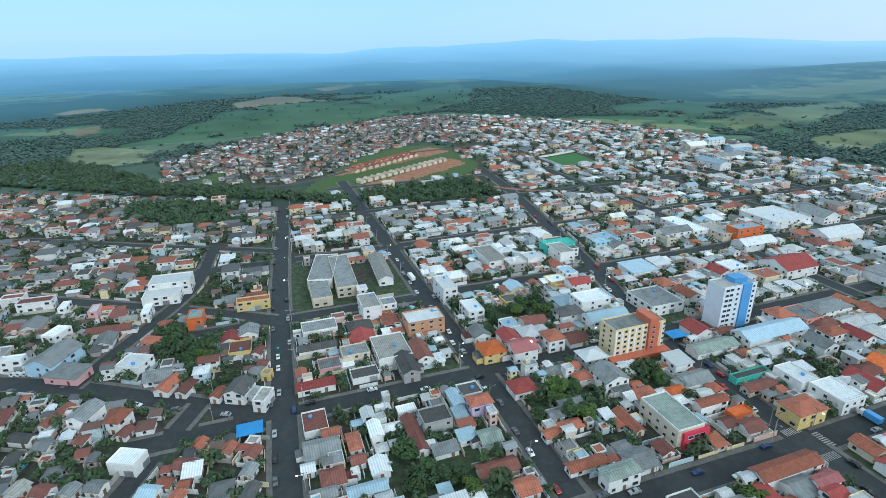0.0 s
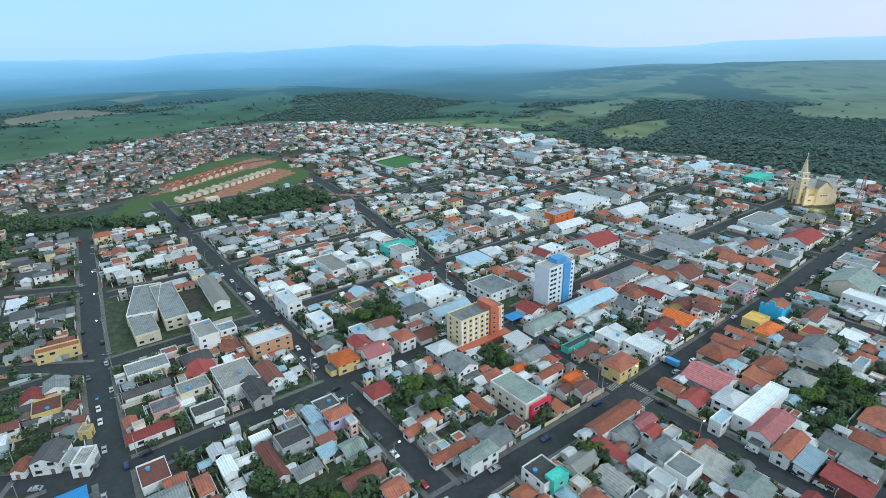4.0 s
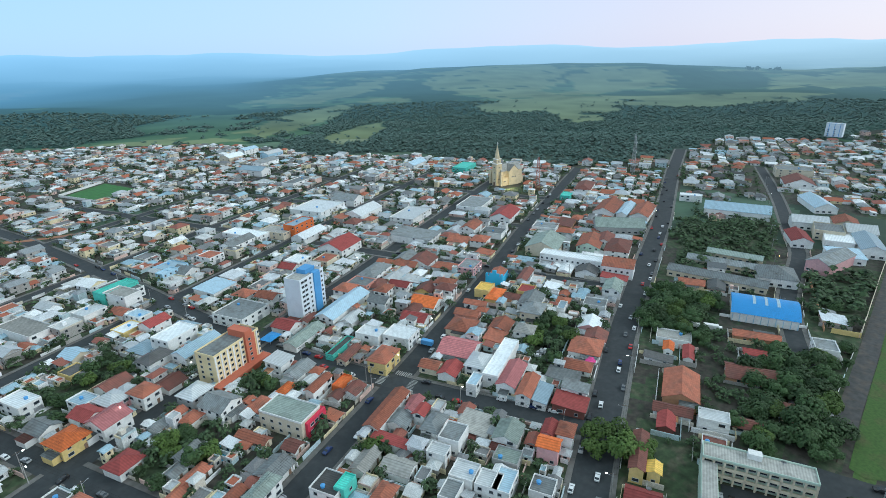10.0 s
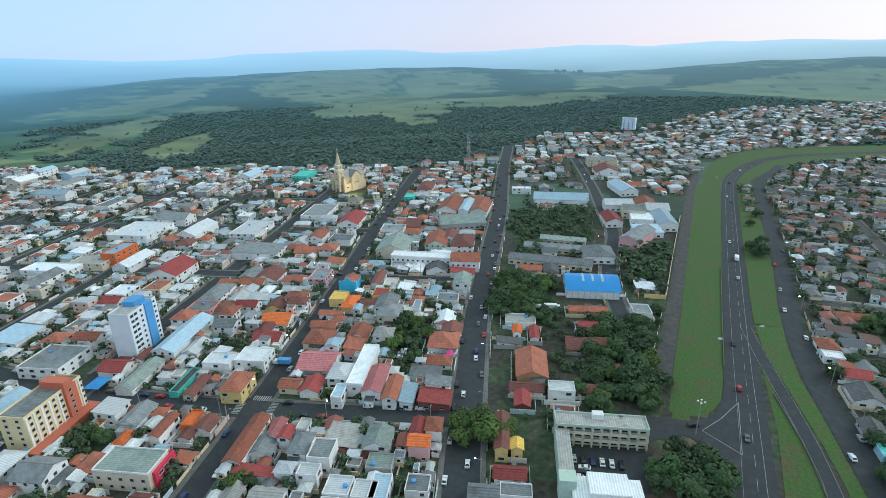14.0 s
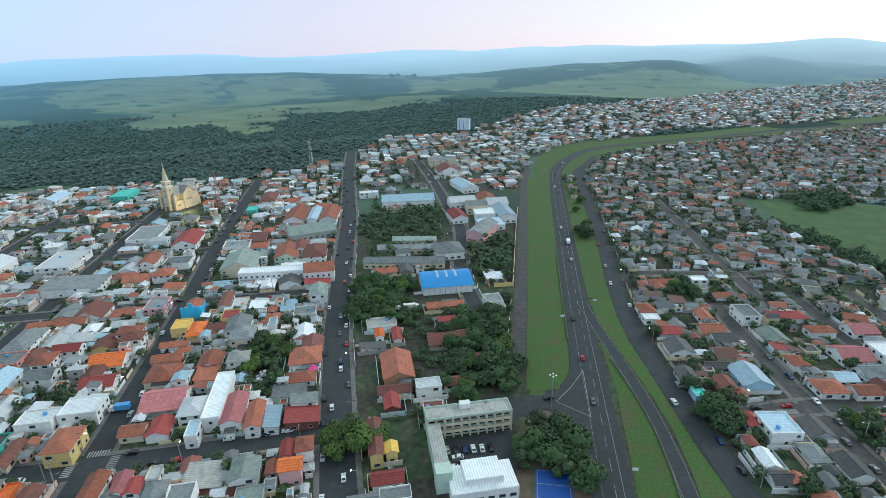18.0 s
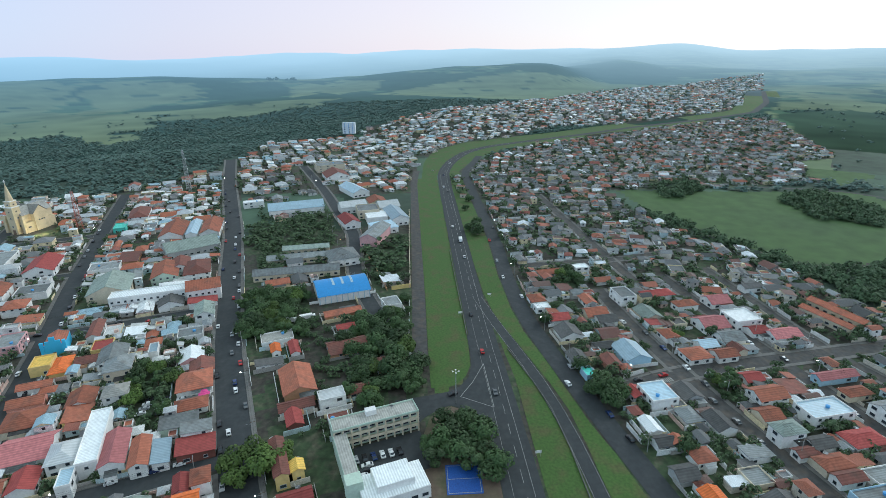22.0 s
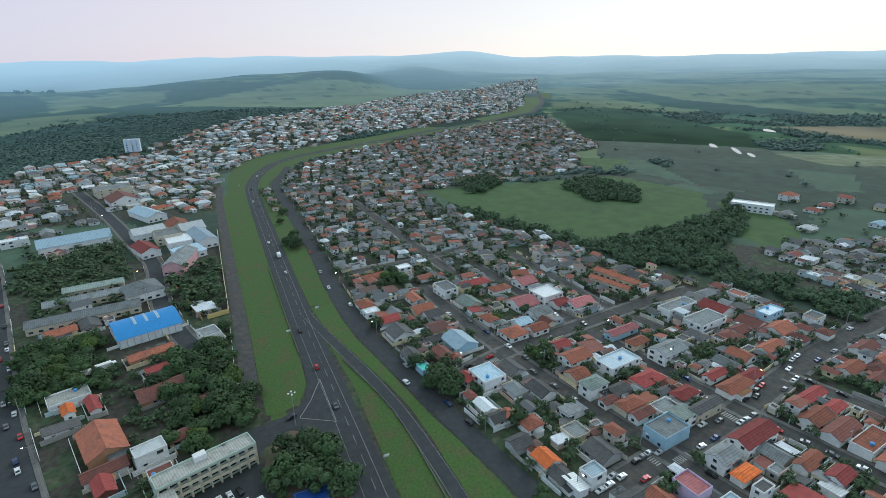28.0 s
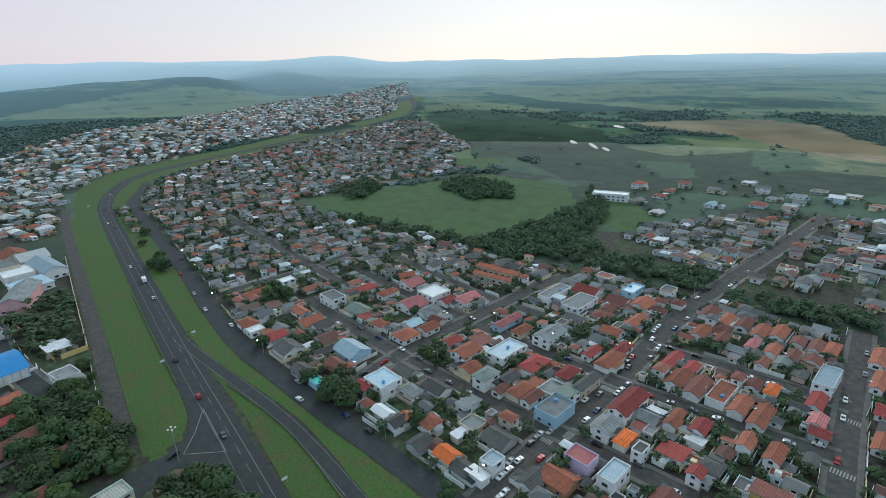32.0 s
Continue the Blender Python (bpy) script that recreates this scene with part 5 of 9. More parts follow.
def gymnasium():
    ob = thing("sports_hall", place(298, 50, 0, -72.5), "sports hall with a curved bright blue metal roof", "sports hall")
    w, d, h = 30.0, 24.0, 5.0
    part("wall", Geo().box(-w / 2, w / 2, -d / 2, d / 2, 0, h), WALL["w"], ob)
    g_, n = Geo(), 14
    arc = [((-d / 2 - 0.8) + (d + 1.6) * i / n, h + 4.2 * math.sin(math.pi * i / n)) for i in range(n + 1)]
    for i in range(n):
        (y0, z0), (y1, z1) = arc[i], arc[i + 1]
        g_.add([(-w / 2 - 0.6, y0, z0), (w / 2 + 0.6, y0, z0), (w / 2 + 0.6, y1, z1), (-w / 2 - 0.6, y1, z1)], [(0, 1, 2, 3)])
        for x in (-w / 2, w / 2):
            g_.add([(x, y0, h), (x, y1, h), (x, y1, z1), (x, y0, z0)], [(0, 1, 2, 3) if x > 0 else (3, 2, 1, 0)])
    part("roof", g_, M_BLUE, ob)
    for x in (-5, 0.5, 6):
        s_ = Geo()
        for i in range(4, 11):
            (y0, z0), (y1, z1) = arc[i], arc[i + 1]
            s_.add([(x - 0.7, y0, z0 + 0.06), (x + 0.7, y0, z0 + 0.06), (x + 0.7, y1, z1 + 0.06), (x - 0.7, y1, z1 + 0.06)], [(0, 1, 2, 3)])
        part("skylight", s_, ROOF["b"], ob, "pale translucent skylight strip")
    for k in range(10):
        part("post", Geo().box(-w / 2 + 0.3 + k * 3.25, -w / 2 + 0.6 + k * 3.25, -d / 2 - 0.3, -d / 2, 0, h), WALL["b"], ob)
    take(298, 50, 17)


def hotel():
    """Long three-storey block with arched galleries over a car park."""
    ob = thing("gallery_building", place(0, 0), "pale green three-storey building with arched galleries over a car park", "building")
    a, b = Vector((158.9, 34.6)), Vector((168.8, 4.8))
    u_ = (b - a).normalized()
    deg = math.degrees(math.atan2(u_.y, u_.x))
    n_ = Vector((-u_.y, u_.x))
    mid = (a + b) / 2 + n_ * 3.3
    ob.matrix_world = place(mid.x, mid.y, 0, deg)
    w, d, h = (b - a).length + 1, 7.5, 9.0
    part("wall", Geo().box(-w / 2, w / 2, -d / 2 + 1.4, d / 2, 0, h), WALL["k"], ob)
    rg = roof_geo("fl", w, d, h)
    part("roof", rg.data("roof", ROOF["c"], WALL["k"]), None, ob)
    for s in range(3):
        part("gallery_slab", Geo().box(-w / 2, w / 2, -d / 2, -d / 2 + 1.4, s * 3.0 + 2.55, s * 3.0 + 2.9, bottom=True).box(-w / 2, w / 2, -d / 2, -d / 2 + 0.15, s * 3.0 + 2.9, s * 3.0 + 3.7 if s < 2 else 9), WALL["c"], ob)
        for k in range(11):
            x = -w / 2 + 0.3 + k * (w - 0.6) / 10
            part("pier", Geo().box(x - 0.3, x + 0.3, -d / 2, -d / 2 + 0.4, s * 3.0, s * 3.0 + 2.55), WALL["c"], ob)
            if k < 10:
                paned(ob, Matrix.Translation((x + (w - 0.6) / 20, -d / 2 + 1.4, s * 3.0 + 0.8)), True)
    part("side_wing", Geo().box(-w / 2 - 0.2, -w / 2 + 4.6, -d / 2 - 21, -d / 2, 0, 7.6), WALL["k"], ob)
    part("side_wing_roof", Geo().box(-w / 2, -w / 2 + 4.4, -d / 2 - 20.8, -d / 2 - 0.1, 7.6, 7.75), ROOF["c"], ob)
    part("wing_end", Geo().box(-w / 2 - 0.6, -w / 2 + 4.8, -d / 2 - 26, -d / 2 - 21, 0, 8.4), WALL["k"], ob)
    part("water_tank_room", Geo().box(-3, 1, 0.5, 3.2, 9.1, 11.2), WALL["w"], ob)
    o = part("satellite_dish", DISH_DATA, None, ob)
    o.location = (7, 1.5, 9.8)
    for q in ((163, 20), (166, 10), (160, 32), (146, 28), (137, 27)):
        take(*q, 7)
    yard = Geo().box(-w / 2 + 6.6, w / 2, -d / 2 - 20, -d / 2, 0.02, 0.15)
    lot = new("car_park", yard.data("car_park", M_ASPHALT))
    lot.matrix_world = ob.matrix_world.copy()
    tagged(lot, "dark asphalt car park behind the building", "car park", kind="structure")
    for q in ((150, 20), (155, 12), (147, 12), (152, 22)):
        take(*q, 6)
    # the white hall beyond the yard
    o = thing("white_hall", place(139.5, 13.5, 0, deg), "white flat-roofed hall with a raised roof box", "building")
    part("wall", Geo().box(-11, 11, -7.5, 5, 0, 5), WALL["w"], o)
    part("roof", Geo().box(-10.8, 10.8, -7.3, 4.8, 5, 5.15), ROOF["w"], o)
    part("roof_box", Geo().box(-6, 6.5, -5, 4.4, 5, 7.6), WALL["w"], o)
    part("roof_box_top", Geo().box(-5.8, 6.3, -4.8, 4.2, 7.6, 7.75), ROOF["w"], o)
    for k in range(6):
        o2 = part("window", WIN_WIDE, None, o)
        o2.matrix_local = Matrix.Translation((-9 + k * 3.6, -7.5, 1.4))
    take(139.5, 13.5, 11)


apartment_tower()
apartment_block()
crimson_building()
church()
take(437, 315, 11)
take(446, 318, 9)
lattice_mast(574, 247, 44, 2.6, M_METAL, "tall grey lattice radio mast")
lattice_mast(444.6, 287, 34, 2.2, M_RUSTRED, "red and white lattice radio mast with dishes")
gymnasium()
hotel()
long_roof("school_building", (318.5, 108.4), (325.9, 54.7), (329, 110), 4.2, "ga", ROOF["g"], WALL["c"], "long single-storey school building with grey fibre-cement roof", rows=1)
long_roof("school_building", (345, 106), (352, 66), (354, 107), 4.2, "ga", ROOF["g"], WALL["c"], "long single-storey school building with grey fibre-cement roof", rows=1)
long_roof("school_building", (338, 62), (345, 43), (358, 68), 5.5, "hi", ROOF["g"], WALL["w"], "two-storey school building with grey hipped roof", rows=1)
long_roof("school_building", (365.9, 100.3), (370.2, 68.0), (374, 101), 4.0, "ga", ROOF["k"], WALL["c"], "long single-storey school building with grey-green roof", rows=1)
long_roof("market_hall", (464.2, 134.6), (476.6, 87.7), (484, 139), 6.0, "ga", ROOF["b"], WALL["w"], "long hall with a pale blue metal roof among trees")
long_roof("office_building", (284.6, 179.9), (295.8, 137.2), (294, 183), 7.0, "fl", ROOF["w"], WALL["w"], "long white two-storey building with rows of windows", rows=2, step=3.4)
long_roof("office_building", (291, 138.5), (297, 121), (306, 142), 7.5, "ga", ROOF["o"], WALL["w"], "white two-storey building with blue corner and orange roof", rows=2, step=3.4)
long_roof("warehouse", (363.4, 180.3), (383.3, 150.3), (384, 188), 5.5, "ga", ROOF["k"], WALL["g"], "long grey-roofed warehouse hall")
long_roof("warehouse", (-80.5, 287.2), (-66, 288.5), (-92.4, 327.4), 5.5, "fl", ROOF["g"], WALL["w"], "flat grey-roofed hall behind white parapets", rows=2)
long_roof("warehouse", (-60.5, 275), (-48.9, 278.5), (-75, 324), 6.0, "fl", ROOF["g"], WALL["c"], "long grey-roofed hall behind white parapets", rows=2)
long_roof("warehouse", (-72, 263), (-61.5, 266.5), (-80, 288), 5.0, "fl", ROOF["g"], WALL["c"], "lower beige hall with grey roof on a lawn", rows=1)
long_roof("warehouse", (-38.3, 290), (-30.1, 292.3), (-49, 330), 4.5, "ga", ROOF["c"], WALL["w"], "low concrete-roofed shed with an orange gable on grass", rows=1)
long_roof("shop_building", (68.9, 331.9), (90, 339), (66, 341), 7.5, "fl", ROOF["t"], WALL["t"], "bright teal shop building with flat teal roof", rows=2)
long_roof("school_building", (250, -202), (224, -210), (248, -208), 4.0, "ga", ROOF["o"], WALL["c"], "long school wing with orange tiled roof")
long_roof("school_building", (258, -212), (228, -220), (256, -219), 4.0, "ga", ROOF["o"], WALL["c"], "long school wing with orange tiled roof")
long_roof("farm_hall", (329.6, -419.7), (300.3, -436.4), (335, -431), 7.0, "fl", ROOF["w"], WALL["w"], "long white hall in a meadow", rows=2)
far = long_roof("tower_block", (992.8, 134.5), (991.8, 112), (1004, 134), 19.0, "fl", ROOF["w"], M_PALEBLUE, "white apartment tower with blue stripes at the edge of town", "tower block", rows=4, step=8.0)
for k_ in (-7, 0, 7):
    part("blue_stripe", Geo().box(k_ - 0.3, k_ + 0.3, -6.1, 6.1, 0, 19.3), M_SKYBLUE, far)

# three parallel halls on the avenue
for a_, b_, c_, rk in (((402, 204), (406, 187), (440, 212), "o"), ((406.6, 185), (408.6, 177), (445, 192), "b"), ((409.2, 175), (412.4, 161), (447, 182), "o")):
    long_roof("school_building", a_, b_, c_, 5.0, "ga", ROOF[rk], WALL["w"], "long school hall with " + WORD[rk] + " gabled roof", rows=1)

# the shops and halls beside the service road
long_roof("market_hall", (428, 23.5), (432, 9.8), (462, 34), 6.0, "ga", ROOF["b"], WALL["w"], "market hall with a broad pale cyan metal roof")
long_roof("market_hall", (405, 36.5), (412.5, 18.5), (423, 40), 4.6, "sh", ROOF["b"], WALL["w"], "market wing with a pale cyan lean-to roof")
long_roof("market_hall", (434.5, 45), (438, 28), (455, 48), 5.4, "fl", ROOF["w"], WALL["w"], "market wing with a flat white roof")
long_roof("market_hall", (464.5, 36), (470, 18.5), (483, 38), 6.0, "ga", ROOF["w"], WALL["w"], "market wing with a white metal roof")
long_roof("pink_hall", (381, 46.5), (377.5, 33.5), (418, 52), 7.0, "ga", ROOF["g"], WALL["p"], "pink plastered hall with an old grey roof", rows=1)
long_roof("shop_building", (451, 54), (455, 36), (472, 58), 7.0, "fl", ROOF["g"], WALL["c"], "two-storey shop building with a grey flat roof", rows=2)
long_roof("shop_building", (468, 71), (476, 48.5), (484, 75), 6.0, "ga", ROOF["w"], WALL["w"], "shop with a white metal roof on the corner", rows=1)
long_roof("shop_building", (422, 62), (427, 50), (446, 70), 5.0, "ga", ROOF["e"], WALL["w"], "low shop with a red tiled roof", rows=1)
long_roof("shop_building", (486, 47), (490, 31), (506, 50), 4.5, "ga", ROOF["o"], WALL["c"], "low shop with an orange tiled roof", rows=1)
long_roof("shop_building", (525, 66), (533, 51), (566, 76), 5.0, "ga", ROOF["b"], WALL["w"], "hall with a pale blue metal roof", rows=1)

# blue chapel
o_ = thing("chapel", place(243.5, 183.5, 0, -68), "bright light-blue chapel with stepped gable and red roof", "chapel")
part("wall", wall_geo("ga", 9, 15, 5.5), surface("chapel_blue", (0.10, 0.50, 0.78), 0.8, spread=0.02, vary=0.05, stain=0.1), o_)
part("roof", roof_geo("ga", 8, 13, 5.5), ROOF["o"], o_)
part("facade", Geo().box(-5, 5, -8.0, -7.2, 0, 6.2).box(-3.2, 3.2, -8.0, -7.2, 6.2, 8.2).box(-1.2, 1.2, -8.0, -7.2, 8.2, 10.2).box(-5.3, -3.9, -8.4, -7.0, 0, 8).box(3.9, 5.3, -8.4, -7.0, 0, 8), MATS["chapel_blue"], o_)
o2_ = part("door", DOOR, None, o_)
o2_.matrix_local = Matrix.Translation((0, -8.0, 0.02))
take(243, 184, 9)

# football pitch with its white wall, blue court, pools, ponds
tagged(new("football_pitch", Geo().prism([(126, 656), (173, 688), (186, 632), (144, 601)], 0.02, 0.16).data("football_pitch", M_PITCH)), "green football pitch on the hillside", "sports pitch", kind="structure")
pw = Geo()
for a_, b_ in (((121, 659), (174, 695)), ((121, 659), (142, 596)), ((142, 596), (190, 629))):
    d_ = Vector(b_) - Vector(a_)
    pw.box(0, d_.length, -0.2, 0.2, 0, 2.4, m=place(*a_, 0, math.degrees(math.atan2(d_.y, d_.x))))
tagged(new("boundary_wall", pw.data("boundary_wall", WALL["w"])), "white wall round the football pitch", "wall", kind="structure")
take(150, 648, 38)
tagged(new("sports_court", Geo().box(136, 149.5, -16.5, -4.5, 0.02, 0.2).data("sports_court", M_COURT)), "small blue sports court beside the highway", "sports court", kind="structure")
ct = Geo()
for x0, x1, y0, y1 in ((136.5, 149, -16, -15.8), (136.5, 149, -5.2, -5), (136.5, 136.7, -15.8, -5.2), (148.8, 149, -15.8, -5.2), (142.7, 142.9, -15.8, -5.2)):
    ct.box(x0, x1, y0, y1, 0.2, 0.215)
tagged(new("court_marking", ct.data("court_marking", M_LINE)), "white lines painted on the court", "road marking", kind="structure")
take(143, -10, 8)
for x_, y_, w_, d_, m_ in ((-150.5, 146, 8, 4, 0), (57, 168, 4, 11, 0), (-48, 217, 5, 3, 0), (100, 115, 7, 3.5, 19), (-80, 222, 1, 1, 0)):
    o_ = new("swimming_pool", Geo().box(-w_ / 2, w_ / 2, -d_ / 2, d_ / 2, 0.0, 0.32).data("swimming_pool", M_POOL))
    o_.matrix_world = place(x_, y_, 0, m_)
    tagged(o_, "bright blue swimming pool in a back yard", "swimming pool")
for x_, y_, rx_, ry_ in ((702, -970, 30, 9), (545, -690, 30, 4), (510, -676, 18, 4), (596, -703, 24, 5)):
    el = [(x_ + rx_ * math.cos(a) * math.cos(0.7) - ry_ * math.sin(a) * math.sin(-0.7), y_ + rx_ * math.cos(a) * math.sin(-0.7) + ry_ * math.sin(a) * math.cos(0.7)) for a in [2 * math.pi * k / 28 for k in range(28)]]
    z_ = rise(x_, y_) + 0.5
    tagged(new("pond", Geo().prism(el, z_ - 6, z_).data("pond", M_WATER)), "small farm pond that mirrors the pale sky", "pond", kind="structure")
    for k in range(-4, 5):
        take(x_ + rx_ * k / 4 * math.cos(0.7), y_ - rx_ * k / 4 * math.sin(0.7), ry_ + 9)

# tarpaulins and awnings
for x_, y_, w_, d_, m_ in ((111.5, 224.5, 9, 7, M_BLUE), (-73, 161.5, 9.5, 7.5, M_BLUE), (196.8, 95.0, 5, 4.5, ROOF["m"])):
    o_ = thing("canopy", place(x_, y_, 0, 19), "bright fabric canopy on thin posts over parked cars", "canopy")
    part("cover", Geo().add([(-w_ / 2, -d_ / 2, 2.7), (w_ / 2, -d_ / 2, 2.7), (w_ / 2, d_ / 2, 2.7), (-w_ / 2, d_ / 2, 2.7), (0, 0, 3.6)], [(0, 1, 4), (1, 2, 4), (2, 3, 4), (3, 0, 4), (3, 2, 1, 0)]), m_, o_)
    for sx in (-1, 1):
        for sy in (-1, 1):
            part("post", Geo().tube((sx * w_ * 0.45, sy * d_ * 0.45, 0), (sx * w_ * 0.45, sy * d_ * 0.45, 2.8), 0.06, 0.06, 5), M_METAL, o_)
    take(x_, y_, 4.5)

# yellow and white boundary walls beside the service road
for pts, m_, h_ in (([(299.4, 19.8), (302.6, 8.2)], WALL["y"], 2.6), ([(302.6, 8.4), (393, 9.7), (472, 10.2)], WALL["c"], 2.4), ([(298.4, 22.5), (338, 33), (376, 44)], WALL["n"], 2.0), ([(283.0, 66.6), (296.3, 29.5), (300, 30)], WALL["w"], 1.6)):
    g_ = Geo()
    for a_, b_ in zip(pts, pts[1:]):
        d_ = Vector(b_) - Vector(a_)
        g_.box(0, d_.length, -0.15, 0.15, 0, h_, m=place(*a_, 0, math.degrees(math.atan2(d_.y, d_.x))))
    tagged(new("boundary_wall", g_.data("boundary_wall", m_)), "plastered boundary wall round a plot", "wall", kind="structure")


# ---- houses told apart one by one
H(78, 255.8, 17.8, 11.8, 8, 19, "fl", "w", "w")
H(81.5, 238.8, 21.6, 9.2, 6, 19, "ga", "b", "w")
H(90.3, 306.4, 11.9, 16.2, 5.4, 19, "fl", "g", "w")
H(106.9, 314.6, 13.3, 16.1, 5.4, 19, "fl", "g", "w")
H(98, 288.7, 12.8, 13.4, 5, 19, "fl", "c", "w")
H(121.3, 305.7, 17.9, 16, 3.2, 19, "sh", "b", "w")
H(131.9, 322.2, 11.2, 28.3, 5.4, 19, "fl", "k", "w")
H(157.2, 330.2, 18.3, 19.5, 8, 19, "fl", "g", "c")
H(80.4, 342.5, 13.6, 24.9, 5.4, 19, "fl", "g", "w")
H(115.2, 355.6, 14.7, 15.8, 5, 19, "fl", "b", "b")
H(120.4, 346.1, 12, 12.5, 3.2, 19, "ga", "g", "w")
H(141.7, 355.5, 12.9, 13.1, 5, 19, "fl", "o", "w")
H(182, 381, 14.2, 34.5, 5, 19, "fl", "w", "w")
H(201.6, 368.8, 14.6, 24.8, 5, 19, "fl", "c", "c")
H(261.5, 399.8, 36, 33.7, 5.4, 19, "fl", "w", "w")
H(168.7, 298.5, 9.4, 11.6, 3.2, 19, "ga", "e", "w")
H(177.1, 301.5, 14, 12.3, 5, 19, "fl", "w", "w")
H(212.4, 301.9, 25.2, 20.2, 6, 19, "ga", "e", "w")
H(190.4, 287.8, 14.3, 11.7, 5, 19, "fl", "o", "c")
H(126.3, 278.6, 9.8, 10.3, 5, 19, "hi", "o", "w")
H(134, 265, 8.3, 12.7, 5, 19, "ga", "o", "w")
H(114.1, 259.1, 20.3, 21, 5.4, 19, "fl", "g", "w")
H(102.4, 274.1, 8.3, 13.5, 5, 19, "ga", "e", "w")
H(75.3, 297.6, 8, 11.9, 5, 19, "fl", "b", "w")
H(77.9, 282.3, 12.4, 9, 5, 19, "ga", "e", "w")
H(71.3, 312.4, 7.2, 10.5, 3.2, 19, "ga", "o", "w")
H(213.4, 199.7, 8.6, 11.6, 5.5, 19, "hi", "o", "w")
H(189.9, 192.7, 13.2, 14.5, 3.2, 19, "ga", "v", "w")
H(173.1, 183.9, 10, 13.3, 3.2, 19, "ga", "e", "w")
H(235.9, 219.4, 10.1, 16.3, 3.2, 19, "hi", "o", "w")
H(233.1, 239.5, 16.4, 16.4, 3.2, 19, "ga", "r", "w")
H(229.7, 251, 15, 12, 3.2, 19, "ga", "g", "c")
H(243.9, 206.6, 15.9, 11.1, 5, 19, "fl", "g", "p")
H(287.2, 232.9, 12.7, 11.6, 5, 19, "hi", "o", "w")
H(280.4, 246.6, 12.7, 15.9, 3.2, 19, "ga", "o", "c")
H(307.4, 258, 19.7, 11.1, 5, 19, "ga", "o", "w")
H(310, 238.3, 15.1, 17.3, 4, 19, "fl", "g", "w")
H(265, 278.3, 21.2, 34, 5, 19, "sh", "g", "w")
H(300.6, 319.5, 36, 21.5, 5, 19, "fl", "w", "w")
H(223.6, 177.8, 11.1, 8.7, 4.5, 19, "fl", "y", "y")
H(222.7, 169.1, 15.3, 7.2, 3.2, 19, "hi", "v", "y")
H(226.4, 159.6, 7.5, 8.6, 3.2, 19, "ga", "r", "w")
H(207.4, 171, 5.5, 12.6, 2.8, 19, "ga", "o", "w")
H(195.3, 166.8, 6.8, 12.6, 2.8, 19, "ga", "o", "s")
H(226.8, 147.5, 16.2, 11.3, 5, 19, "ga", "g", "w")
H(232, 131.2, 9.4, 4, 4.5, 19, "fl", "b", "w")
H(269.8, 161, 26.1, 9.2, 5, 19, "ga", "g", "w")
H(257.2, 172.3, 18.9, 5.7, 3.2, 19, "ga", "r", "w")
H(272, 121.6, 15.9, 9.7, 5, 19, "ga", "k", "w")
H(288.1, 128.6, 8.1, 15, 3.2, 19, "sh", "e", "w")
H(290.5, 147.4, 18.1, 12.8, 3.2, 19, "ga", "d", "w")
H(332.2, 168.3, 26, 15.5, 5, 19, "ga", "o", "k")
H(308.6, 190.6, 28.1, 22.1, 6, 19, "ga", "k", "c")
H(346, 214.4, 14.4, 18.4, 4, 19, "fl", "g", "w")
H(365.3, 207.5, 21.7, 11.6, 3.2, 19, "sh", "r", "n")
H(351.4, 257.8, 30.2, 17.3, 5, 19, "ga", "e", "w")
H(394.1, 230.6, 15.2, 4, 3.2, 19, "ga", "o", "w")
H(361, 298.7, 36, 22.2, 5, 19, "fl", "g", "w")
H(266.6, 45.4, 6.7, 19.6, 3.2, 19, "ga", "o", "n")
H(250.1, 41.9, 5.5, 8.9, 2.8, 19, "ga", "e", "w")
H(273.2, 18.8, 10.8, 9.3, 5, 19, "fl", "g", "w")
H(-39.6, 252.9, 9.5, 17, 9, 19, "fl", "c", "w")
H(-30.4, 259.1, 7.9, 8.4, 5.3, 19, "fl", "g", "w")
H(-10.6, 237.3, 18.8, 12.3, 8, 19, "fl", "w", "n")
H(-20.7, 268.4, 9.4, 16.4, 3.4, 19, "fl", "w", "w")
H(-10.5, 269, 6.1, 14.4, 3.2, 19, "ga", "g", "w")
H(0.7, 274.4, 8.3, 18.8, 9, 19, "fl", "w", "w")
H(14.6, 252.1, 8.8, 13.9, 5.3, 19, "fl", "w", "w")
H(-41.2, 210.9, 12.2, 9.3, 5, 19, "fl", "g", "c")
H(-25.1, 214.1, 15.3, 20.5, 5, 19, "fl", "c", "w")
H(-16.6, 199.9, 7.1, 15.9, 5, 19, "ga", "d", "g")
H(-31.1, 187.1, 8.8, 19.6, 5.3, 19, "fl", "c", "c")
H(-46.7, 177.6, 7.9, 12.7, 5.3, 19, "fl", "w", "c")
H(-53.9, 187.4, 15.4, 4, 3.2, 19, "sh", "e", "w")
H(-55.7, 178.9, 4.4, 11.1, 3.2, 19, "sh", "b", "w")
H(-62.2, 196, 4, 6.1, 3.2, 19, "ga", "o", "w")
H(-60, 218.1, 17.2, 5.7, 3.2, 19, "ga", "d", "w")
H(-63.1, 237.1, 17.1, 10.9, 3.4, 19, "fl", "g", "w")
H(-54.2, 256, 9.8, 11.8, 3.4, 19, "fl", "g", "s")
H(-68.5, 251.3, 18.3, 8.2, 3.2, 19, "sh", "d", "w")
H(-11.1, 210.8, 6.7, 16, 5, 19, "ga", "r", "w")
H(3.6, 198.1, 6.1, 10.3, 6, 19, "hi", "w", "w")
H(-3.4, 193, 10.3, 5.4, 5, 19, "fl", "w", "w")
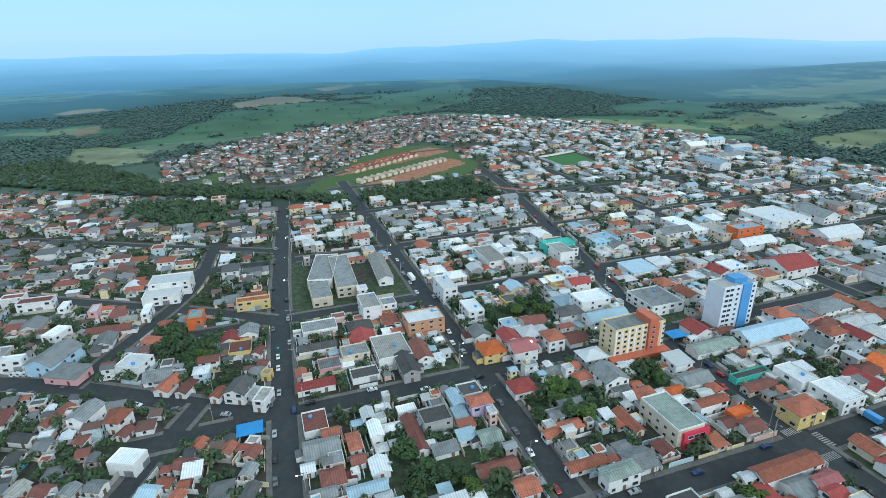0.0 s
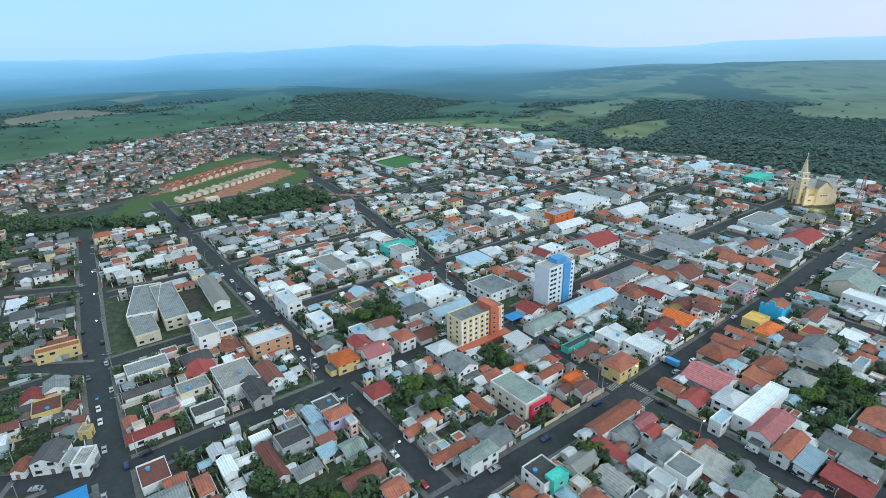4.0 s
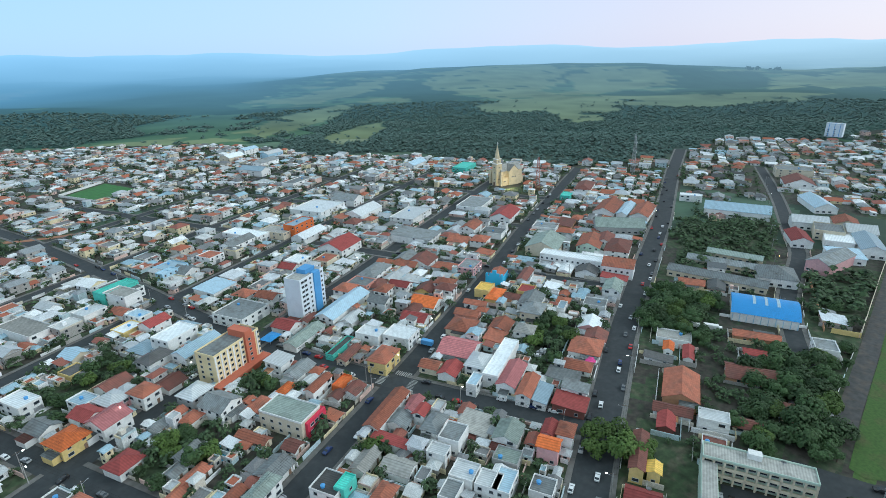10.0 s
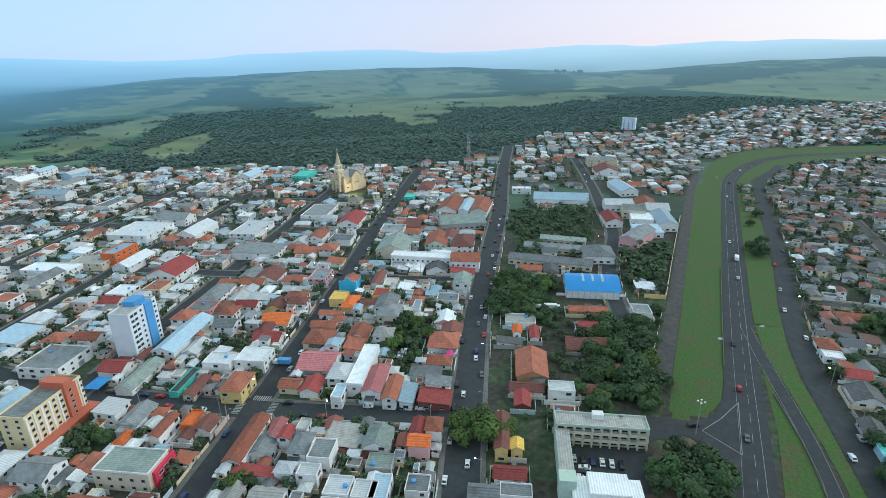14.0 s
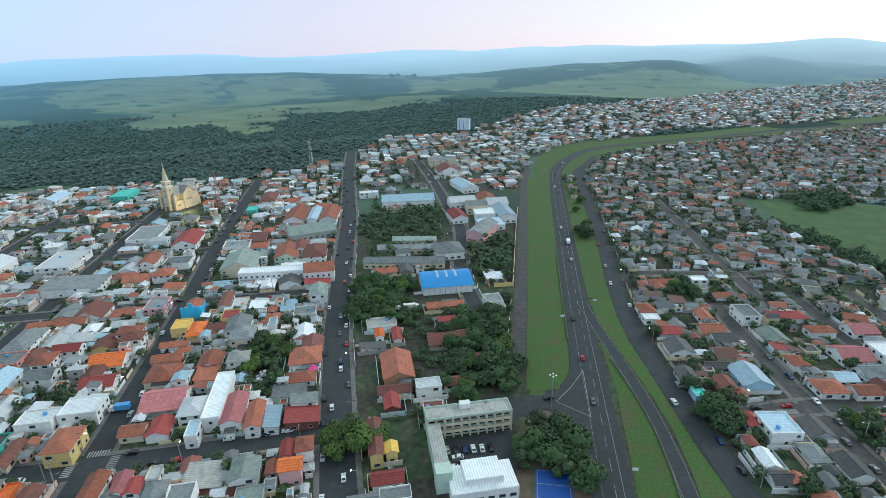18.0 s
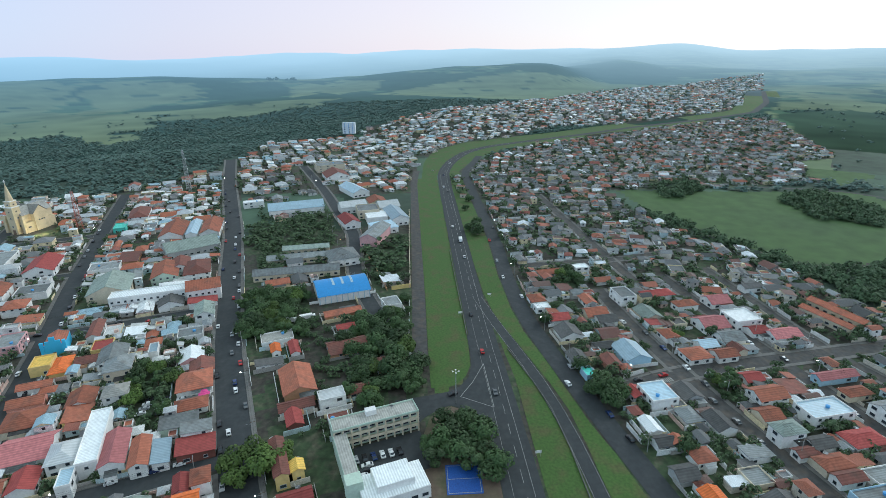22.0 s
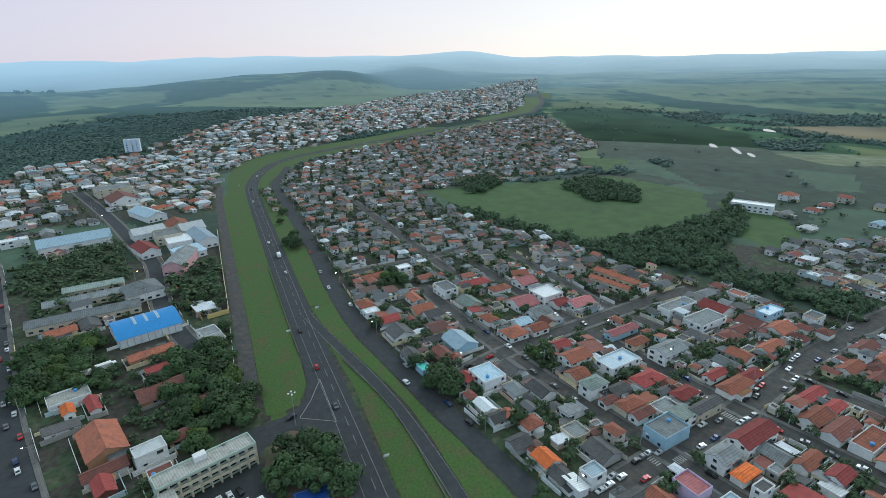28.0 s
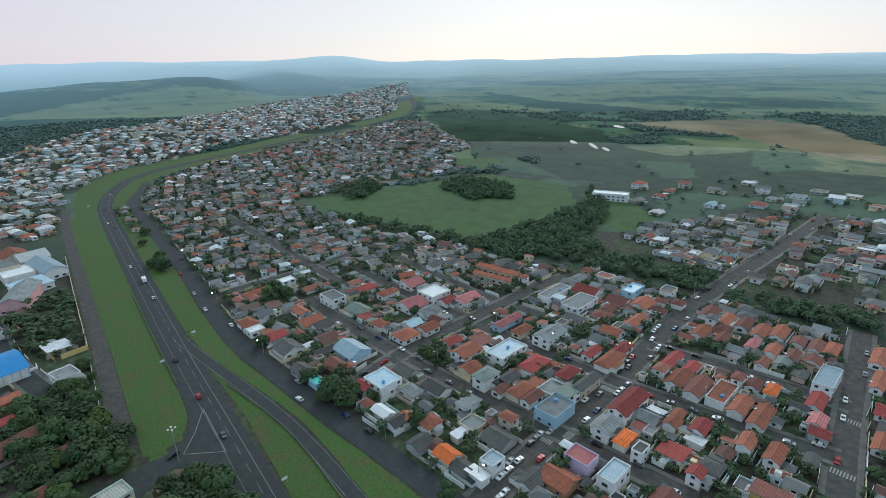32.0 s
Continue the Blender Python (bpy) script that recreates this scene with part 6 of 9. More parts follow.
H(-22.6, 141.6, 5.9, 7.2, 2.8, 19, "ga", "w", "w")
H(13, 171.2, 8.7, 6, 6.5, 19, "hi", "o", "l")
H(3.8, 176.9, 4.2, 9.9, 3.6, 19, "ga", "b", "w")
H(5.3, 167.9, 4.5, 6, 2.8, 19, "sh", "b", "w")
H(-15.4, 170.9, 7.5, 4.3, 3, 19, "fl", "w", "w")
H(-11.6, 157.1, 4.5, 19.4, 3.2, 19, "ga", "r", "w")
H(15.4, 154.6, 7.5, 7.2, 3.2, 19, "ga", "k", "w")
H(-0.4, 149.4, 8.7, 4.2, 2.4, 19, "sh", "g", "w")
H(-29.8, 166.2, 4.2, 5.7, 5, 19, "ga", "w", "w")
H(-25.8, 157.4, 4.1, 8.3, 5, 19, "ga", "w", "w")
H(-33, 153.2, 4.1, 8.9, 3.2, 19, "hi", "o", "w")
H(-42.3, 158.3, 5.8, 4, 3.2, 19, "ga", "o", "w")
H(-43.9, 150.5, 11.9, 9.4, 2.8, 19, "ga", "g", "w")
H(-37.4, 136.6, 7.4, 7.3, 3.2, 19, "hi", "r", "w")
H(-30.3, 144.6, 4.6, 4, 2.8, 19, "ga", "r", "w")
H(-46.6, 140.9, 4, 4, 2.8, 19, "ga", "w", "w")
H(-39, 129.5, 7.7, 4, 3.2, 19, "ga", "g", "w")
H(-25.4, 131.3, 12.2, 4.3, 3.2, 19, "ga", "b", "w")
H(17, 140.2, 13.5, 5.9, 2.6, 19, "ga", "r", "c")
H(25, 131, 7.3, 6.6, 3.2, 19, "ga", "o", "w")
H(31.3, 184.1, 9.8, 8.8, 3.6, 19, "hi", "e", "w")
H(47.2, 195.7, 5.5, 5, 2.8, 19, "ga", "g", "w")
H(55.1, 198.4, 5.5, 5, 3.2, 19, "ga", "o", "w")
H(57.5, 190.8, 7.3, 5.7, 3.2, 19, "hi", "o", "w")
H(21.1, 211.3, 10.7, 10.9, 5, 19, "hi", "v", "y")
H(35, 211.2, 11.5, 10.7, 6, 19, "ga", "p", "w")
H(22.5, 201.6, 5.1, 4, 3.2, 19, "sh", "m", "t")
H(50.6, 218.9, 8.3, 9.5, 6.5, 19, "hi", "o", "w")
H(32.2, 233.3, 7.6, 9.9, 5, 19, "fl", "b", "w")
H(16.9, 228.7, 8.6, 9.9, 3.2, 19, "ga", "g", "w")
H(45.1, 240, 11.6, 9.9, 2.8, 19, "ga", "r", "w")
H(62, 222.6, 9.6, 9.4, 2.8, 19, "ga", "r", "w")
H(38.1, 155.9, 5.9, 4.2, 2.8, 19, "ga", "o", "w")
H(45.7, 160.3, 9.5, 4.7, 2.8, 19, "hi", "o", "w")
H(42, 167, 5.8, 4, 2.4, 19, "ga", "g", "w")
H(48.7, 174.3, 9.4, 4, 2.4, 19, "ga", "g", "g")
H(46.8, 141.1, 13.9, 4, 2.6, 19, "ga", "o", "w")
H(55.9, 134.3, 12.3, 5.4, 6, 19, "hi", "k", "w")
H(68.2, 162.6, 4.1, 13.2, 2.6, 19, "ga", "o", "c")
H(75.6, 148, 5.3, 5.9, 2.4, 19, "ga", "r", "w")
H(102.1, 169.6, 13, 4, 5.5, 19, "ga", "o", "w")
H(92.9, 179.9, 7.2, 4, 3.2, 19, "hi", "v", "w")
H(104.1, 188, 12.8, 8, 3.2, 19, "ga", "g", "w")
H(110.6, 165.1, 9.2, 4, 3.8, 19, "fl", "v", "v")
H(111.6, 158.3, 7.8, 6.4, 2.8, 19, "ga", "r", "w")
H(104.2, 160.3, 5.2, 4.8, 2.8, 19, "ga", "r", "w")
H(133.8, 164.5, 13.6, 9.1, 6.5, 19, "hi", "o", "y")
H(145.1, 186.6, 9.4, 13.1, 5.3, 19, "fl", "w", "w")
H(153.5, 174.2, 11.9, 14.2, 5.7, 19, "fl", "w", "w")
H(127.9, 182.4, 14.1, 4.8, 2.8, 19, "ga", "r", "c")
H(129, 191, 18.4, 4, 2.5, 19, "fl", "d", "t")
H(150.7, 209.3, 12.8, 7.5, 3.2, 19, "ga", "w", "w")
H(123.4, 212.7, 23, 7.9, 3.2, 19, "ga", "k", "w")
H(155.3, 222.9, 36, 11.3, 5, 19, "ga", "b", "w")
H(123.4, 229.3, 9.8, 11.4, 3.2, 19, "ga", "e", "w")
H(135.2, 226.1, 9.3, 4.3, 3.2, 19, "ga", "r", "w")
H(180.8, 238.8, 11.6, 14.3, 5, 19, "fl", "g", "s")
H(198.5, 246.8, 23.2, 11.6, 5, 19, "hi", "g", "w")
H(182.7, 219.8, 10.8, 8.1, 6, 19, "hi", "o", "w")
H(-84.7, 163, 16.1, 7.7, 5.5, -8, "hi", "w", "w")
H(-137.9, 168.8, 7.6, 10.8, 6, -8, "ga", "g", "w")
H(-151.3, 170.9, 4, 13.6, 2.8, -8, "ga", "r", "w")
H(-124, 166.5, 5.6, 8.2, 5.5, -8, "hi", "o", "w")
H(-119.3, 161.1, 4, 5.2, 2.4, -8, "ga", "r", "w")
H(-109.2, 145.2, 10.1, 7.4, 4.8, -8, "fl", "w", "w")
H(-105.9, 153.2, 6.5, 6.1, 5, -8, "ga", "w", "w")
H(-132.5, 156.6, 4, 4, 2.8, -8, "sh", "r", "w")
H(-155.5, 158.4, 8.4, 4.2, 2.8, -8, "ga", "d", "w")
H(-144.4, 154.4, 5.4, 4.9, 2.8, -8, "ga", "g", "w")
H(-138.9, 133.6, 5, 5.3, 3.2, -8, "ga", "c", "w")
H(-129.8, 132.8, 5.4, 4.7, 3.2, -8, "ga", "r", "w")
H(-121.2, 132.8, 4.2, 4.4, 3.2, -8, "ga", "g", "w")
H(-113.6, 134.2, 5.1, 4.7, 3.2, -8, "ga", "g", "w")
H(-91.7, 135.7, 4.5, 4, 2.8, -8, "ga", "o", "w")
H(-95.1, 131.4, 5.5, 5.1, 3.2, -8, "ga", "b", "w")
H(-85.3, 129.1, 4, 4.5, 3.2, -8, "ga", "o", "w")
H(-89, 143.7, 6.7, 4.8, 2.8, -8, "ga", "r", "w")
H(-88.4, 153.7, 4.3, 4.9, 2.8, -8, "ga", "o", "k")
H(-77.2, 151, 4, 5.4, 2.8, -8, "ga", "o", "w")
H(-67.9, 149, 4.8, 5.2, 2.8, -8, "ga", "r", "c")
H(-69.5, 154.6, 4, 4, 3, -8, "fl", "c", "w")
H(-66.5, 140.8, 4, 5.1, 2.4, -8, "ga", "g", "w")
H(-62.9, 132.8, 4, 4.4, 2.4, -8, "ga", "d", "w")
H(-177.4, 210, 13.4, 18.9, 6, -8, "ga", "g", "b")
H(-165.3, 199.8, 15.5, 9.9, 3.6, -8, "sh", "g", "p")
H(-191.6, 232.3, 7.2, 11.1, 5.3, -8, "fl", "w", "w")
H(-206.9, 261.6, 4, 9.3, 5, 15.6, "fl", "w", "w")
H(-187.2, 256.4, 4.5, 9.4, 5.3, 15.6, "fl", "w", "p")
H(-169.4, 239, 19.6, 7.4, 2.8, 15.6, "ga", "r", "w")
H(-158.8, 255.4, 4, 12.3, 5, 15.6, "fl", "w", "w")
H(-128.7, 246.3, 7.5, 10.8, 6.2, 15.6, "fl", "k", "v")
H(-105, 264.8, 17.5, 6, 5.3, 15.6, "fl", "o", "y")
H(-160.8, 288.5, 22.3, 13.9, 8, 15.6, "fl", "w", "w")
H(-160.5, 276.3, 19.4, 13.8, 5, 15.6, "fl", "w", "w")
H(-97.4, 234.2, 8.5, 9.4, 3.2, 15.6, "ga", "g", "w")
H(-86.5, 214.8, 4.6, 5.6, 3.2, -8, "ga", "r", "w")
H(-81, 204.9, 4.1, 4, 3.2, -8, "ga", "r", "w")
H(-77.3, 197, 4, 4, 3.4, -8, "fl", "c", "y")
H(-73, 178.6, 5, 9.3, 5, -8, "fl", "c", "w")
H(-84.5, 184.4, 8.7, 10.3, 5, -8, "ga", "d", "w")
H(-93.1, 183.1, 4, 6.4, 3.2, -8, "ga", "o", "w")
H(-117.1, 190.4, 6.4, 10.9, 2.8, -8, "ga", "o", "w")
H(-108.5, 188.6, 4.7, 9.8, 2.8, -8, "ga", "r", "w")
H(-101.2, 183.1, 5.7, 8.4, 2.8, -8, "ga", "d", "w")
H(-138.6, 204.7, 11.6, 11, 5, -8, "fl", "w", "w")
H(-143.9, 194.3, 5.9, 8.9, 2.8, -8, "ga", "r", "w")
H(-134.9, 189.9, 5.7, 4.8, 2.8, -8, "ga", "g", "p")
H(-161.1, 216.6, 12.4, 7.9, 2.8, -8, "ga", "r", "w")
H(-142.6, 227, 7.5, 5.1, 2.4, -8, "sh", "o", "w")
H(110, 135.4, 24.7, 6, 5.5, 19, "ga", "o", "w")
H(110.7, 129.1, 8.8, 8.8, 3.2, 19, "ga", "g", "w")
H(100.1, 122.2, 4, 13.9, 3.6, 19, "sh", "e", "w")
H(119.2, 130, 9.3, 4.3, 5, 19, "ga", "p", "w")
H(118.3, 124.8, 6.4, 4.7, 5, 19, "ga", "e", "w")
H(115.8, 106.2, 9.8, 8, 6.2, 19, "fl", "g", "w")
H(116.5, 116.2, 10.8, 6.4, 5, 19, "hi", "g", "w")
H(106.7, 105, 5.5, 7.2, 5, 19, "fl", "w", "w")
H(88.1, 121.9, 11.1, 5.6, 3.2, 19, "ga", "c", "w")
H(93.6, 111.2, 7.2, 10.5, 3.2, 19, "ga", "c", "w")
H(72.3, 120.3, 9.5, 10, 5.3, 19, "fl", "d", "w")
H(75.1, 116.3, 7, 4, 6.2, 19, "fl", "t", "t")
H(82, 105.8, 9.2, 5.7, 3.2, 19, "hi", "o", "w")
H(105, 91.5, 8.2, 8.4, 5.3, 19, "fl", "w", "w")
H(107.2, 83, 7.5, 7.7, 5.3, 19, "fl", "w", "w")
H(96.1, 89.7, 8.2, 5.7, 5, 19, "fl", "g", "w")
H(165.1, 146.1, 15.4, 16.4, 3.2, 19, "ga", "p", "w")
H(145.6, 146.3, 6.7, 8.5, 3.2, 19, "ga", "o", "c")
H(148.7, 137.1, 10.5, 8, 3.2, 19, "ga", "e", "w")
H(182.2, 159.3, 13.3, 13, 3.6, 19, "hi", "o", "c")
H(146.9, 121.9, 9.1, 4.5, 5.3, 19, "fl", "b", "w")
H(167.2, 123.3, 31.9, 7, 6.2, 19, "fl", "w", "w")
H(161, 113.1, 19, 7.8, 5, 19, "ga", "p", "w")
H(158.5, 103.2, 15.8, 5.8, 5, 19, "ga", "o", "w")
H(159.7, 96.5, 13.1, 5.2, 3.6, 19, "sh", "b", "w")
H(162.2, 85.4, 9.4, 12.5, 3.6, 19, "sh", "e", "r")
H(170.5, 88, 6.7, 9.9, 5, 19, "sh", "g", "w")
H(204.7, 101.8, 15, 14, 3.6, 19, "hi", "o", "w")
H(188.5, 97.2, 7.7, 12.1, 2.8, 19, "hi", "o", "w")
H(176.9, 97.3, 8.5, 13.1, 3.2, 19, "sh", "g", "k")
H(133, 77, 5.9, 7.2, 7, 19, "ga", "v", "p")
H(143.1, 76.2, 7.3, 5.5, 7, 19, "hi", "o", "w")
H(141, 81.9, 8.1, 4, 6, 19, "ga", "e", "p")
H(130.4, 92.4, 10.4, 8.8, 5, 19, "ga", "k", "w")
H(121.6, 86.3, 7.3, 9, 3.4, 19, "fl", "k", "g")
H(110.2, 79.1, 10.6, 6.2, 5.3, 19, "fl", "b", "w")
H(116.7, 68.9, 7.5, 7.6, 5, 19, "fl", "g", "w")
H(229.1, 72.8, 7.5, 4, 3.6, 19, "ga", "v", "w")
H(230.1, 64.1, 11.9, 4, 3.2, 19, "ga", "e", "w")
H(202.2, 57.1, 21, 13.2, 3.2, 19, "ga", "o", "n")
H(151.2, 52.8, 19.3, 4.5, 6, 19, "ga", "r", "y")
H(147.6, 45.9, 4.9, 4, 5, 19, "ga", "y", "y")
H(275.4, -64.3, 9.7, 8.5, 2.8, 8, "hi", "o", "w")
H(264.2, -64.8, 6.2, 8.1, 3, 8, "fl", "w", "w")
H(251.5, -70.8, 8, 9.9, 2.8, 8, "ga", "e", "w")
H(234.5, -71.4, 11.3, 11.1, 3.2, 8, "ga", "d", "w")
H(270.7, -92.6, 10.7, 6.4, 2.8, 8, "ga", "o", "w")
H(255.4, -91.7, 10.2, 11.6, 2.8, 8, "ga", "o", "c")
H(272.7, -113.7, 13.7, 9.5, 5.3, 8, "fl", "g", "w")
H(213.5, -95.4, 14.7, 12.2, 3.2, 8, "ga", "b", "b")
H(206.6, -83.5, 8.9, 6.3, 3.2, 8, "ga", "r", "s")
H(211.2, -69.4, 10.3, 7.4, 2.8, 8, "ga", "d", "g")
H(199.3, -70.8, 7.1, 4.8, 2.5, 8, "fl", "t", "b")
H(179, -92.7, 12.4, 11.4, 5.3, 8, "fl", "b", "w")
H(182.5, -85.2, 7.4, 4.5, 3.2, 8, "ga", "e", "w")
H(180.8, -106.3, 9.6, 8.4, 3.2, 8, "ga", "d", "g")
H(161.7, -109.2, 10.4, 7.7, 3.2, 8, "ga", "d", "w")
H(162.2, -82.8, 8.4, 5, 2.8, 8, "ga", "w", "w")
H(153.3, -84, 5.5, 6.7, 2.8, 8, "ga", "d", "w")
H(153.3, -88.6, 4, 4, 3.2, 8, "ga", "o", "w")
H(144.9, -93.7, 6.5, 7.3, 3.2, 8, "hi", "o", "w")
H(137.7, -84.2, 6.7, 7.6, 2.8, 8, "ga", "d", "g")
H(126.2, -88.2, 7.6, 6.5, 3.2, 8, "ga", "v", "w")
H(117.7, -89, 6.7, 6.4, 2.4, 8, "ga", "d", "w")
H(237.9, -146.5, 13.2, 13.4, 3.2, 8, "ga", "p", "w")
H(223.7, -148.3, 9.6, 11.8, 3.2, 8, "ga", "g", "w")
H(209.6, -124.4, 9.7, 11.1, 3.2, 8, "hi", "o", "w")
H(208.8, -137.6, 7, 10.1, 3.2, 8, "ga", "o", "w")
H(218.3, -134, 7.1, 8.6, 2.8, 8, "ga", "b", "w")
H(228.7, -120.1, 8.3, 7, 3.2, 8, "hi", "o", "w")
H(251.7, -119.5, 13.1, 10.3, 2.8, 8, "ga", "k", "c")
H(263.9, -163.6, 10.7, 12.1, 3.2, 8, "ga", "p", "w")
H(239.9, -163.5, 13.4, 14.4, 5.3, 8, "fl", "w", "w")
H(229.6, -165.7, 7.2, 8.7, 2.8, 8, "ga", "e", "w")
H(175.3, -136.3, 8.8, 12.7, 5, 8, "ga", "o", "w")
H(164.9, -130.1, 7.6, 8.2, 3.2, 8, "ga", "o", "c")
H(164.3, -151.7, 10.4, 18.2, 5, 8, "fl", "b", "w")
H(153.2, -129.6, 7, 10, 6, 8, "hi", "k", "w")
H(148.6, -139.1, 6, 8.7, 2.8, 8, "ga", "d", "w")
H(149.3, -155.6, 8.2, 13.8, 3.2, 8, "hi", "e", "w")
H(144.3, -130, 4.4, 6.4, 2.8, 8, "ga", "r", "w")
H(138.2, -136, 6.3, 11, 3.6, 8, "hi", "o", "c")
H(131.9, -136.1, 4.8, 9.5, 3.2, 8, "ga", "r", "w")
H(119.9, -136.9, 9.8, 13.9, 5, 8, "fl", "g", "b")
H(123.5, -148.6, 6.7, 9.7, 5, 8, "sh", "k", "w")
H(123.5, -160.3, 4.4, 15.5, 5, 8, "ga", "d", "c")
H(134.8, -161.7, 6.1, 11, 3.2, 8, "hi", "e", "w")
H(162.1, -179.2, 9.8, 15.5, 5, 8, "ga", "g", "w")
H(188.1, -174.7, 5.2, 18.7, 3.2, 8, "ga", "p", "b")
H(176.1, -174.3, 5.6, 11.1, 3.2, 8, "hi", "o", "c")
H(140, -184.6, 4.4, 11.5, 2.8, 8, "ga", "e", "w")
H(130.2, -185.4, 7, 16.4, 3.2, 8, "hi", "o", "w")
H(133, -197.6, 5.6, 12.5, 2.8, 8, "ga", "e", "w")
H(103.9, -162, 7.8, 19.3, 5, 8, "ga", "e", "w")
H(103.1, -180.6, 5.1, 11.6, 5.3, 8, "fl", "b", "w")
H(100.7, -143.4, 7.1, 9.4, 5, 8, "ga", "g", "w")
H(92.9, -144.8, 4.6, 9.2, 3.2, 8, "hi", "v", "w")
H(84.9, -142.3, 4, 6.3, 5, 8, "fl", "d", "w")
H(95, -122.8, 9.2, 7.6, 5.3, 8, "fl", "p", "l")
H(82.9, -124.5, 6.2, 11.2, 6.2, 8, "fl", "b", "w")
H(94.1, -110.8, 10.4, 9, 3.2, 8, "ga", "o", "n")
H(99.3, -103.9, 6.6, 9.4, 2.8, 8, "ga", "d", "w")
H(112.9, -97.8, 5.9, 6.8, 5, 8, "fl", "b", "w")
H(112.2, -90.6, 7.1, 4.4, 3.2, 8, "sh", "w", "w")
H(121.6, -108.6, 9.7, 9.5, 2.8, 8, "ga", "d", "g")
H(145.3, -113.4, 5.5, 9.7, 2.8, 8, "sh", "g", "w")
H(176.9, -219, 11.4, 20.9, 5.3, 8, "fl", "g", "w")
H(186.5, -238.1, 14.1, 12.5, 3.2, 8, "ga", "e", "w")
H(168.7, -256.9, 7.4, 14.5, 5.3, 8, "fl", "b", "b")
H(166.9, -241.4, 11.2, 11.1, 2.8, 8, "ga", "r", "w")
H(156.4, -248.3, 10.3, 13.2, 2.8, 8, "ga", "o", "w")
H(146.2, -227.9, 6.1, 14.8, 2.8, 8, "ga", "o", "w")
H(136.2, -225.4, 6.7, 13.2, 2.8, 8, "ga", "e", "w")
H(194.8, -218.6, 8, 22.8, 5.3, 8, "fl", "g", "w")
H(208.4, -190.6, 8.3, 15.4, 2.8, 8, "ga", "r", "w")
H(225, -176.3, 8.9, 14.7, 2.8, 8, "ga", "p", "w")
H(112.7, -207.9, 4.9, 13.8, 2.8, 8, "ga", "e", "w")
H(103.8, -208.3, 4.8, 8.3, 2.8, 8, "ga", "e", "w")
H(102.4, -195, 7.1, 13.3, 3.2, 8, "ga", "o", "w")
H(93.9, -196, 6.5, 15.9, 3.2, 8, "ga", "r", "w")
H(85.4, -199.6, 7.4, 17.3, 3.4, 8, "fl", "o", "w")
H(87.3, -166.6, 5, 6.2, 3.2, 8, "ga", "o", "w")
H(79.3, -172.3, 5.4, 8.6, 3.2, 8, "ga", "e", "w")
H(76.9, -164.5, 6, 5, 2.4, 8, "sh", "w", "w")
H(76.6, -196.8, 5.8, 12.7, 3.2, 8, "ga", "o", "w")
H(68.5, -196.2, 5.7, 15.9, 3.2, 8, "ga", "o", "w")
H(64.1, -175.4, 4.6, 8.8, 5, 8, "ga", "o", "w")
H(55.1, -176.4, 4.8, 10.6, 5, 8, "ga", "o", "w")
H(67, -147, 4.5, 5.3, 5, 8, "ga", "e", "w")
H(58.4, -191.7, 7.9, 9.7, 5.3, 8, "fl", "b", "w")
H(59.4, -223.1, 5.3, 11.7, 3.2, 8, "ga", "e", "w")
H(54.3, -210.1, 5.1, 8.1, 3.2, 8, "ga", "p", "w")
H(51, -202.9, 6.2, 5.3, 3.2, 8, "ga", "e", "g")
H(62.6, -241.5, 7.4, 18.9, 5.3, 8, "fl", "b", "w")
H(68.4, -231.9, 5, 9.1, 6, 8, "ga", "e", "w")
H(80.8, -244.4, 5.3, 8.8, 2.8, 8, "ga", "g", "w")
H(86.4, -237, 4.5, 7.8, 2.8, 8, "ga", "r", "w")
H(73.9, -217.9, 4, 9.1, 3.2, 8, "hi", "v", "w")
H(80.4, -216.2, 5.2, 7.2, 2.8, 8, "ga", "r", "w")
H(126.9, -266.6, 7.4, 14.3, 2.8, 8, "ga", "r", "w")
H(117.2, -264.8, 5.3, 14, 2.8, 8, "ga", "o", "w")
H(109.2, -267.7, 6.1, 12.6, 2.8, 8, "ga", "r", "w")
H(100.3, -266.1, 6, 14.6, 2.8, 8, "ga", "o", "w")
H(93.8, -272.3, 6, 14.7, 2.8, 8, "ga", "o", "w")
H(84.4, -269.5, 5.2, 8.5, 2.8, 8, "ga", "r", "w")
H(77.3, -271.1, 5.1, 11.4, 2.8, 8, "ga", "r", "w")
H(71.6, -274.4, 4.8, 13.9, 2.8, 8, "hi", "o", "w")
H(118.6, -242.9, 6.8, 12.7, 2.8, 8, "ga", "o", "w")
H(108.7, -244.6, 5.4, 11.1, 2.8, 8, "ga", "r", "w")
H(96.9, -250.4, 4.1, 10.8, 2.8, 8, "ga", "p", "w")
H(88.4, -252.1, 4.7, 10.2, 2.8, 8, "ga", "o", "w")
H(80.6, -253.7, 4.4, 10, 2.8, 8, "ga", "r", "w")
H(55.6, -281.6, 5.5, 17.4, 2.8, 8, "ga", "o", "w")
H(49.2, -259.4, 4.5, 16, 2.8, 8, "ga", "o", "w")
H(35.7, -214.3, 4, 11.4, 2.8, 8, "ga", "o", "w")
H(112.1, -216.7, 6.6, 10.8, 5, 8, "ga", "l", "l")

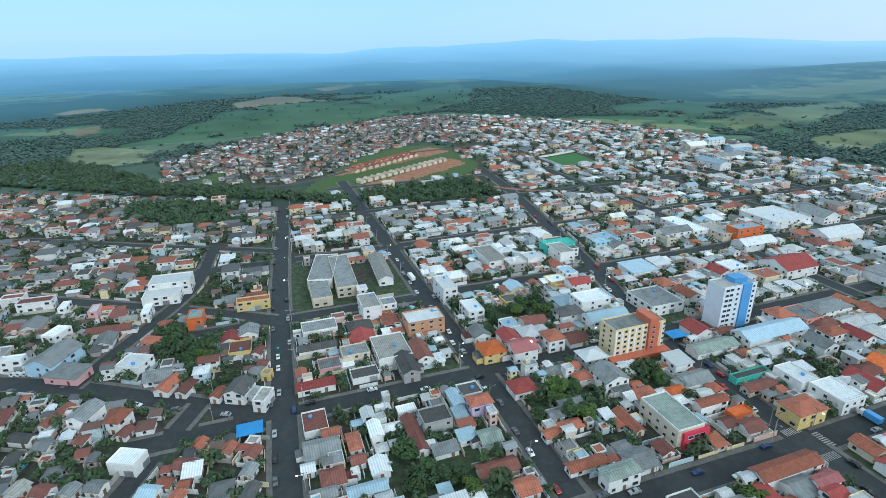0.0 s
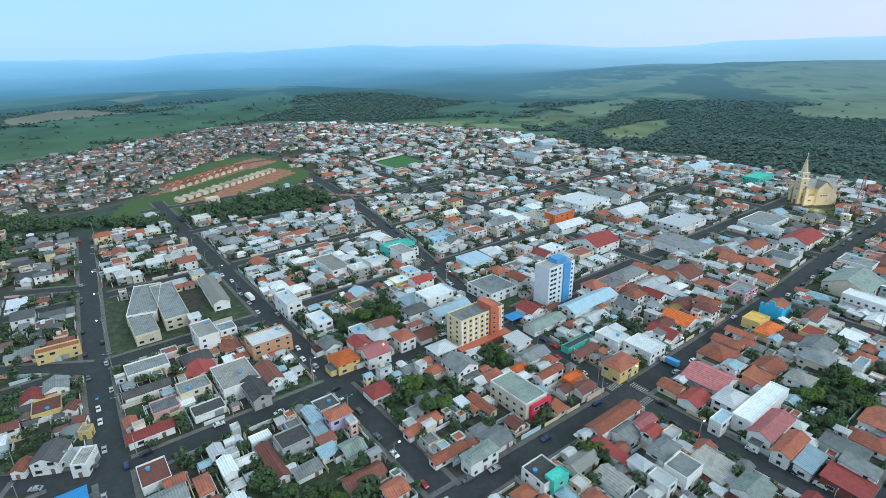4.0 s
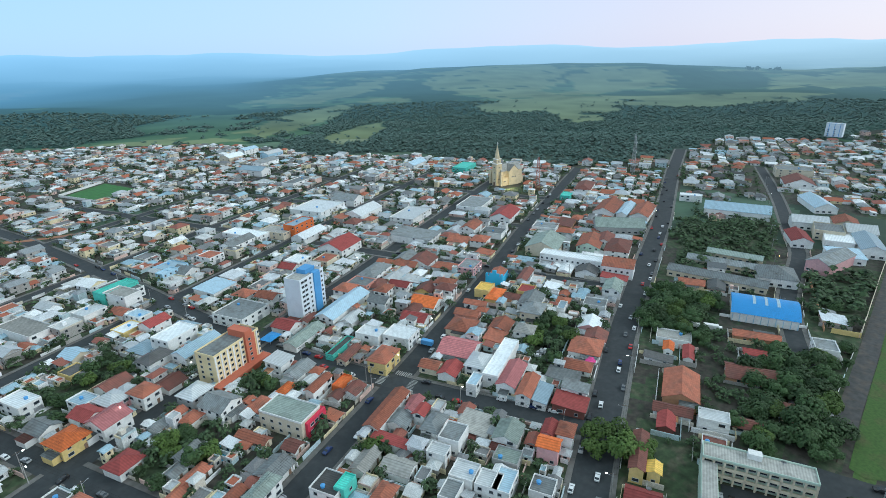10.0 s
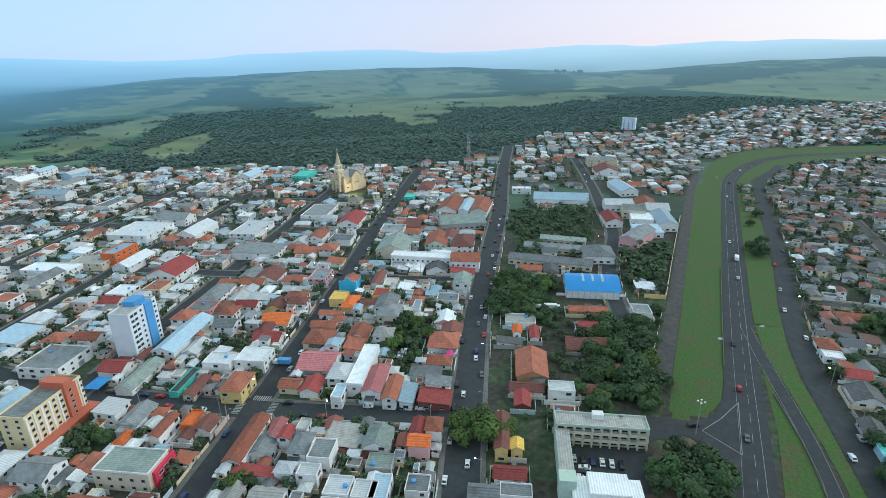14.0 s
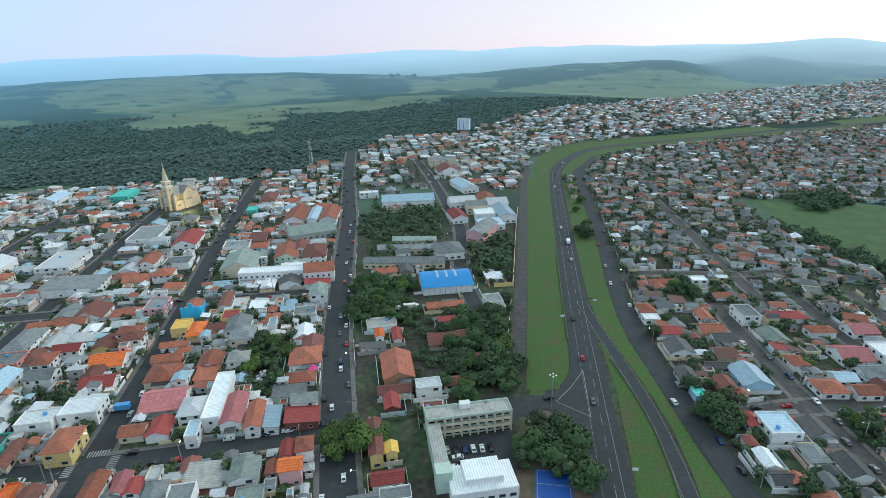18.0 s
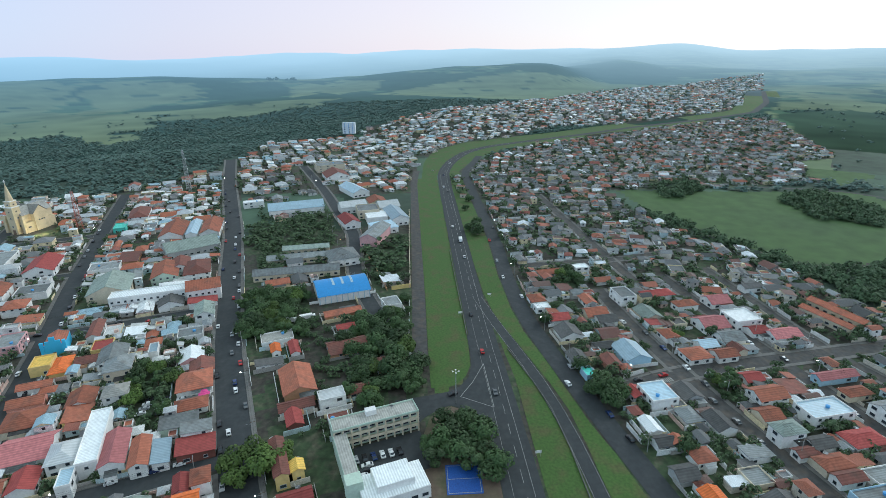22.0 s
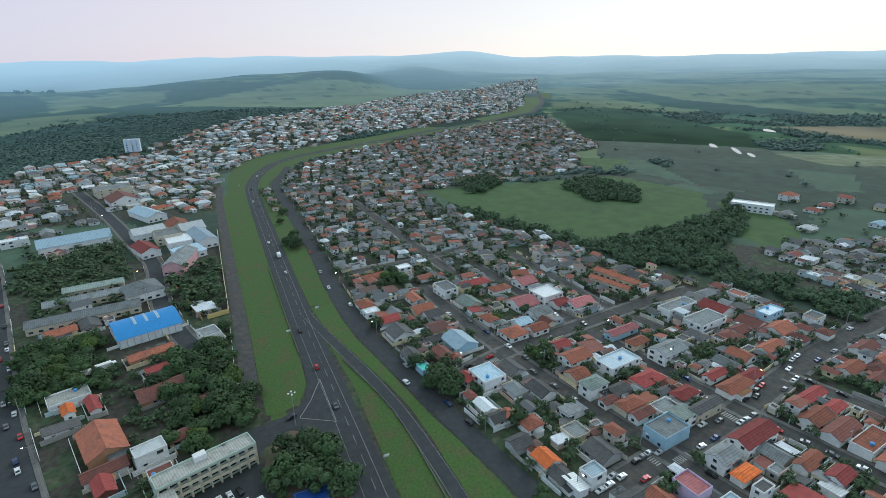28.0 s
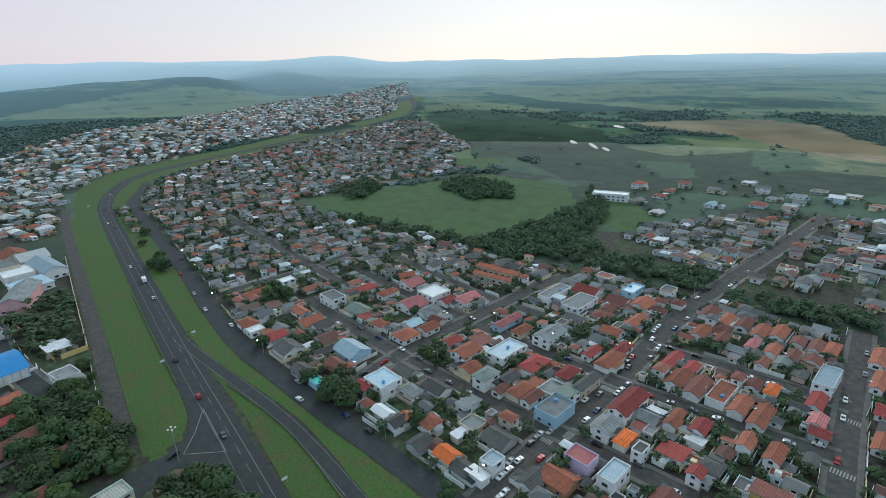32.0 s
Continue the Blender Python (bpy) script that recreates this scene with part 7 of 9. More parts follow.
H(188.7, 232.2, 13.5, 7.4, 3.2, 19, "hi", "r", "w")
H(178.4, 191.6, 14.3, 7.9, 3.2, 19, "hi", "r", "w")
H(216.6, 139.5, 13.5, 10.9, 6.5, 19, "hi", "g", "c")
H(263.3, 141.4, 6.3, 9.1, 3.6, 19, "hi", "g", "w")
H(207.1, 193.5, 8.9, 10.2, 6, 19, "hi", "r", "w")
H(222.1, 241.7, 9.2, 14.6, 3.2, 19, "ga", "o", "c")
H(345.2, 163.8, 19.1, 11.2, 5, 19, "ga", "r", "w")
H(187.1, 39.9, 7.0, 10.6, 5.3, 19, "fl", "w", "w")
H(184.8, 54.0, 6.1, 13.6, 2.8, 19, "ga", "r", "w")
H(215.2, 18.0, 7.5, 10.7, 2.8, 19, "hi", "r", "w")
H(222.5, 11.3, 5.5, 5.5, 2.4, 19, "sh", "w", "w")
H(194.7, 30.1, 6.1, 9.7, 2.4, 19, "ga", "r", "c")
H(135.5, 44.3, 5.7, 10.3, 3.2, 19, "ga", "e", "w")
H(124.3, 49.2, 5.5, 9.3, 3.2, 19, "ga", "g", "w")
H(128.6, 39.8, 5.6, 10.2, 3.4, 19, "fl", "g", "w")
H(310.7, 91.0, 8.5, 13.8, 3.2, 19, "ga", "o", "c")
H(477.2, 252.6, 34.0, 15.3, 5, 19, "hi", "r", "w")
H(474.5, 408.8, 34.0, 17.0, 6.2, 19, "fl", "t", "t")
H(451.6, 469.2, 34.0, 15.3, 6, 19, "ga", "b", "w")
H(503.0, 158.9, 8.8, 18.9, 5.3, 19, "fl", "w", "w")
H(668.5, 110.9, 22.8, 34.0, 8, 19, "fl", "g", "c")
H(620.3, 96.7, 31.3, 26.2, 5, 19, "ga", "r", "w")
H(337.1, 149.7, 25.7, 15.7, 5, 19, "hi", "r", "w")
H(327.8, 186.7, 17.5, 7.9, 3.2, 19, "ga", "g", "c")
H(441.4, 252.1, 16.4, 9.1, 3.4, 19, "fl", "t", "t")
H(77.4, 327.6, 10.6, 18.3, 8, 19, "fl", "c", "w")
H(217.7, 362.3, 24.0, 10.8, 9, 19, "fl", "b", "v")
H(30.6, 326.4, 13.1, 29.2, 5.3, 19, "fl", "c", "w")
H(58.8, 323.0, 13.2, 11.1, 5, 19, "fl", "w", "w")
H(278.2, 355.8, 34.0, 17.0, 6, 19, "ga", "w", "w")
H(296.1, 401.3, 17.4, 25.0, 6, 19, "ga", "g", "w")
H(369.3, 724.6, 27.3, 12.3, 8, 19, "ga", "b", "w")
H(377.0, 675.0, 30.6, 13.8, 7, 19, "ga", "w", "b")
H(329.6, 694.1, 28.3, 18.0, 7, 19, "ga", "w", "c")
H(305.5, 591.3, 15.3, 34.0, 7, 19, "ga", "b", "w")
H(343.0, 632.7, 34.0, 15.3, 6, 19, "ga", "g", "w")
H(214.0, 342.8, 27.7, 12.5, 5, 19, "ga", "w", "w")
H(308.1, 504.5, 34.0, 15.3, 5.3, 19, "fl", "g", "w")
H(167.2, 365.2, 24.8, 11.1, 6, 19, "ga", "g", "w")
H(109.4, 347.0, 11.8, 6.5, 5.3, 19, "fl", "b", "b")
H(254.4, 339.2, 13.3, 11.9, 5, 19, "hi", "r", "w")
H(268.1, 334.0, 11.1, 7.7, 5, 19, "hi", "o", "c")
H(-124.8, 188.5, 10.1, 5.5, 3.2, 15.6, "ga", "g", "w")
H(-165.7, 249.7, 8.2, 4.9, 3.2, 15.6, "ga", "c", "c")
H(-227.0, 268.0, 17.3, 7.8, 5.3, 15.6, "fl", "r", "w")
H(-243.9, 273.8, 11.5, 6.3, 5, 15.6, "fl", "r", "w")
H(-85.1, 140.4, 5.5, 5.5, 3.2, 15.6, "sh", "w", "w")
H(-195.3, 207.9, 9.4, 5.5, 5.3, 15.6, "fl", "w", "w")
H(-183.7, 261.7, 5.6, 4.0, 3.2, 15.6, "ga", "o", "w")
H(-105.7, 205.8, 8.3, 5.5, 5, 15.6, "ga", "r", "w")
H(-247.4, 307.0, 11.6, 8.6, 3.2, 15.6, "ga", "g", "w")
H(-181.5, 286.0, 9.0, 5.5, 3.2, 15.6, "ga", "o", "w")
H(151.5, -259.6, 6.7, 5.5, 3.2, 8, "hi", "r", "w")
H(143.7, -264.4, 5.9, 6.8, 3.2, 8, "hi", "r", "w")
H(313.3, -81.7, 7.5, 16.7, 2.8, 8, "hi", "o", "w")
H(221.0, -84.6, 5.5, 9.5, 2.8, 8, "ga", "d", "g")
H(275.1, -134.6, 8.1, 17.9, 3.2, 8, "hi", "e", "w")
H(260.2, -143.8, 6.8, 12.3, 3.6, 8, "hi", "o", "w")
H(280.0, -193.4, 6.6, 12.0, 3.2, 8, "ga", "d", "w")
H(324.9, -129.7, 7.5, 16.7, 3.2, 8, "hi", "g", "t")
H(314.6, -101.3, 6.7, 9.4, 5, 8, "fl", "w", "w")
H(303.7, -131.6, 5.5, 7.9, 3.2, 8, "ga", "e", "w")
H(345.9, -65.3, 5.5, 6.5, 3.2, 8, "ga", "g", "w")
H(328.5, -66.4, 5.8, 10.5, 2.8, 8, "ga", "o", "w")
H(282.0, -89.2, 5.5, 6.3, 2.8, 8, "ga", "g", "w")
H(247.5, -95.0, 8.2, 10.0, 2.8, 8, "ga", "d", "w")

H(218.4, 73.2, 5.6, 11.8, 2.4, 19, "sh", "d", "w")
H(176.8, 53.3, 9.8, 5.7, 2.6, 19, "ga", "e", "r")
H(230.9, 38.4, 12.3, 19.1, 2.6, 19, "ga", "r", "n")
H(242.1, 75.2, 9.9, 15.6, 2.5, 19, "fl", "c", "w")
H(218.1, 103.7, 10.2, 9.9, 2.4, 19, "ga", "r", "w")

# ---- the rest of the town: lots filled row by row, joined where nobody could count them
fill = random.Random(21)
UNIT_ROOF = {}


def joined(name, walls, roofs, roof_mat, label):
    ob = new(name, walls.data(name, M_FARWALL))
    tagged(ob, label, "houses", kind="stuff")
    part("roofs", roofs, roof_mat, ob)
    return ob


def add_house(gw, gr, x, y, w, d, h, deg, kind_):
    m = place(x, y, rise(x, y) - 0.05, deg)
    wg, rg = wall_geo(kind_, w, d, h), roof_geo(kind_, w, d, h)
    if kind_ == "fl":
        keep = [i for i, mi in enumerate(rg.m) if mi == 0]
        par = [i for i, mi in enumerate(rg.m) if mi == 1]
        gw.add([m @ Vector(p) for p in rg.v], [rg.f[i] for i in par])
        gr.add([m @ Vector(p) for p in rg.v], [rg.f[i] for i in keep])
        if w > 5 and fill.random() < 0.6:  # water tank house on the roof
            tx, ty = fill.uniform(-w / 4, w / 4), fill.uniform(-d / 4, d / 4)
            gw.box(tx - 1.0, tx + 1.0, ty - 0.9, ty + 0.9, h + 0.1, h + fill.uniform(1.2, 2.0), m=m)
    else:
        gr.add([m @ Vector(p) for p in simple_roof(kind_, w, d, h)[0]], simple_roof(kind_, w, d, h)[1])
    gw.add([m @ Vector(p) for p in wg.v], wg.f)
    # dark openings on the walls
    for length, off, turn in ((w, d / 2, 0), (d, w / 2, 90), (w, d / 2, 180), (d, w / 2, 270)):
        t_m = m @ Matrix.Rotation(radians(turn), 4, "Z")
        for k in range(max(1, int(length / 4.5))):
            if fill.random() < 0.3:
                continue
            px = (k + 0.5) / max(1, int(length / 4.5)) * length - length / 2
            for s in range(1 if h < 5 else 2):
                z = 1.0 + s * 2.8
                GLASS.add([t_m @ Vector(p) for p in ((px - 0.6, -off - 0.02, z), (px + 0.6, -off - 0.02, z), (px + 0.6, -off - 0.02, z + 1.1), (px - 0.6, -off - 0.02, z + 1.1))], [(0, 1, 2, 3)])


def simple_roof(kind_, w, d, h):
    key = (kind_, round(w, 1), round(d, 1), h)
    if key in UNIT_ROOF:
        return UNIT_ROOF[key]
    e, t_ = 0.5, 0.15
    X, Y = w / 2 + e, d / 2 + e
    if kind_ == "sh":
        vs = [(-X, -Y, h), (X, -Y, h), (X, Y, h + 0.9), (-X, Y, h + 0.9)]
        out = (vs, [(0, 1, 2, 3)])
    else:
        r_ = (min(w, d) / 2) * 0.42 + 0.2
        ins = (min(w, d) / 2) * (0.95 if kind_ == "hi" else 0)
        if w >= d:
            vs = [(-X, -Y, h), (X, -Y, h), (X, Y, h), (-X, Y, h), (-X + ins, 0, h + r_), (X - ins, 0, h + r_)]
            fs = [(0, 1, 5, 4), (2, 3, 4, 5), (3, 0, 4), (1, 2, 5)]
        else:
            vs = [(-X, -Y, h), (X, -Y, h), (X, Y, h), (-X, Y, h), (0, -Y + ins, h + r_), (0, Y - ins, h + r_)]
            fs = [(1, 2, 5, 4), (3, 0, 4, 5), (0, 1, 4), (2, 3, 5)]
        out = (vs, (fs if kind_ == "hi" else fs[:2]) + [(3, 2, 1, 0)])
    UNIT_ROOF[key] = out
    return out


GLASS = Geo()
tree_spots = []

singles = [0]


def quarter(name, poly, deg, step_u, step_v, size, roof_mat, label, keep=0.8, flat=0.25, trees=0.25, tall=0.15, only=None, reach=9000):
    """Rows of houses inside an outline, along the axes of the local streets."""
    gw, gr = Geo(), Geo()
    a = radians(deg)
    cu, su = math.cos(a), math.sin(a)
    us = [x * cu + y * su for x, y in poly]
    vs = [-x * su + y * cu for x, y in poly]
    v = min(vs)
    row = 0
    while v < max(vs):
        u = min(us) + fill.uniform(0, 5)
        while u < max(us):
            uu, vv = u + fill.uniform(-1.5, 1.5), v + fill.uniform(-1.6, 1.6)
            x, y = uu * cu - vv * su, uu * su + vv * cu
            u += step_u * fill.uniform(0.85, 1.25)
            if x * x + y * y > reach * reach or not inside(poly, x, y) or in_any(REGION_FOREST, x, y) or in_any(GROVES, x, y) or in_any(REGION_GRASS, x, y) or in_any(REGION_FIELD_LIGHT, x, y) or (only and not only(x, y)):
                continue
            w, d = size * fill.uniform(0.75, 1.25), size * fill.uniform(0.7, 1.25)
            r = (w + d) / 4
            if on_road(x, y, 1.6 + min(w, d) / 2) or not free(x, y, r * 0.9):
                if not on_road(x, y, 2.0) and free(x, y, 1.6) and fill.random() < 0.3 + 0.3 * (size > 6):
                    tree_spots.append((x, y, fill.uniform(0.45, 0.9)))
                    take(x, y, 1.5)
                continue
            if fill.random() > keep:
                if fill.random() < 0.75:
                    tree_spots.append((x, y, fill.uniform(0.6, 1.15)))
                    take(x, y, 3.0)
                continue
            q = fill.random()
            kind_ = "fl" if q < flat else ("sh" if q < flat + 0.12 else ("hi" if q < flat + 0.45 else "ga"))
            h = 5.6 if fill.random() < tall else fill.uniform(2.3, 2.9)
            if size > 6 and math.hypot(x, y) < 300 and singles[0] < 150:  # the nearest stand as houses of their own
                singles[0] += 1
                H(x, y, round(w), round(d), round(h, 1), deg + fill.choice((0, 0, 0, 90)), kind_, fill.choice("gwbogdrewdoc" if roof_mat is M_FARROOF2 else "orrgdoegrdrg"), fill.choice("wwwcgwyp"), 0.75)
            else:
                add_house(gw, gr, x, y, round(w), round(d), round(h, 1), deg + fill.choice((0, 0, 0, 90)), kind_)
            take(x, y, r * 0.95)
            for chance, low in ((0.8, 2.5), (0.45, 2.3)):  # lower wings and sheds built against the house
                if fill.random() < chance and size > 6:
                    mm = place(x, y, 0, deg)
                    wa, da = fill.uniform(3.5, 6), fill.uniform(3.5, 7)
                    sx, sy = fill.choice(((1, 0), (-1, 0), (0, 1), (0, -1)))
                    q_ = mm @ Vector((sx * (max(w, d) + wa) / 2 * 0.98 + (1 - abs(sx)) * fill.uniform(-2, 2), sy * (max(w, d) + da) / 2 * 0.98 + (1 - abs(sy)) * fill.uniform(-2, 2), 0))
                    if not on_road(q_.x, q_.y, 1.0 + min(wa, da) / 2):
                        add_house(gw, gr, q_.x, q_.y, round(wa), round(da), low, deg, fill.choice(("sh", "ga", "fl", "sh")))
                        take(q_.x, q_.y, 1.8)
            for _ in range(4):
                if fill.random() > trees * 1.4:
                    continue
                b = fill.uniform(0, 6.28)
                tx, ty = x + math.cos(b) * (r + 2.5), y + math.sin(b) * (r + 2.5)
                if free(tx, ty, 1.2) and not on_road(tx, ty, 0.5):
                    tree_spots.append((tx, ty, fill.uniform(0.5, 0.95)))
                    take(tx, ty, 1.6)
            if math.hypot(x, y) < 420 and fill.random() < 0.8:  # plot walls
                for s in (-1, 1):
                    m = place(x, y, 0, deg)
                    L = fill.uniform(0.9, 1.3) * d
                    if not on_road(*(m @ Vector((s * (w / 2 + 1.2), L / 2, 0))).xy, 0.4) and not on_road(*(m @ Vector((s * (w / 2 + 1.2), -L / 2, 0))).xy, 0.4):
                        WALLS_NEAR.box(s * (w / 2 + 1.2) - 0.1, s * (w / 2 + 1.2) + 0.1, -L / 2, L / 2, 0, 2.0, m=m)
        row += 1
        v += step_v * (1.0 if row % 2 else 1.22)
    if gw.f:
        joined(name, gw, gr, roof_mat, label)


main_grid = [grid(-60, 20), grid(640, 4), grid(640, 330), grid(560, 560), grid(60, 560), grid(-40, 300), grid(-45, 150), grid(40, 40)]
west = lambda x, y: x > -66 * 1.125 - (y - 210) * 0.28 + 4
quarter("town_houses", main_grid, 19, 11.5, 12.5, 10.5, M_FARROOF2, "dense low town houses and shops with metal and tiled roofs", keep=0.84, flat=0.32, trees=0.45, tall=0.25, only=west)
quarter("village_houses", [(-40, 92), (-56, 131), (-80, 210), (-101, 282), (-134, 409), (-150, 470), (-330, 506), (-446, 525), (-380, 330), (-230, 160), (-150, 90)], 15.6, 11.5, 12.5, 9.5, M_FARROOF, "low tiled houses among garden trees", keep=0.78, flat=0.15, trees=0.7)
quarter("highway_plots", [(150, 45), (235, 80), (330, 115), (450, 150), (620, 205), (700, 170), (610, 100), (480, 65), (400, 30), (300, 12), (240, 8), (190, 14)], 17, 15, 16, 11, M_FARROOF, "houses on wooded plots beside the avenue", keep=0.5, flat=0.2, trees=0.8, tall=0.2)
quarter("hillside_houses", REGION_TOWN[0], 30, 10.5, 12, 7.2, M_FARROOF, "rows of small tiled houses on a hillside", keep=0.86, flat=0.05, trees=0.4, tall=0.03)
quarter("hillside_houses", REGION_TOWN[1], 25, 13, 14, 9.5, M_FARROOF2, "far low houses with pale roofs", keep=0.74, flat=0.22, trees=0.75, tall=0.1)
quarter("outskirt_houses", REGION_TOWN[2], 15, 13, 15, 10, M_FARROOF, "low tiled houses among trees", keep=0.82, flat=0.12, trees=0.4)
quarter("far_town_houses", REGION_TOWN[3], -40, 15, 17, 10, M_FARROOF2, "far houses along the bending highway", keep=0.62, flat=0.22, trees=0.9, tall=0.15)
quarter("east_houses", REGION_TOWN[4], -12, 11.5, 12.5, 8.5, M_FARROOF, "low houses with weathered roofs", keep=0.74, flat=0.14, trees=1.0, tall=0.05)
quarter("east_houses", [(80, -84), (160, -77), (263, -64), (345, -62), (330, -100), (420, -190), (330, -225), (262, -240), (200, -275), (140, -285), (40, -300), (-20, -260), (0, -150)], 8, 10.5, 11.5, 8.3, M_FARROOF, "low tiled houses on small walled plots", keep=0.86, flat=0.12, trees=0.75, tall=0.05)
quarter("south_houses", [(244, -351), (249, -388), (225, -442), (172, -522), (125, -538), (69, -339), (95, -348), (137, -336), (167, -322), (211, -339)], 8, 11.5, 12.5, 8.5, M_FARROOF, "low houses beyond the wooded creek", keep=0.8, flat=0.15, trees=0.35, tall=0.1)
quarter("south_houses", [(342, -438), (334, -524), (265, -622), (190, -626), (141, -585), (172, -522), (226, -445), (259, -394)], 8, 26, 26, 11, M_FARROOF2, "scattered houses and sheds among green plots", keep=0.62, flat=0.3, trees=0.6, tall=0.2)
quarter("far_town_houses", REGION_TOWN[6], 19, 14, 15, 11, M_FARROOF2, "dense town houses with pale roofs at the edge of the hills", keep=0.76, flat=0.25, trees=0.8, tall=0.2)
# smaller houses, sheds and garden trees in the gaps that are left
quarter("town_houses", main_grid, 19, 7.0, 7.0, 5.6, M_FARROOF2, "small sheds and back houses between the town houses", keep=0.86, flat=0.35, trees=0.3, tall=0.15, only=west)
quarter("village_houses", [(-40, 92), (-56, 131), (-80, 210), (-101, 282), (-134, 409), (-150, 470), (-330, 506), (-446, 525), (-380, 330), (-230, 160), (-150, 90)], 15.6, 7.5, 7.5, 5.4, M_FARROOF, "small sheds and back houses between garden trees", keep=0.66, flat=0.2, trees=0.6)
quarter("east_houses", REGION_TOWN[4], -12, 7.5, 7.5, 5.4, M_FARROOF, "small sheds and back houses on walled plots", keep=0.72, flat=0.12, trees=0.6)
quarter("east_houses", [(80, -84), (160, -77), (263, -64), (345, -62), (620, -64), (600, -130), (420, -190), (330, -225), (262, -240), (200, -275), (140, -285), (40, -300), (-20, -260), (0, -150)], 8, 7.2, 7.2, 5.4, M_FARROOF, "small sheds and back houses on walled plots", keep=0.72, flat=0.12, trees=0.75)
# lean-tos, carports and roofed yards wedged between the nearest houses
quarter("back_sheds", main_grid, 19, 4.4, 4.4, 3.5, M_FARROOF2, "lean-tos and roofed yards wedged between the houses", keep=0.75, flat=0.3, trees=0.1, tall=0.1, only=west, reach=340)
quarter("back_sheds", [(-40, 92), (-56, 131), (-80, 210), (-101, 282), (-134, 409), (-380, 330), (-230, 160), (-150, 90)], 12, 4.6, 4.6, 3.5, M_FARROOF, "lean-tos and sheds in the yards", keep=0.5, flat=0.2, trees=0.3, tall=0.0, reach=320)
quarter("back_sheds", [(80, -84), (160, -77), (263, -64), (345, -62), (420, -190), (330, -225), (262, -240), (200, -275), (140, -285), (40, -300), (-20, -260), (0, -150)], 8, 4.6, 4.6, 3.5, M_FARROOF, "lean-tos and sheds in the yards", keep=0.5, flat=0.2, trees=0.3, tall=0.0, reach=330)
# street walls along the plots
for ln, wd in lines:
    for i in range(len(ln) - 1):
        a_, b_ = ln[i], ln[i + 1]
        d_ = b_ - a_
        n_ = Vector((-d_.y, d_.x)).normalized()
        for s in (1, -1):
            if s == 1 and ln is lines[-1][0]:
                continue
            p_ = (a_ + b_) / 2 + n_ * s * (wd / 2 + 2.35)
            if p_.length > 480 or fill.random() < 0.35 or on_road(p_.x, p_.y, 1.2) or in_any(REGION_GRASS, p_.x, p_.y) or abs(p_.y + 28) < 27 and p_.x > 60:
                continue
            if any(on_road(*(p_ + d_ * q_).to_tuple(), 0.9) for q_ in (-0.46, 0.46)):
                continue
            WALLS_NEAR.box(-d_.length * 0.46, d_.length * fill.uniform(0.1, 0.46), -0.1, 0.1, 0, fill.uniform(1.2, 2.3), m=place(p_.x, p_.y, 0, math.degrees(math.atan2(d_.y, d_.x))))
tagged(new("opening", GLASS.data("window_panes", M_GLASS)), "dark window openings of the far houses", "windows", kind="stuff")
tagged(new("plot_wall", WALLS_NEAR.data("plot_wall", M_FARWALL)), "plastered walls between the plots", "walls", kind="stuff")

# new houses in rows on the cleared red earth
row_wall, row_roof = wall_geo("ga", 6.5, 8, 3), roof_geo("ga", 6.5, 8, 3)
WD, RD = row_wall.data("wall", WALL["c"]), row_roof.data("roof", surface("new_pale_tile", (0.48, 0.40, 0.30), 0.9))
RD2 = row_roof.data("roof", ROOF["o"])
for a_, b_, n_, dt in (((-84.5, 548), (2, 650.7), 15, RD), ((-106, 606), (-45, 690), 11, RD2), ((-98, 598), (-35, 684), 11, RD2)):
    for k in range(n_):
        p_ = Vector(a_).lerp(Vector(b_), k / (n_ - 1))
        o_ = thing("new_house", place(p_.x, p_.y, 0, 50), "small new house with a plain gabled tile roof on bare earth", "house", "new houses in a row")
        part("wall", WD, None, o_)
        part("roof", dt, None, o_)


# ---- trees
leafy = random.Random(5)


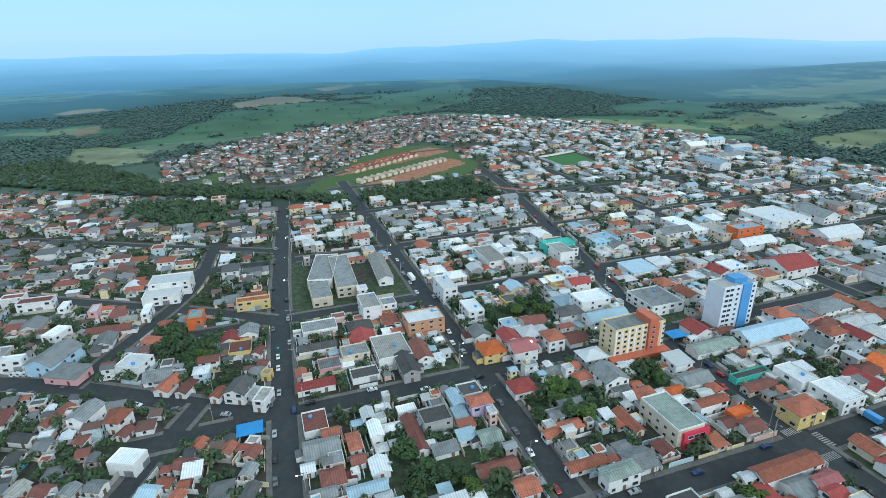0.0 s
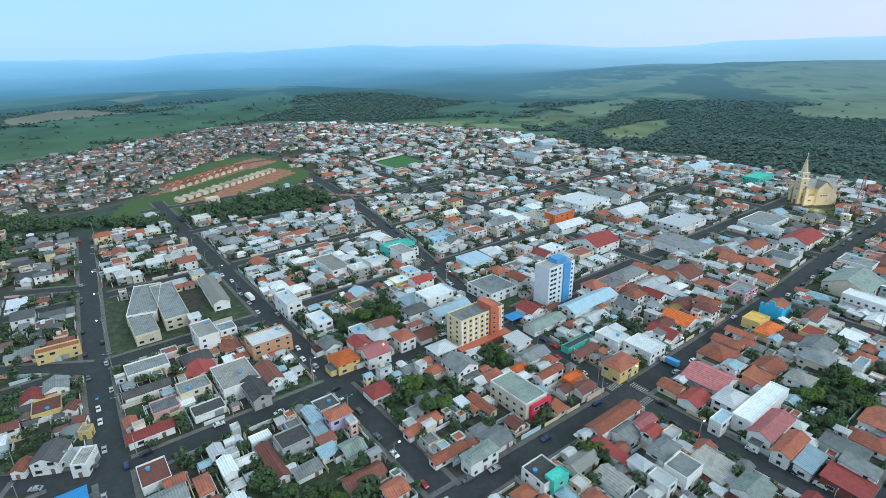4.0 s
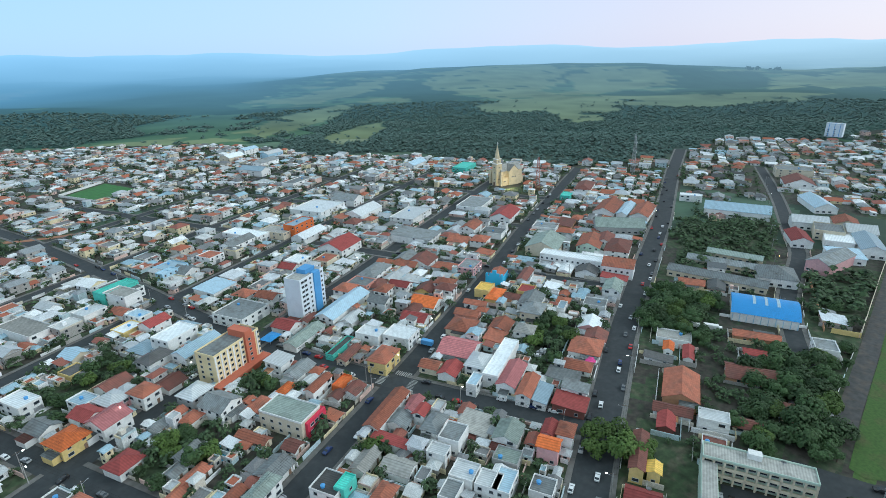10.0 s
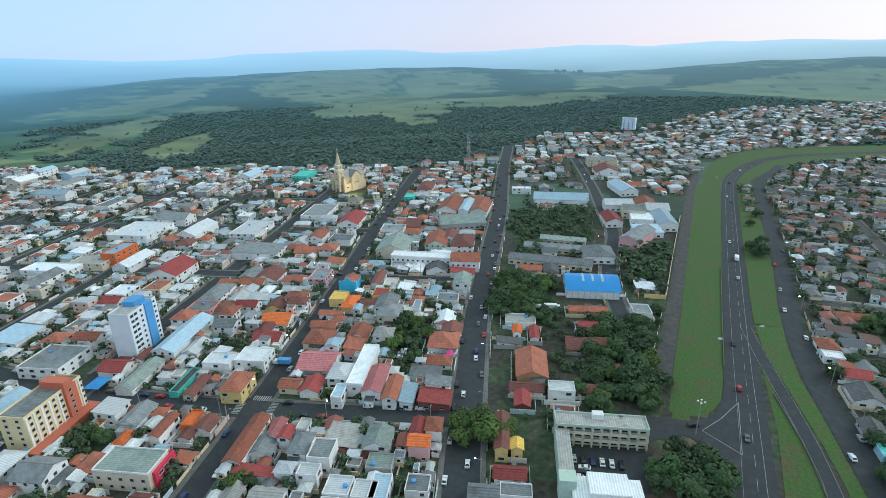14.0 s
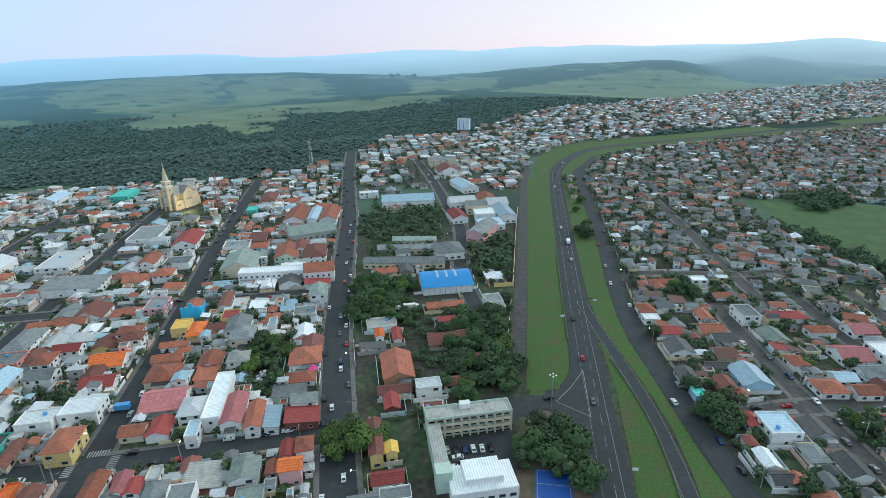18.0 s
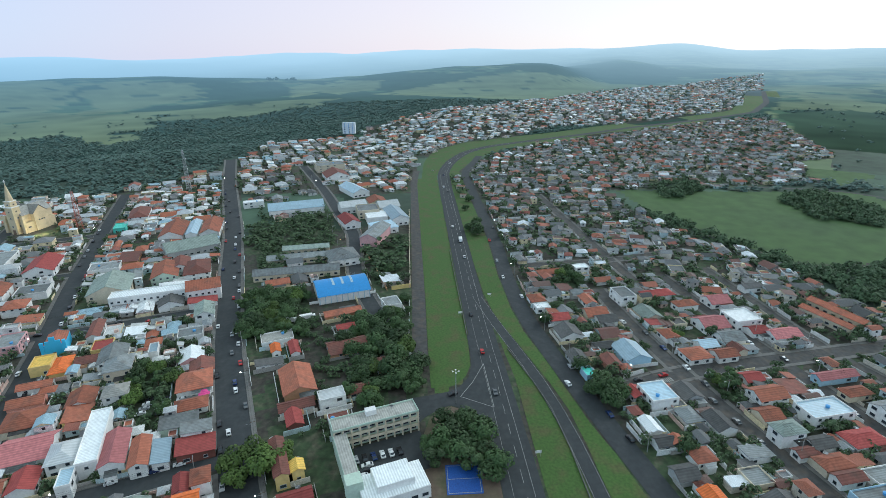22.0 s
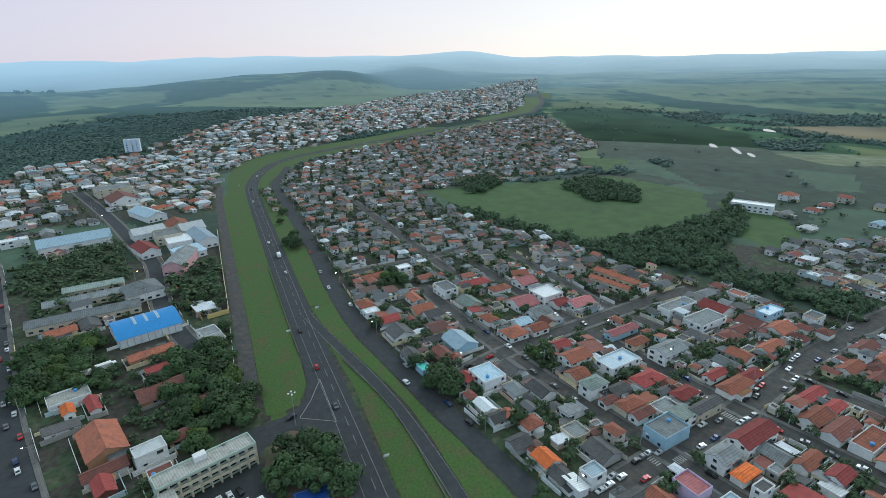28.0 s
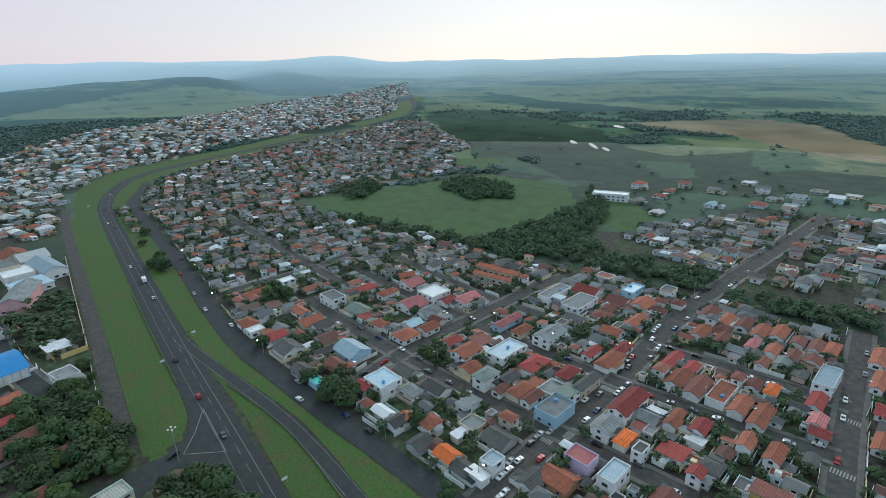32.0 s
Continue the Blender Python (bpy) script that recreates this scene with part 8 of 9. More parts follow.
def crown_geo(r, h, n, leaf, lift=0.35, plain=False):
    """A crown of many small leaf clumps round several boughs, with gaps and an uneven outline."""
    g_ = Geo()
    lobes = [(0, 0, h * 0.55, r * 0.72)]
    for i in range(6):
        a = 2 * math.pi * i / 6 + leafy.uniform(-0.4, 0.4)
        k = leafy.uniform(0.35, 0.72)
        lobes.append((math.cos(a) * r * k, math.sin(a) * r * k, h * leafy.uniform(0.35, 0.85), r * leafy.uniform(0.34, 0.56)))
    for i in range(n):
        lx, ly, lz, lr = lobes[leafy.randrange(len(lobes))]
        th, ph = leafy.uniform(0, 6.283), math.acos(leafy.uniform(-0.55, 1))
        rr = lr * leafy.uniform(0.72, 1.06)
        c = Vector((lx + rr * math.sin(ph) * math.cos(th), ly + rr * math.sin(ph) * math.sin(th), lz + rr * 0.8 * math.cos(ph)))
        nrm = Vector((math.sin(ph) * math.cos(th), math.sin(ph) * math.sin(th), math.cos(ph) + lift))
        nrm += Vector((leafy.uniform(-0.6, 0.6), leafy.uniform(-0.6, 0.6), leafy.uniform(-0.5, 0.5)))
        q = nrm.to_track_quat("Z", "Y") @ Euler((0, 0, leafy.uniform(0, 6.28))).to_quaternion()
        s = leaf * leafy.uniform(0.6, 1.35)
        if plain:
            g_.add([c + q @ Vector(p) for p in ((-s, 0, -s * 0.2), (0, -s * 0.7, 0), (s, 0, -s * 0.2), (0, s * 0.7, 0.0))], [(0, 1, 3), (1, 2, 3)])
            continue
        vs = [c + q @ Vector(p) for p in ((-s, -s * 0.5, -s * 0.12), (s * 0.2, -s * 0.8, 0.0), (s, 0.1 * s, -s * 0.15), (s * 0.1, s * 0.75, 0.02), (-s * 0.8, s * 0.4, -s * 0.1), (0, 0, s * 0.22))]
        g_.add(vs, [(0, 1, 5), (1, 2, 5), (2, 3, 5), (3, 4, 5), (4, 0, 5)])
    return g_


def trunk_geo(h):
    g_ = Geo().tube((0, 0, 0), (0.1, 0, h * 0.4), 0.3, 0.2, 7)
    for i in range(5):
        a = 2 * math.pi * i / 5 + leafy.uniform(-0.3, 0.3)
        g_.tube((0.1, 0, h * 0.36), (math.cos(a) * h * 0.3, math.sin(a) * h * 0.3, h * leafy.uniform(0.6, 0.8)), 0.13, 0.04, 5)
    return g_


CROWNS = [(crown_geo(3.6, 6.5, 750, 0.40).data("crown", M_LEAF), trunk_geo(6.5).data("trunk", M_BARK)),
          (crown_geo(4.4, 7.5, 950, 0.42).data("crown", M_LEAF), trunk_geo(7.5).data("trunk", M_BARK)),
          (crown_geo(3.0, 7.5, 650, 0.38).data("crown", M_LEAF), trunk_geo(7.5).data("trunk", M_BARK)),
          (crown_geo(4.2, 6.0, 850, 0.40).data("crown", M_LEAF2), trunk_geo(6.0).data("trunk", M_BARK))]


def tree(x, y, s=1.0, kind_=None, label=""):
    k = leafy.choice((0, 0, 1, 1, 2, 3)) if kind_ is None else kind_
    m = place(x, y, rise(x, y), leafy.uniform(0, 360)) @ Matrix.Diagonal((s, s, s * leafy.uniform(0.85, 1.15), 1))
    ob = thing("tree", m, label or ("bright green leafy street tree" if k == 3 else "dark green broadleaf garden tree with a rounded crown"), "tree", "trees of the town")
    part("crown", CROWNS[k][0], None, ob)
    part("trunk", CROWNS[k][1], None, ob)


SMALL = [crown_geo(3.2, 5.6, 125, 0.68, 0.9, True), crown_geo(3.7, 6.2, 140, 0.72, 0.9, True), crown_geo(2.8, 6.6, 120, 0.66, 0.9, True)]
CANOPY = [crown_geo(4.0, 4.2, 15, 1.9, 2.4, True), crown_geo(4.6, 5.0, 16, 1.9, 2.4, True), crown_geo(3.6, 4.6, 14, 1.8, 2.4, True)]
TINY = [crown_geo(3.6, 5.0, 26, 1.25, 1.3, True), crown_geo(4.2, 5.6, 28, 1.3, 1.3, True), crown_geo(3.4, 6.4, 26, 1.2, 1.3, True)]


def woods(name, spots, label, protos, mat_):
    n_v = [len(p.v) for p in protos]
    arrs = [np.array([tuple(v) for v in p.v]) for p in protos]
    faces = [np.array(p.f) for p in protos]
    V_, F_, base = [], [], 0
    for x, y, s in spots:
        k = leafy.randrange(len(protos))
        a = leafy.uniform(0, 6.28)
        c, t_ = math.cos(a) * s, math.sin(a) * s
        p = arrs[k]
        V_.append(np.stack([p[:, 0] * c - p[:, 1] * t_ + x, p[:, 0] * t_ + p[:, 1] * c + y, p[:, 2] * s * leafy.uniform(0.8, 1.2) + rise(x, y) - 0.8 * s], 1))
        F_.append(faces[k] + base)
        base += n_v[k]
    if not V_:
        return
    V_, F_ = np.concatenate(V_), np.concatenate(F_)
    d_ = bpy.data.meshes.new(name)
    d_.vertices.add(len(V_))
    d_.vertices.foreach_set("co", V_.ravel())
    d_.loops.add(F_.size)
    d_.loops.foreach_set("vertex_index", F_.ravel().astype(np.int32))
    d_.polygons.add(len(F_))
    d_.polygons.foreach_set("loop_start", np.arange(0, F_.size, 3, dtype=np.int32))
    d_.update(calc_edges=True)
    d_.validate()
    d_.materials.append(mat_)
    tagged(new(name, d_), label, "woodland", kind="stuff")


# big trees that stand out: along the avenue, in the park and round the junction
for x_, y_, s_, k_ in ((150, 58, 1.5, 3), (156, 64, 1.3, 3), (146, 66, 1.1, 3), (152, 70, 1.2, 3), (155, 53, 1.2, 3), (256, 89, 1.4, 1), (263, 92, 1.4, 1), (270, 92, 1.5, 1), (278, 95, 1.3, 1), (262, 84, 1.2, 3), (272, 86, 1.2, 3), (282, 88, 1.3, 1), (290, 84, 1.2, 1), (268, 76, 1.3, 1), (278, 76, 1.2, 1), (286, 74, 1.1, 3), (250, 95, 1.2, 1),
                       (205, 8, 1.3, 1), (212, 4, 1.3, 1), (198, 14, 1.3, 1), (207, 16, 1.4, 1), (216, 14, 1.4, 1), (222, 10, 1.3, 3), (226, 20, 1.4, 1), (234, 14, 1.3, 1), (240, 22, 1.4, 1), (232, 26, 1.3, 1), (246, 16, 1.2, 1), (250, 28, 1.4, 1), (257, 22, 1.3, 1), (258, 34, 1.3, 1), (244, 34, 1.3, 1), (236, 40, 1.2, 1), (225, 36, 1.2, 1), (214, 28, 1.2, 1), (205, 30, 1.1, 1), (196, 24, 1.1, 1), (192, 34, 1.1, 0), (190, 44, 1.0, 0),
                       (163, -8, 1.2, 1), (170, -6, 1.1, 1), (172, -14, 1.1, 1), (160, -18, 1.3, 1), (166, -19, 1.1, 1), (153, -8, 1.2, 1), (156, 1, 1.0, 0), (146, -22, 1.2, 1), (157, -12, 1.3, 1), (152, -20, 1.1, 1), (148, -14, 1.2, 0), (158, -3, 1.2, 1), (167, -13, 1.0, 1), (151, -1, 1.1, 0), (143, -20, 1.1, 1),
                       (206, -69, 1.1, 1), (190, -74, 1.3, 1), (184, -78, 1.3, 1), (178, -74, 1.1, 1), (186, -70, 1.2, 1), (112, -78, 0.9, 0), (250, -63, 0.9, 1), (265, -72, 0.9, 1), (398, -44, 1.3, 1), (406, -45, 1.2, 1), (414, -43, 1.2, 1), (425, -46, 1.0, 1), (410, -39, 1.0, 1), (500, -47, 1.1, 1), (470, -41, 0.8, 1)):
    tree(x_, y_, s_, k_)
    take(x_, y_, 2.6)
for (x0, y0, x1, y1), n_, lo, hi in (((330, 70, 372, 108), 26, 0.9, 1.5), ((380, 90, 460, 140), 95, 0.7, 1.3), ((306, 10, 392, 44), 70, 0.8, 1.4), ((196, 12, 262, 62), 60, 0.7, 1.2),
                                     ((62, 180, 118, 206), 34, 0.8, 1.2), ((10, 222, 60, 262), 26, 0.7, 1.2), ((-150, 200, -90, 236), 34, 0.8, 1.3), ((-30, 105, 20, 140), 40, 0.7, 1.2), ((55, 135, 80, 170), 22, 0.6, 1.0), ((38, 168, 75, 196), 22, 0.6, 1.0), ((-130, 300, -105, 330), 10, 0.8, 1.2), ((180, 105, 240, 135), 26, 0.6, 1.0), ((560, 160, 640, 230), 24, 0.8, 1.3), ((-200, 100, -130, 135), 26, 0.7, 1.1)):
    for _ in range(n_):
        x_, y_ = leafy.uniform(x0, x1), leafy.uniform(y0, y1)
        if free(x_, y_, 1.4) and not on_road(x_, y_, 1.0):
            tree_spots.insert(0, (x_, y_, leafy.uniform(lo, hi)))
            take(x_, y_, 1.6)
for gp in GROVES:  # thickets inside the blocks
    xs, ys = [p[0] for p in gp], [p[1] for p in gp]
    for _ in range(int((max(xs) - min(xs)) * (max(ys) - min(ys)) / 24)):
        x_, y_ = leafy.uniform(min(xs), max(xs)), leafy.uniform(min(ys), max(ys))
        if inside(gp, x_, y_) and free(x_, y_, 1.3) and not on_road(x_, y_, 1.0):
            tree_spots.insert(0, (x_, y_, leafy.uniform(0.6, 1.1)))
            take(x_, y_, 1.5)
near, rest = [], []
for sp in tree_spots:
    (near if len(near) < 150 and math.hypot(sp[0], sp[1]) < 330 else rest).append(sp)
for x_, y_, s_ in near:
    tree(x_, y_, s_)
woods("garden_trees", [q for q in rest if math.hypot(q[0], q[1]) < 330], "garden trees between the houses", SMALL, M_WOODS)
woods("garden_trees", [(x, y, s) for x, y, s in rest if math.hypot(x, y) >= 330], "garden trees among the far houses", TINY, M_WOODS)

# woodland on the creek banks and the hills
spots_near = []
for poly in REGION_FOREST:
    xs, ys = [p[0] for p in poly], [p[1] for p in poly]
    if math.hypot(sum(xs) / len(xs), sum(ys) / len(ys)) > 620:
        continue
    area = abs(sum(poly[i - 1][0] * poly[i][1] - poly[i][0] * poly[i - 1][1] for i in range(len(poly)))) / 2
    n, got = int(min(2600, area / 30)), 0
    for _ in range(n * 6):
        if got >= n:
            break
        x_, y_ = leafy.uniform(min(xs), max(xs)), leafy.uniform(min(ys), max(ys))
        if inside(poly, x_, y_) and free(x_, y_, 0.5) and not on_road(x_, y_, 1.0):
            spots_near.append((x_, y_, leafy.uniform(0.8, 1.4)))
            got += 1
woods("creek_woods", spots_near, "dense dark woodland along the creek", SMALL, M_CREEK)
# a closed canopy over the wooded country beyond the town, thinner where it is open
wild = np.random.default_rng(3)
aa, rr = np.radians(wild.uniform(-41, 169, 72000)), np.sqrt(wild.uniform(600 ** 2, 1650 ** 2, 72000))
wx, wy = rr * np.sin(aa), rr * np.cos(aa)
wk = land_kind(wx, wy)
keep_ = ((wk == 0) & (wild.random(72000) < np.clip(1.25 - rr / 2600, 0, 1))) | ((wk != 0) & (wk != 4) & (wk != 3) & (wild.random(72000) < 0.012))
spots_far = []
for x_, y_ in zip(wx[keep_].tolist(), wy[keep_].tolist()):
    if not in_any(REGION_TOWN, x_, y_) and not in_any(REGION_GRASS, x_, y_) and not on_road(x_, y_, 6) and free(x_, y_, 0.5) and (math.hypot(x_, y_) > TOWN_EDGE or ground_kind(x_, y_) == 5):
        spots_far.append((x_, y_, leafy.uniform(0.75, 1.35)))
crest = []
for az_, n_ in ((76.0, 7), (77.7, 6)):
    for _ in range(n_):
        a_, r_ = radians(az_ + leafy.uniform(-0.45, 0.45)), leafy.uniform(2330, 2400)
        crest.append((r_ * math.sin(a_), r_ * math.cos(a_), leafy.uniform(2.0, 3.4)))
# these trees wear the same painted haze glow as the far land
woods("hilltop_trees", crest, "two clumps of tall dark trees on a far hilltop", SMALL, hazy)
woods("hill_woods", spots_far, "woods and hedgerows on the hills", CANOPY, M_HAZED_HILLWOODS)

# ---- vehicles
auto = random.Random(8)


def lathe_body(profile, half, inset):
    """A car shell from a side profile: lower sides upright, the cabin drawn in."""
    g_ = Geo()
    n = len(profile)
    L_ = [(x, -half * (1 - inset * max(0, (z - 0.9) / 0.6)), z) for x, z in profile]
    R_ = [(x, half * (1 - inset * max(0, (z - 0.9) / 0.6)), z) for x, z in profile]
    g_.add(L_ + R_, [(i, n + i, n + (i + 1) % n, (i + 1) % n) for i in range(n)] + [tuple(range(n)), tuple(reversed(range(n, 2 * n)))])
    return g_


PROFILE = [(-2.05, 0.35), (2.0, 0.35), (2.1, 0.7), (1.95, 0.86), (0.95, 0.98), (0.25, 1.42), (-1.05, 1.45), (-1.75, 1.02), (-2.1, 0.92)]
WHEEL = Geo().tube((0, -0.1, 0), (0, 0.1, 0), 0.32, 0.32, 10).data("wheel", M_TYRE)
glass_g = Geo()
for s in (-1, 1):
    y0, y1 = s * 0.835, s * 0.70
    q = [(0.80, y0, 1.0), (-1.55, y0, 1.03), (-1.02, y1, 1.38), (0.2, y1, 1.36)]
    glass_g.add(q, [(0, 1, 2, 3) if s > 0 else (3, 2, 1, 0)])
glass_g.add([(0.98, -0.72, 1.0), (0.98, 0.72, 1.0), (0.30, 0.6, 1.40), (0.30, -0.6, 1.40)], [(0, 1, 2, 3)])
glass_g.add([(-1.78, -0.7, 1.05), (-1.78, 0.7, 1.05), (-1.10, 0.6, 1.42), (-1.10, -0.6, 1.42)], [(3, 2, 1, 0)])
GLASS_DATA = glass_g.data("window_glass", M_GLASS)
CARS = []
for word, col in (("white", (0.78, 0.78, 0.78)), ("silver", (0.42, 0.43, 0.44)), ("black", (0.025, 0.025, 0.028)), ("red", (0.42, 0.03, 0.03)), ("grey", (0.14, 0.145, 0.15)), ("dark blue", (0.03, 0.05, 0.14))):
    mt = surface("car_paint_" + word.replace(" ", "_"), col, 0.25, 0.1, vary=0.03, stain=0.1, spread=0.05, bump=0)
    ob = thing("car", place(0, 0, -60), word + " parked hatchback car on the street", "car", "cars in the streets")
    part("body", lathe_body(PROFILE, 0.86, 0.18), mt, ob)
    part("glass", GLASS_DATA, None, ob)
    for x in (-1.3, 1.3):
        for y in (-0.8, 0.8):
            o = part("wheel", WHEEL, None, ob)
            o.location = (x, y, 0.32)
    CARS.append(ob)
used = [False] * len(CARS)


def car(x, y, deg, k=None, z=0.07):
    k = auto.choice((0, 0, 0, 1, 1, 2, 2, 3, 4, 5)) if k is None else k
    m = place(x, y, z + rise(x, y), deg)
    if not used[k]:
        used[k] = True
        CARS[k].matrix_world = m
    else:
        copy_thing(CARS[k], m)


def park(a, b, offs, n, jitter=1.0):
    """Cars along a street from a to b, in the lanes and at both kerbs."""
    a, b = Vector(a), Vector(b)
    d = (b - a).normalized()
    nn = Vector((-d.y, d.x))
    deg = math.degrees(math.atan2(d.y, d.x))
    for i in range(n):
        p = a.lerp(b, (i + auto.uniform(0.15, 0.85)) / n) + nn * auto.choice(offs)
        car(p.x, p.y, deg + auto.choice((0, 180)) + auto.uniform(-2, 2))


park((125, 58), (235, 98), (-5.2, -2, 2, 5.2), 13)
park((235, 98), (428, 155), (-5.2, -2, 2, 5.2), 18)
park((428, 155), (600, 212), (-5.2, 2, 5.2), 10)
park(grid(60, 103), grid(160, 101), (-3.8, 3.8, 1.8), 6)
park(grid(180, 101), grid(290, 102), (-3.8, 3.8, 1.8), 9)
park(grid(312, 103), grid(520, 108), (-3.8, 3.8), 11)
park(grid(173, 28), grid(171.5, 94), (-3.8, 3.8), 7)
park(grid(171, 110), grid(175, 180), (-3.8, 3.8, -1.8), 9)
park(grid(177, 195), grid(192, 268), (-3.6, 3.6), 11)
park(grid(192, 270), grid(214, 380), (-3.4, 3.4), 8)
park(grid(80, 60), grid(80, 175), (-3.8, 3.8, 1.8), 9)
park(grid(80, 190), grid(80, 345), (-3.8, 3.8, 1.8), 12)
park(grid(-30, 183), grid(170, 183), (-3.8, 3.8), 8)
park((-51, 131), (-96, 282), (-3.8, 3.8, 1.8), 12)
park((-96, 282), (-144, 466), (-3.8, 3.8), 7)
park((-200, 197), (-62, 172), (-3.8, 3.8), 7)
park(grid(306, 20), grid(306, 180), (-3.2, 3.2), 8)
park((105, -88), (113, -131), (-3.6, 3.6, 1.6), 11)
park((113, -138), (119, -180), (-3.6, 3.6, 1.6), 8)
park((119, -180), (134, -237), (-3.6, 3.6, 1.6), 10)
park((134, -237), (146, -333), (-3.6, 3.6), 7)
park((146, -333), (163, -524), (-3.6, 3.6), 6)
park((150, -71.5), (213, -60.5), (-3.4, 3.4), 4)
park((266, -53.5), (420, -55.5), (-3.4, 3.4), 5)
park((251, -106), (143, -124), (-2.5, 2.5), 8)
park((107, -132), (66, -141), (-2.5, 2.5), 3)
park((226, -159), (125, -174), (-2.5, 2.5), 6)
park((110, -179), (45, -198), (-2.5, 2.5), 7)
park((126, -216), (55, -234), (-2.3, 2.3), 5)
park((66, -292), (38, -190), (-2.8, 2.8), 5)
park((190, -84), (204, -146), (-2.6, 2.6), 4)
for x_, y_, dg, k_ in ((223, -26.5, 3, 3), (262, -25, 182, 2), (350, -29.5, 0, 0), (420, -26, 180, 0), (540, -29.5, 0, 4), (690, -41, 160, 0), (620, -29, 0, 5), (190, -28, 182, 4), (560, -26, 180, 0), (190, -10, 110, 2)):
    car(x_, y_, dg, k_, 0.2)
for k_ in range(7):
    car(153 + 0.7 * k_, 30 - 3.1 * k_, 18 + auto.uniform(-3, 3), None, 0.16)
for k_ in range(4):
    car(143 + 2.6 * k_, 24.5 - 0.6 * k_, 105, None, 0.16)
for k_ in range(12):
    car(186 + (k_ % 4) * 3.2 + auto.uniform(-0.5, 0.5), 104 + (k_ // 4) * 6.5, 110 + auto.uniform(-6, 6))
for k_ in range(6):
    car(-192 + 2.9 * k_, 203, 75, 0 if k_ % 2 else None)


def lorry(x, y, deg, col, label, length=8.0):
    ob = thing("lorry", place(x, y, 0.08, deg), label, "lorry")
    part("cargo_box", Geo().box(-length / 2, length / 2 - 2.2, -1.2, 1.2, 0.9, 3.2, bottom=True), col, ob)
    part("cab", Geo().add([(length / 2 - 2, -1.1, 0.5), (length / 2, -1.1, 0.5), (length / 2, 1.1, 0.5), (length / 2 - 2, 1.1, 0.5), (length / 2 - 2, -1.05, 2.5), (length / 2 - 0.5, -1.05, 2.5), (length / 2 - 0.5, 1.05, 2.5), (length / 2 - 2, 1.05, 2.5), (length / 2, -1.1, 1.4), (length / 2, 1.1, 1.4)],
                          [(0, 1, 8, 5, 4), (2, 3, 7, 6, 9), (3, 0, 4, 7), (4, 5, 6, 7), (1, 2, 9, 8)]), WALL["w"], ob)
    part("windscreen", Geo().add([(length / 2 + 0.01, -1.0, 1.45), (length / 2 + 0.01, 1.0, 1.45), (length / 2 - 0.47, 0.98, 2.42), (length / 2 - 0.47, -0.98, 2.42)], [(0, 1, 2, 3)]), M_GLASS, ob)
    part("chassis", Geo().box(-length / 2, length / 2 - 0.3, -0.6, 0.6, 0.55, 0.9, bottom=True), M_TYRE, ob)
    for x_ in (-length / 2 + 1.3, length / 2 - 1.2):
        for y_ in (-1.05, 1.05):
            o = part("wheel", WHEEL, None, ob)
            o.location, o.scale = (x_, y_, 0.46), (1.45, 1.4, 1.45)


lorry(159.4, 163.5, 108, M_SKYBLUE, "blue box lorry parked at the kerb")
lorry(385, -29.5, 0, WALL["w"], "white box lorry driving on the highway")
lorry(-20, 300, 112, WALL["w"], "white coach-like lorry on the avenue", 10)
lorry(261, 74, -70, WALL["w"], "white bus parked by the trees", 10)
lorry(264.5, 64, -70, WALL["w"], "white bus parked by the trees", 9)
lorry(-25, 173, 15, WALL["w"], "white delivery lorry parked in the street", 6)

# ---- street poles, lamps and cables
POLE = Geo().tube((0, 0, 0), (0, 0, 9), 0.15, 0.1, 7).data("pole", M_POLE)
ARM = Geo().box(-1.1, 1.1, -0.06, 0.06, 8.4, 8.55, bottom=True).data("crossarm", M_BARK)
BRACKET = Geo().tube((0, 0, 7.6), (0, -1.9, 8.1), 0.04, 0.035, 5).data("lamp_arm", M_METAL)
HEAD_ON = Geo().box(-0.18, 0.18, -2.4, -1.8, 8.02, 8.2, bottom=True).data("lamp_head", M_LAMP)
HEAD_AMBER = Geo().box(-0.18, 0.18, -2.4, -1.8, 8.02, 8.2, bottom=True).data("lamp_head", M_AMBER)
HEAD_OFF = Geo().box(-0.15, 0.15, -2.4, -1.8, 8.05, 8.18, bottom=True).data("lamp_head", M_METAL)
cable = Geo()


def poles(a, b, off, step=34, lit=0.25):
    a, b = Vector(a), Vector(b)
    d = (b - a).normalized()
    nn = Vector((-d.y, d.x))
    n = max(1, int((b - a).length / step))
    last = None
    for i in range(n + 1):
        p = a.lerp(b, i / n) + nn * off
        if on_road(p.x, p.y, 0.1):
            last = None
            continue
        ob = thing("utility_pole", place(p.x, p.y, 0, math.degrees(math.atan2(d.y, d.x)) + (0 if off > 0 else 180)), "concrete utility pole with a crossarm and street lamp", "utility pole", "poles along the streets")
        part("pole", POLE, None, ob)
        o = part("crossarm", ARM, None, ob)
        o.rotation_euler = (0, 0, math.pi / 2)
        arm = part("lamp_arm", BRACKET, None, ob)
        q = auto.random()
        part("lamp_head", HEAD_ON if q < lit else HEAD_AMBER if q < lit * 1.3 else HEAD_OFF, None, arm)
        if last is not None:
            for o_ in (-0.9, 0, 0.9):
                u0, u1 = last + nn * o_, p + nn * o_
                mid = (u0 + u1) / 2
                cable.tube((*u0, 8.6), (*mid, 8.1), 0.025, 0.025, 3).tube((*mid, 8.1), (*u1, 8.6), 0.025, 0.025, 3)
        last = p


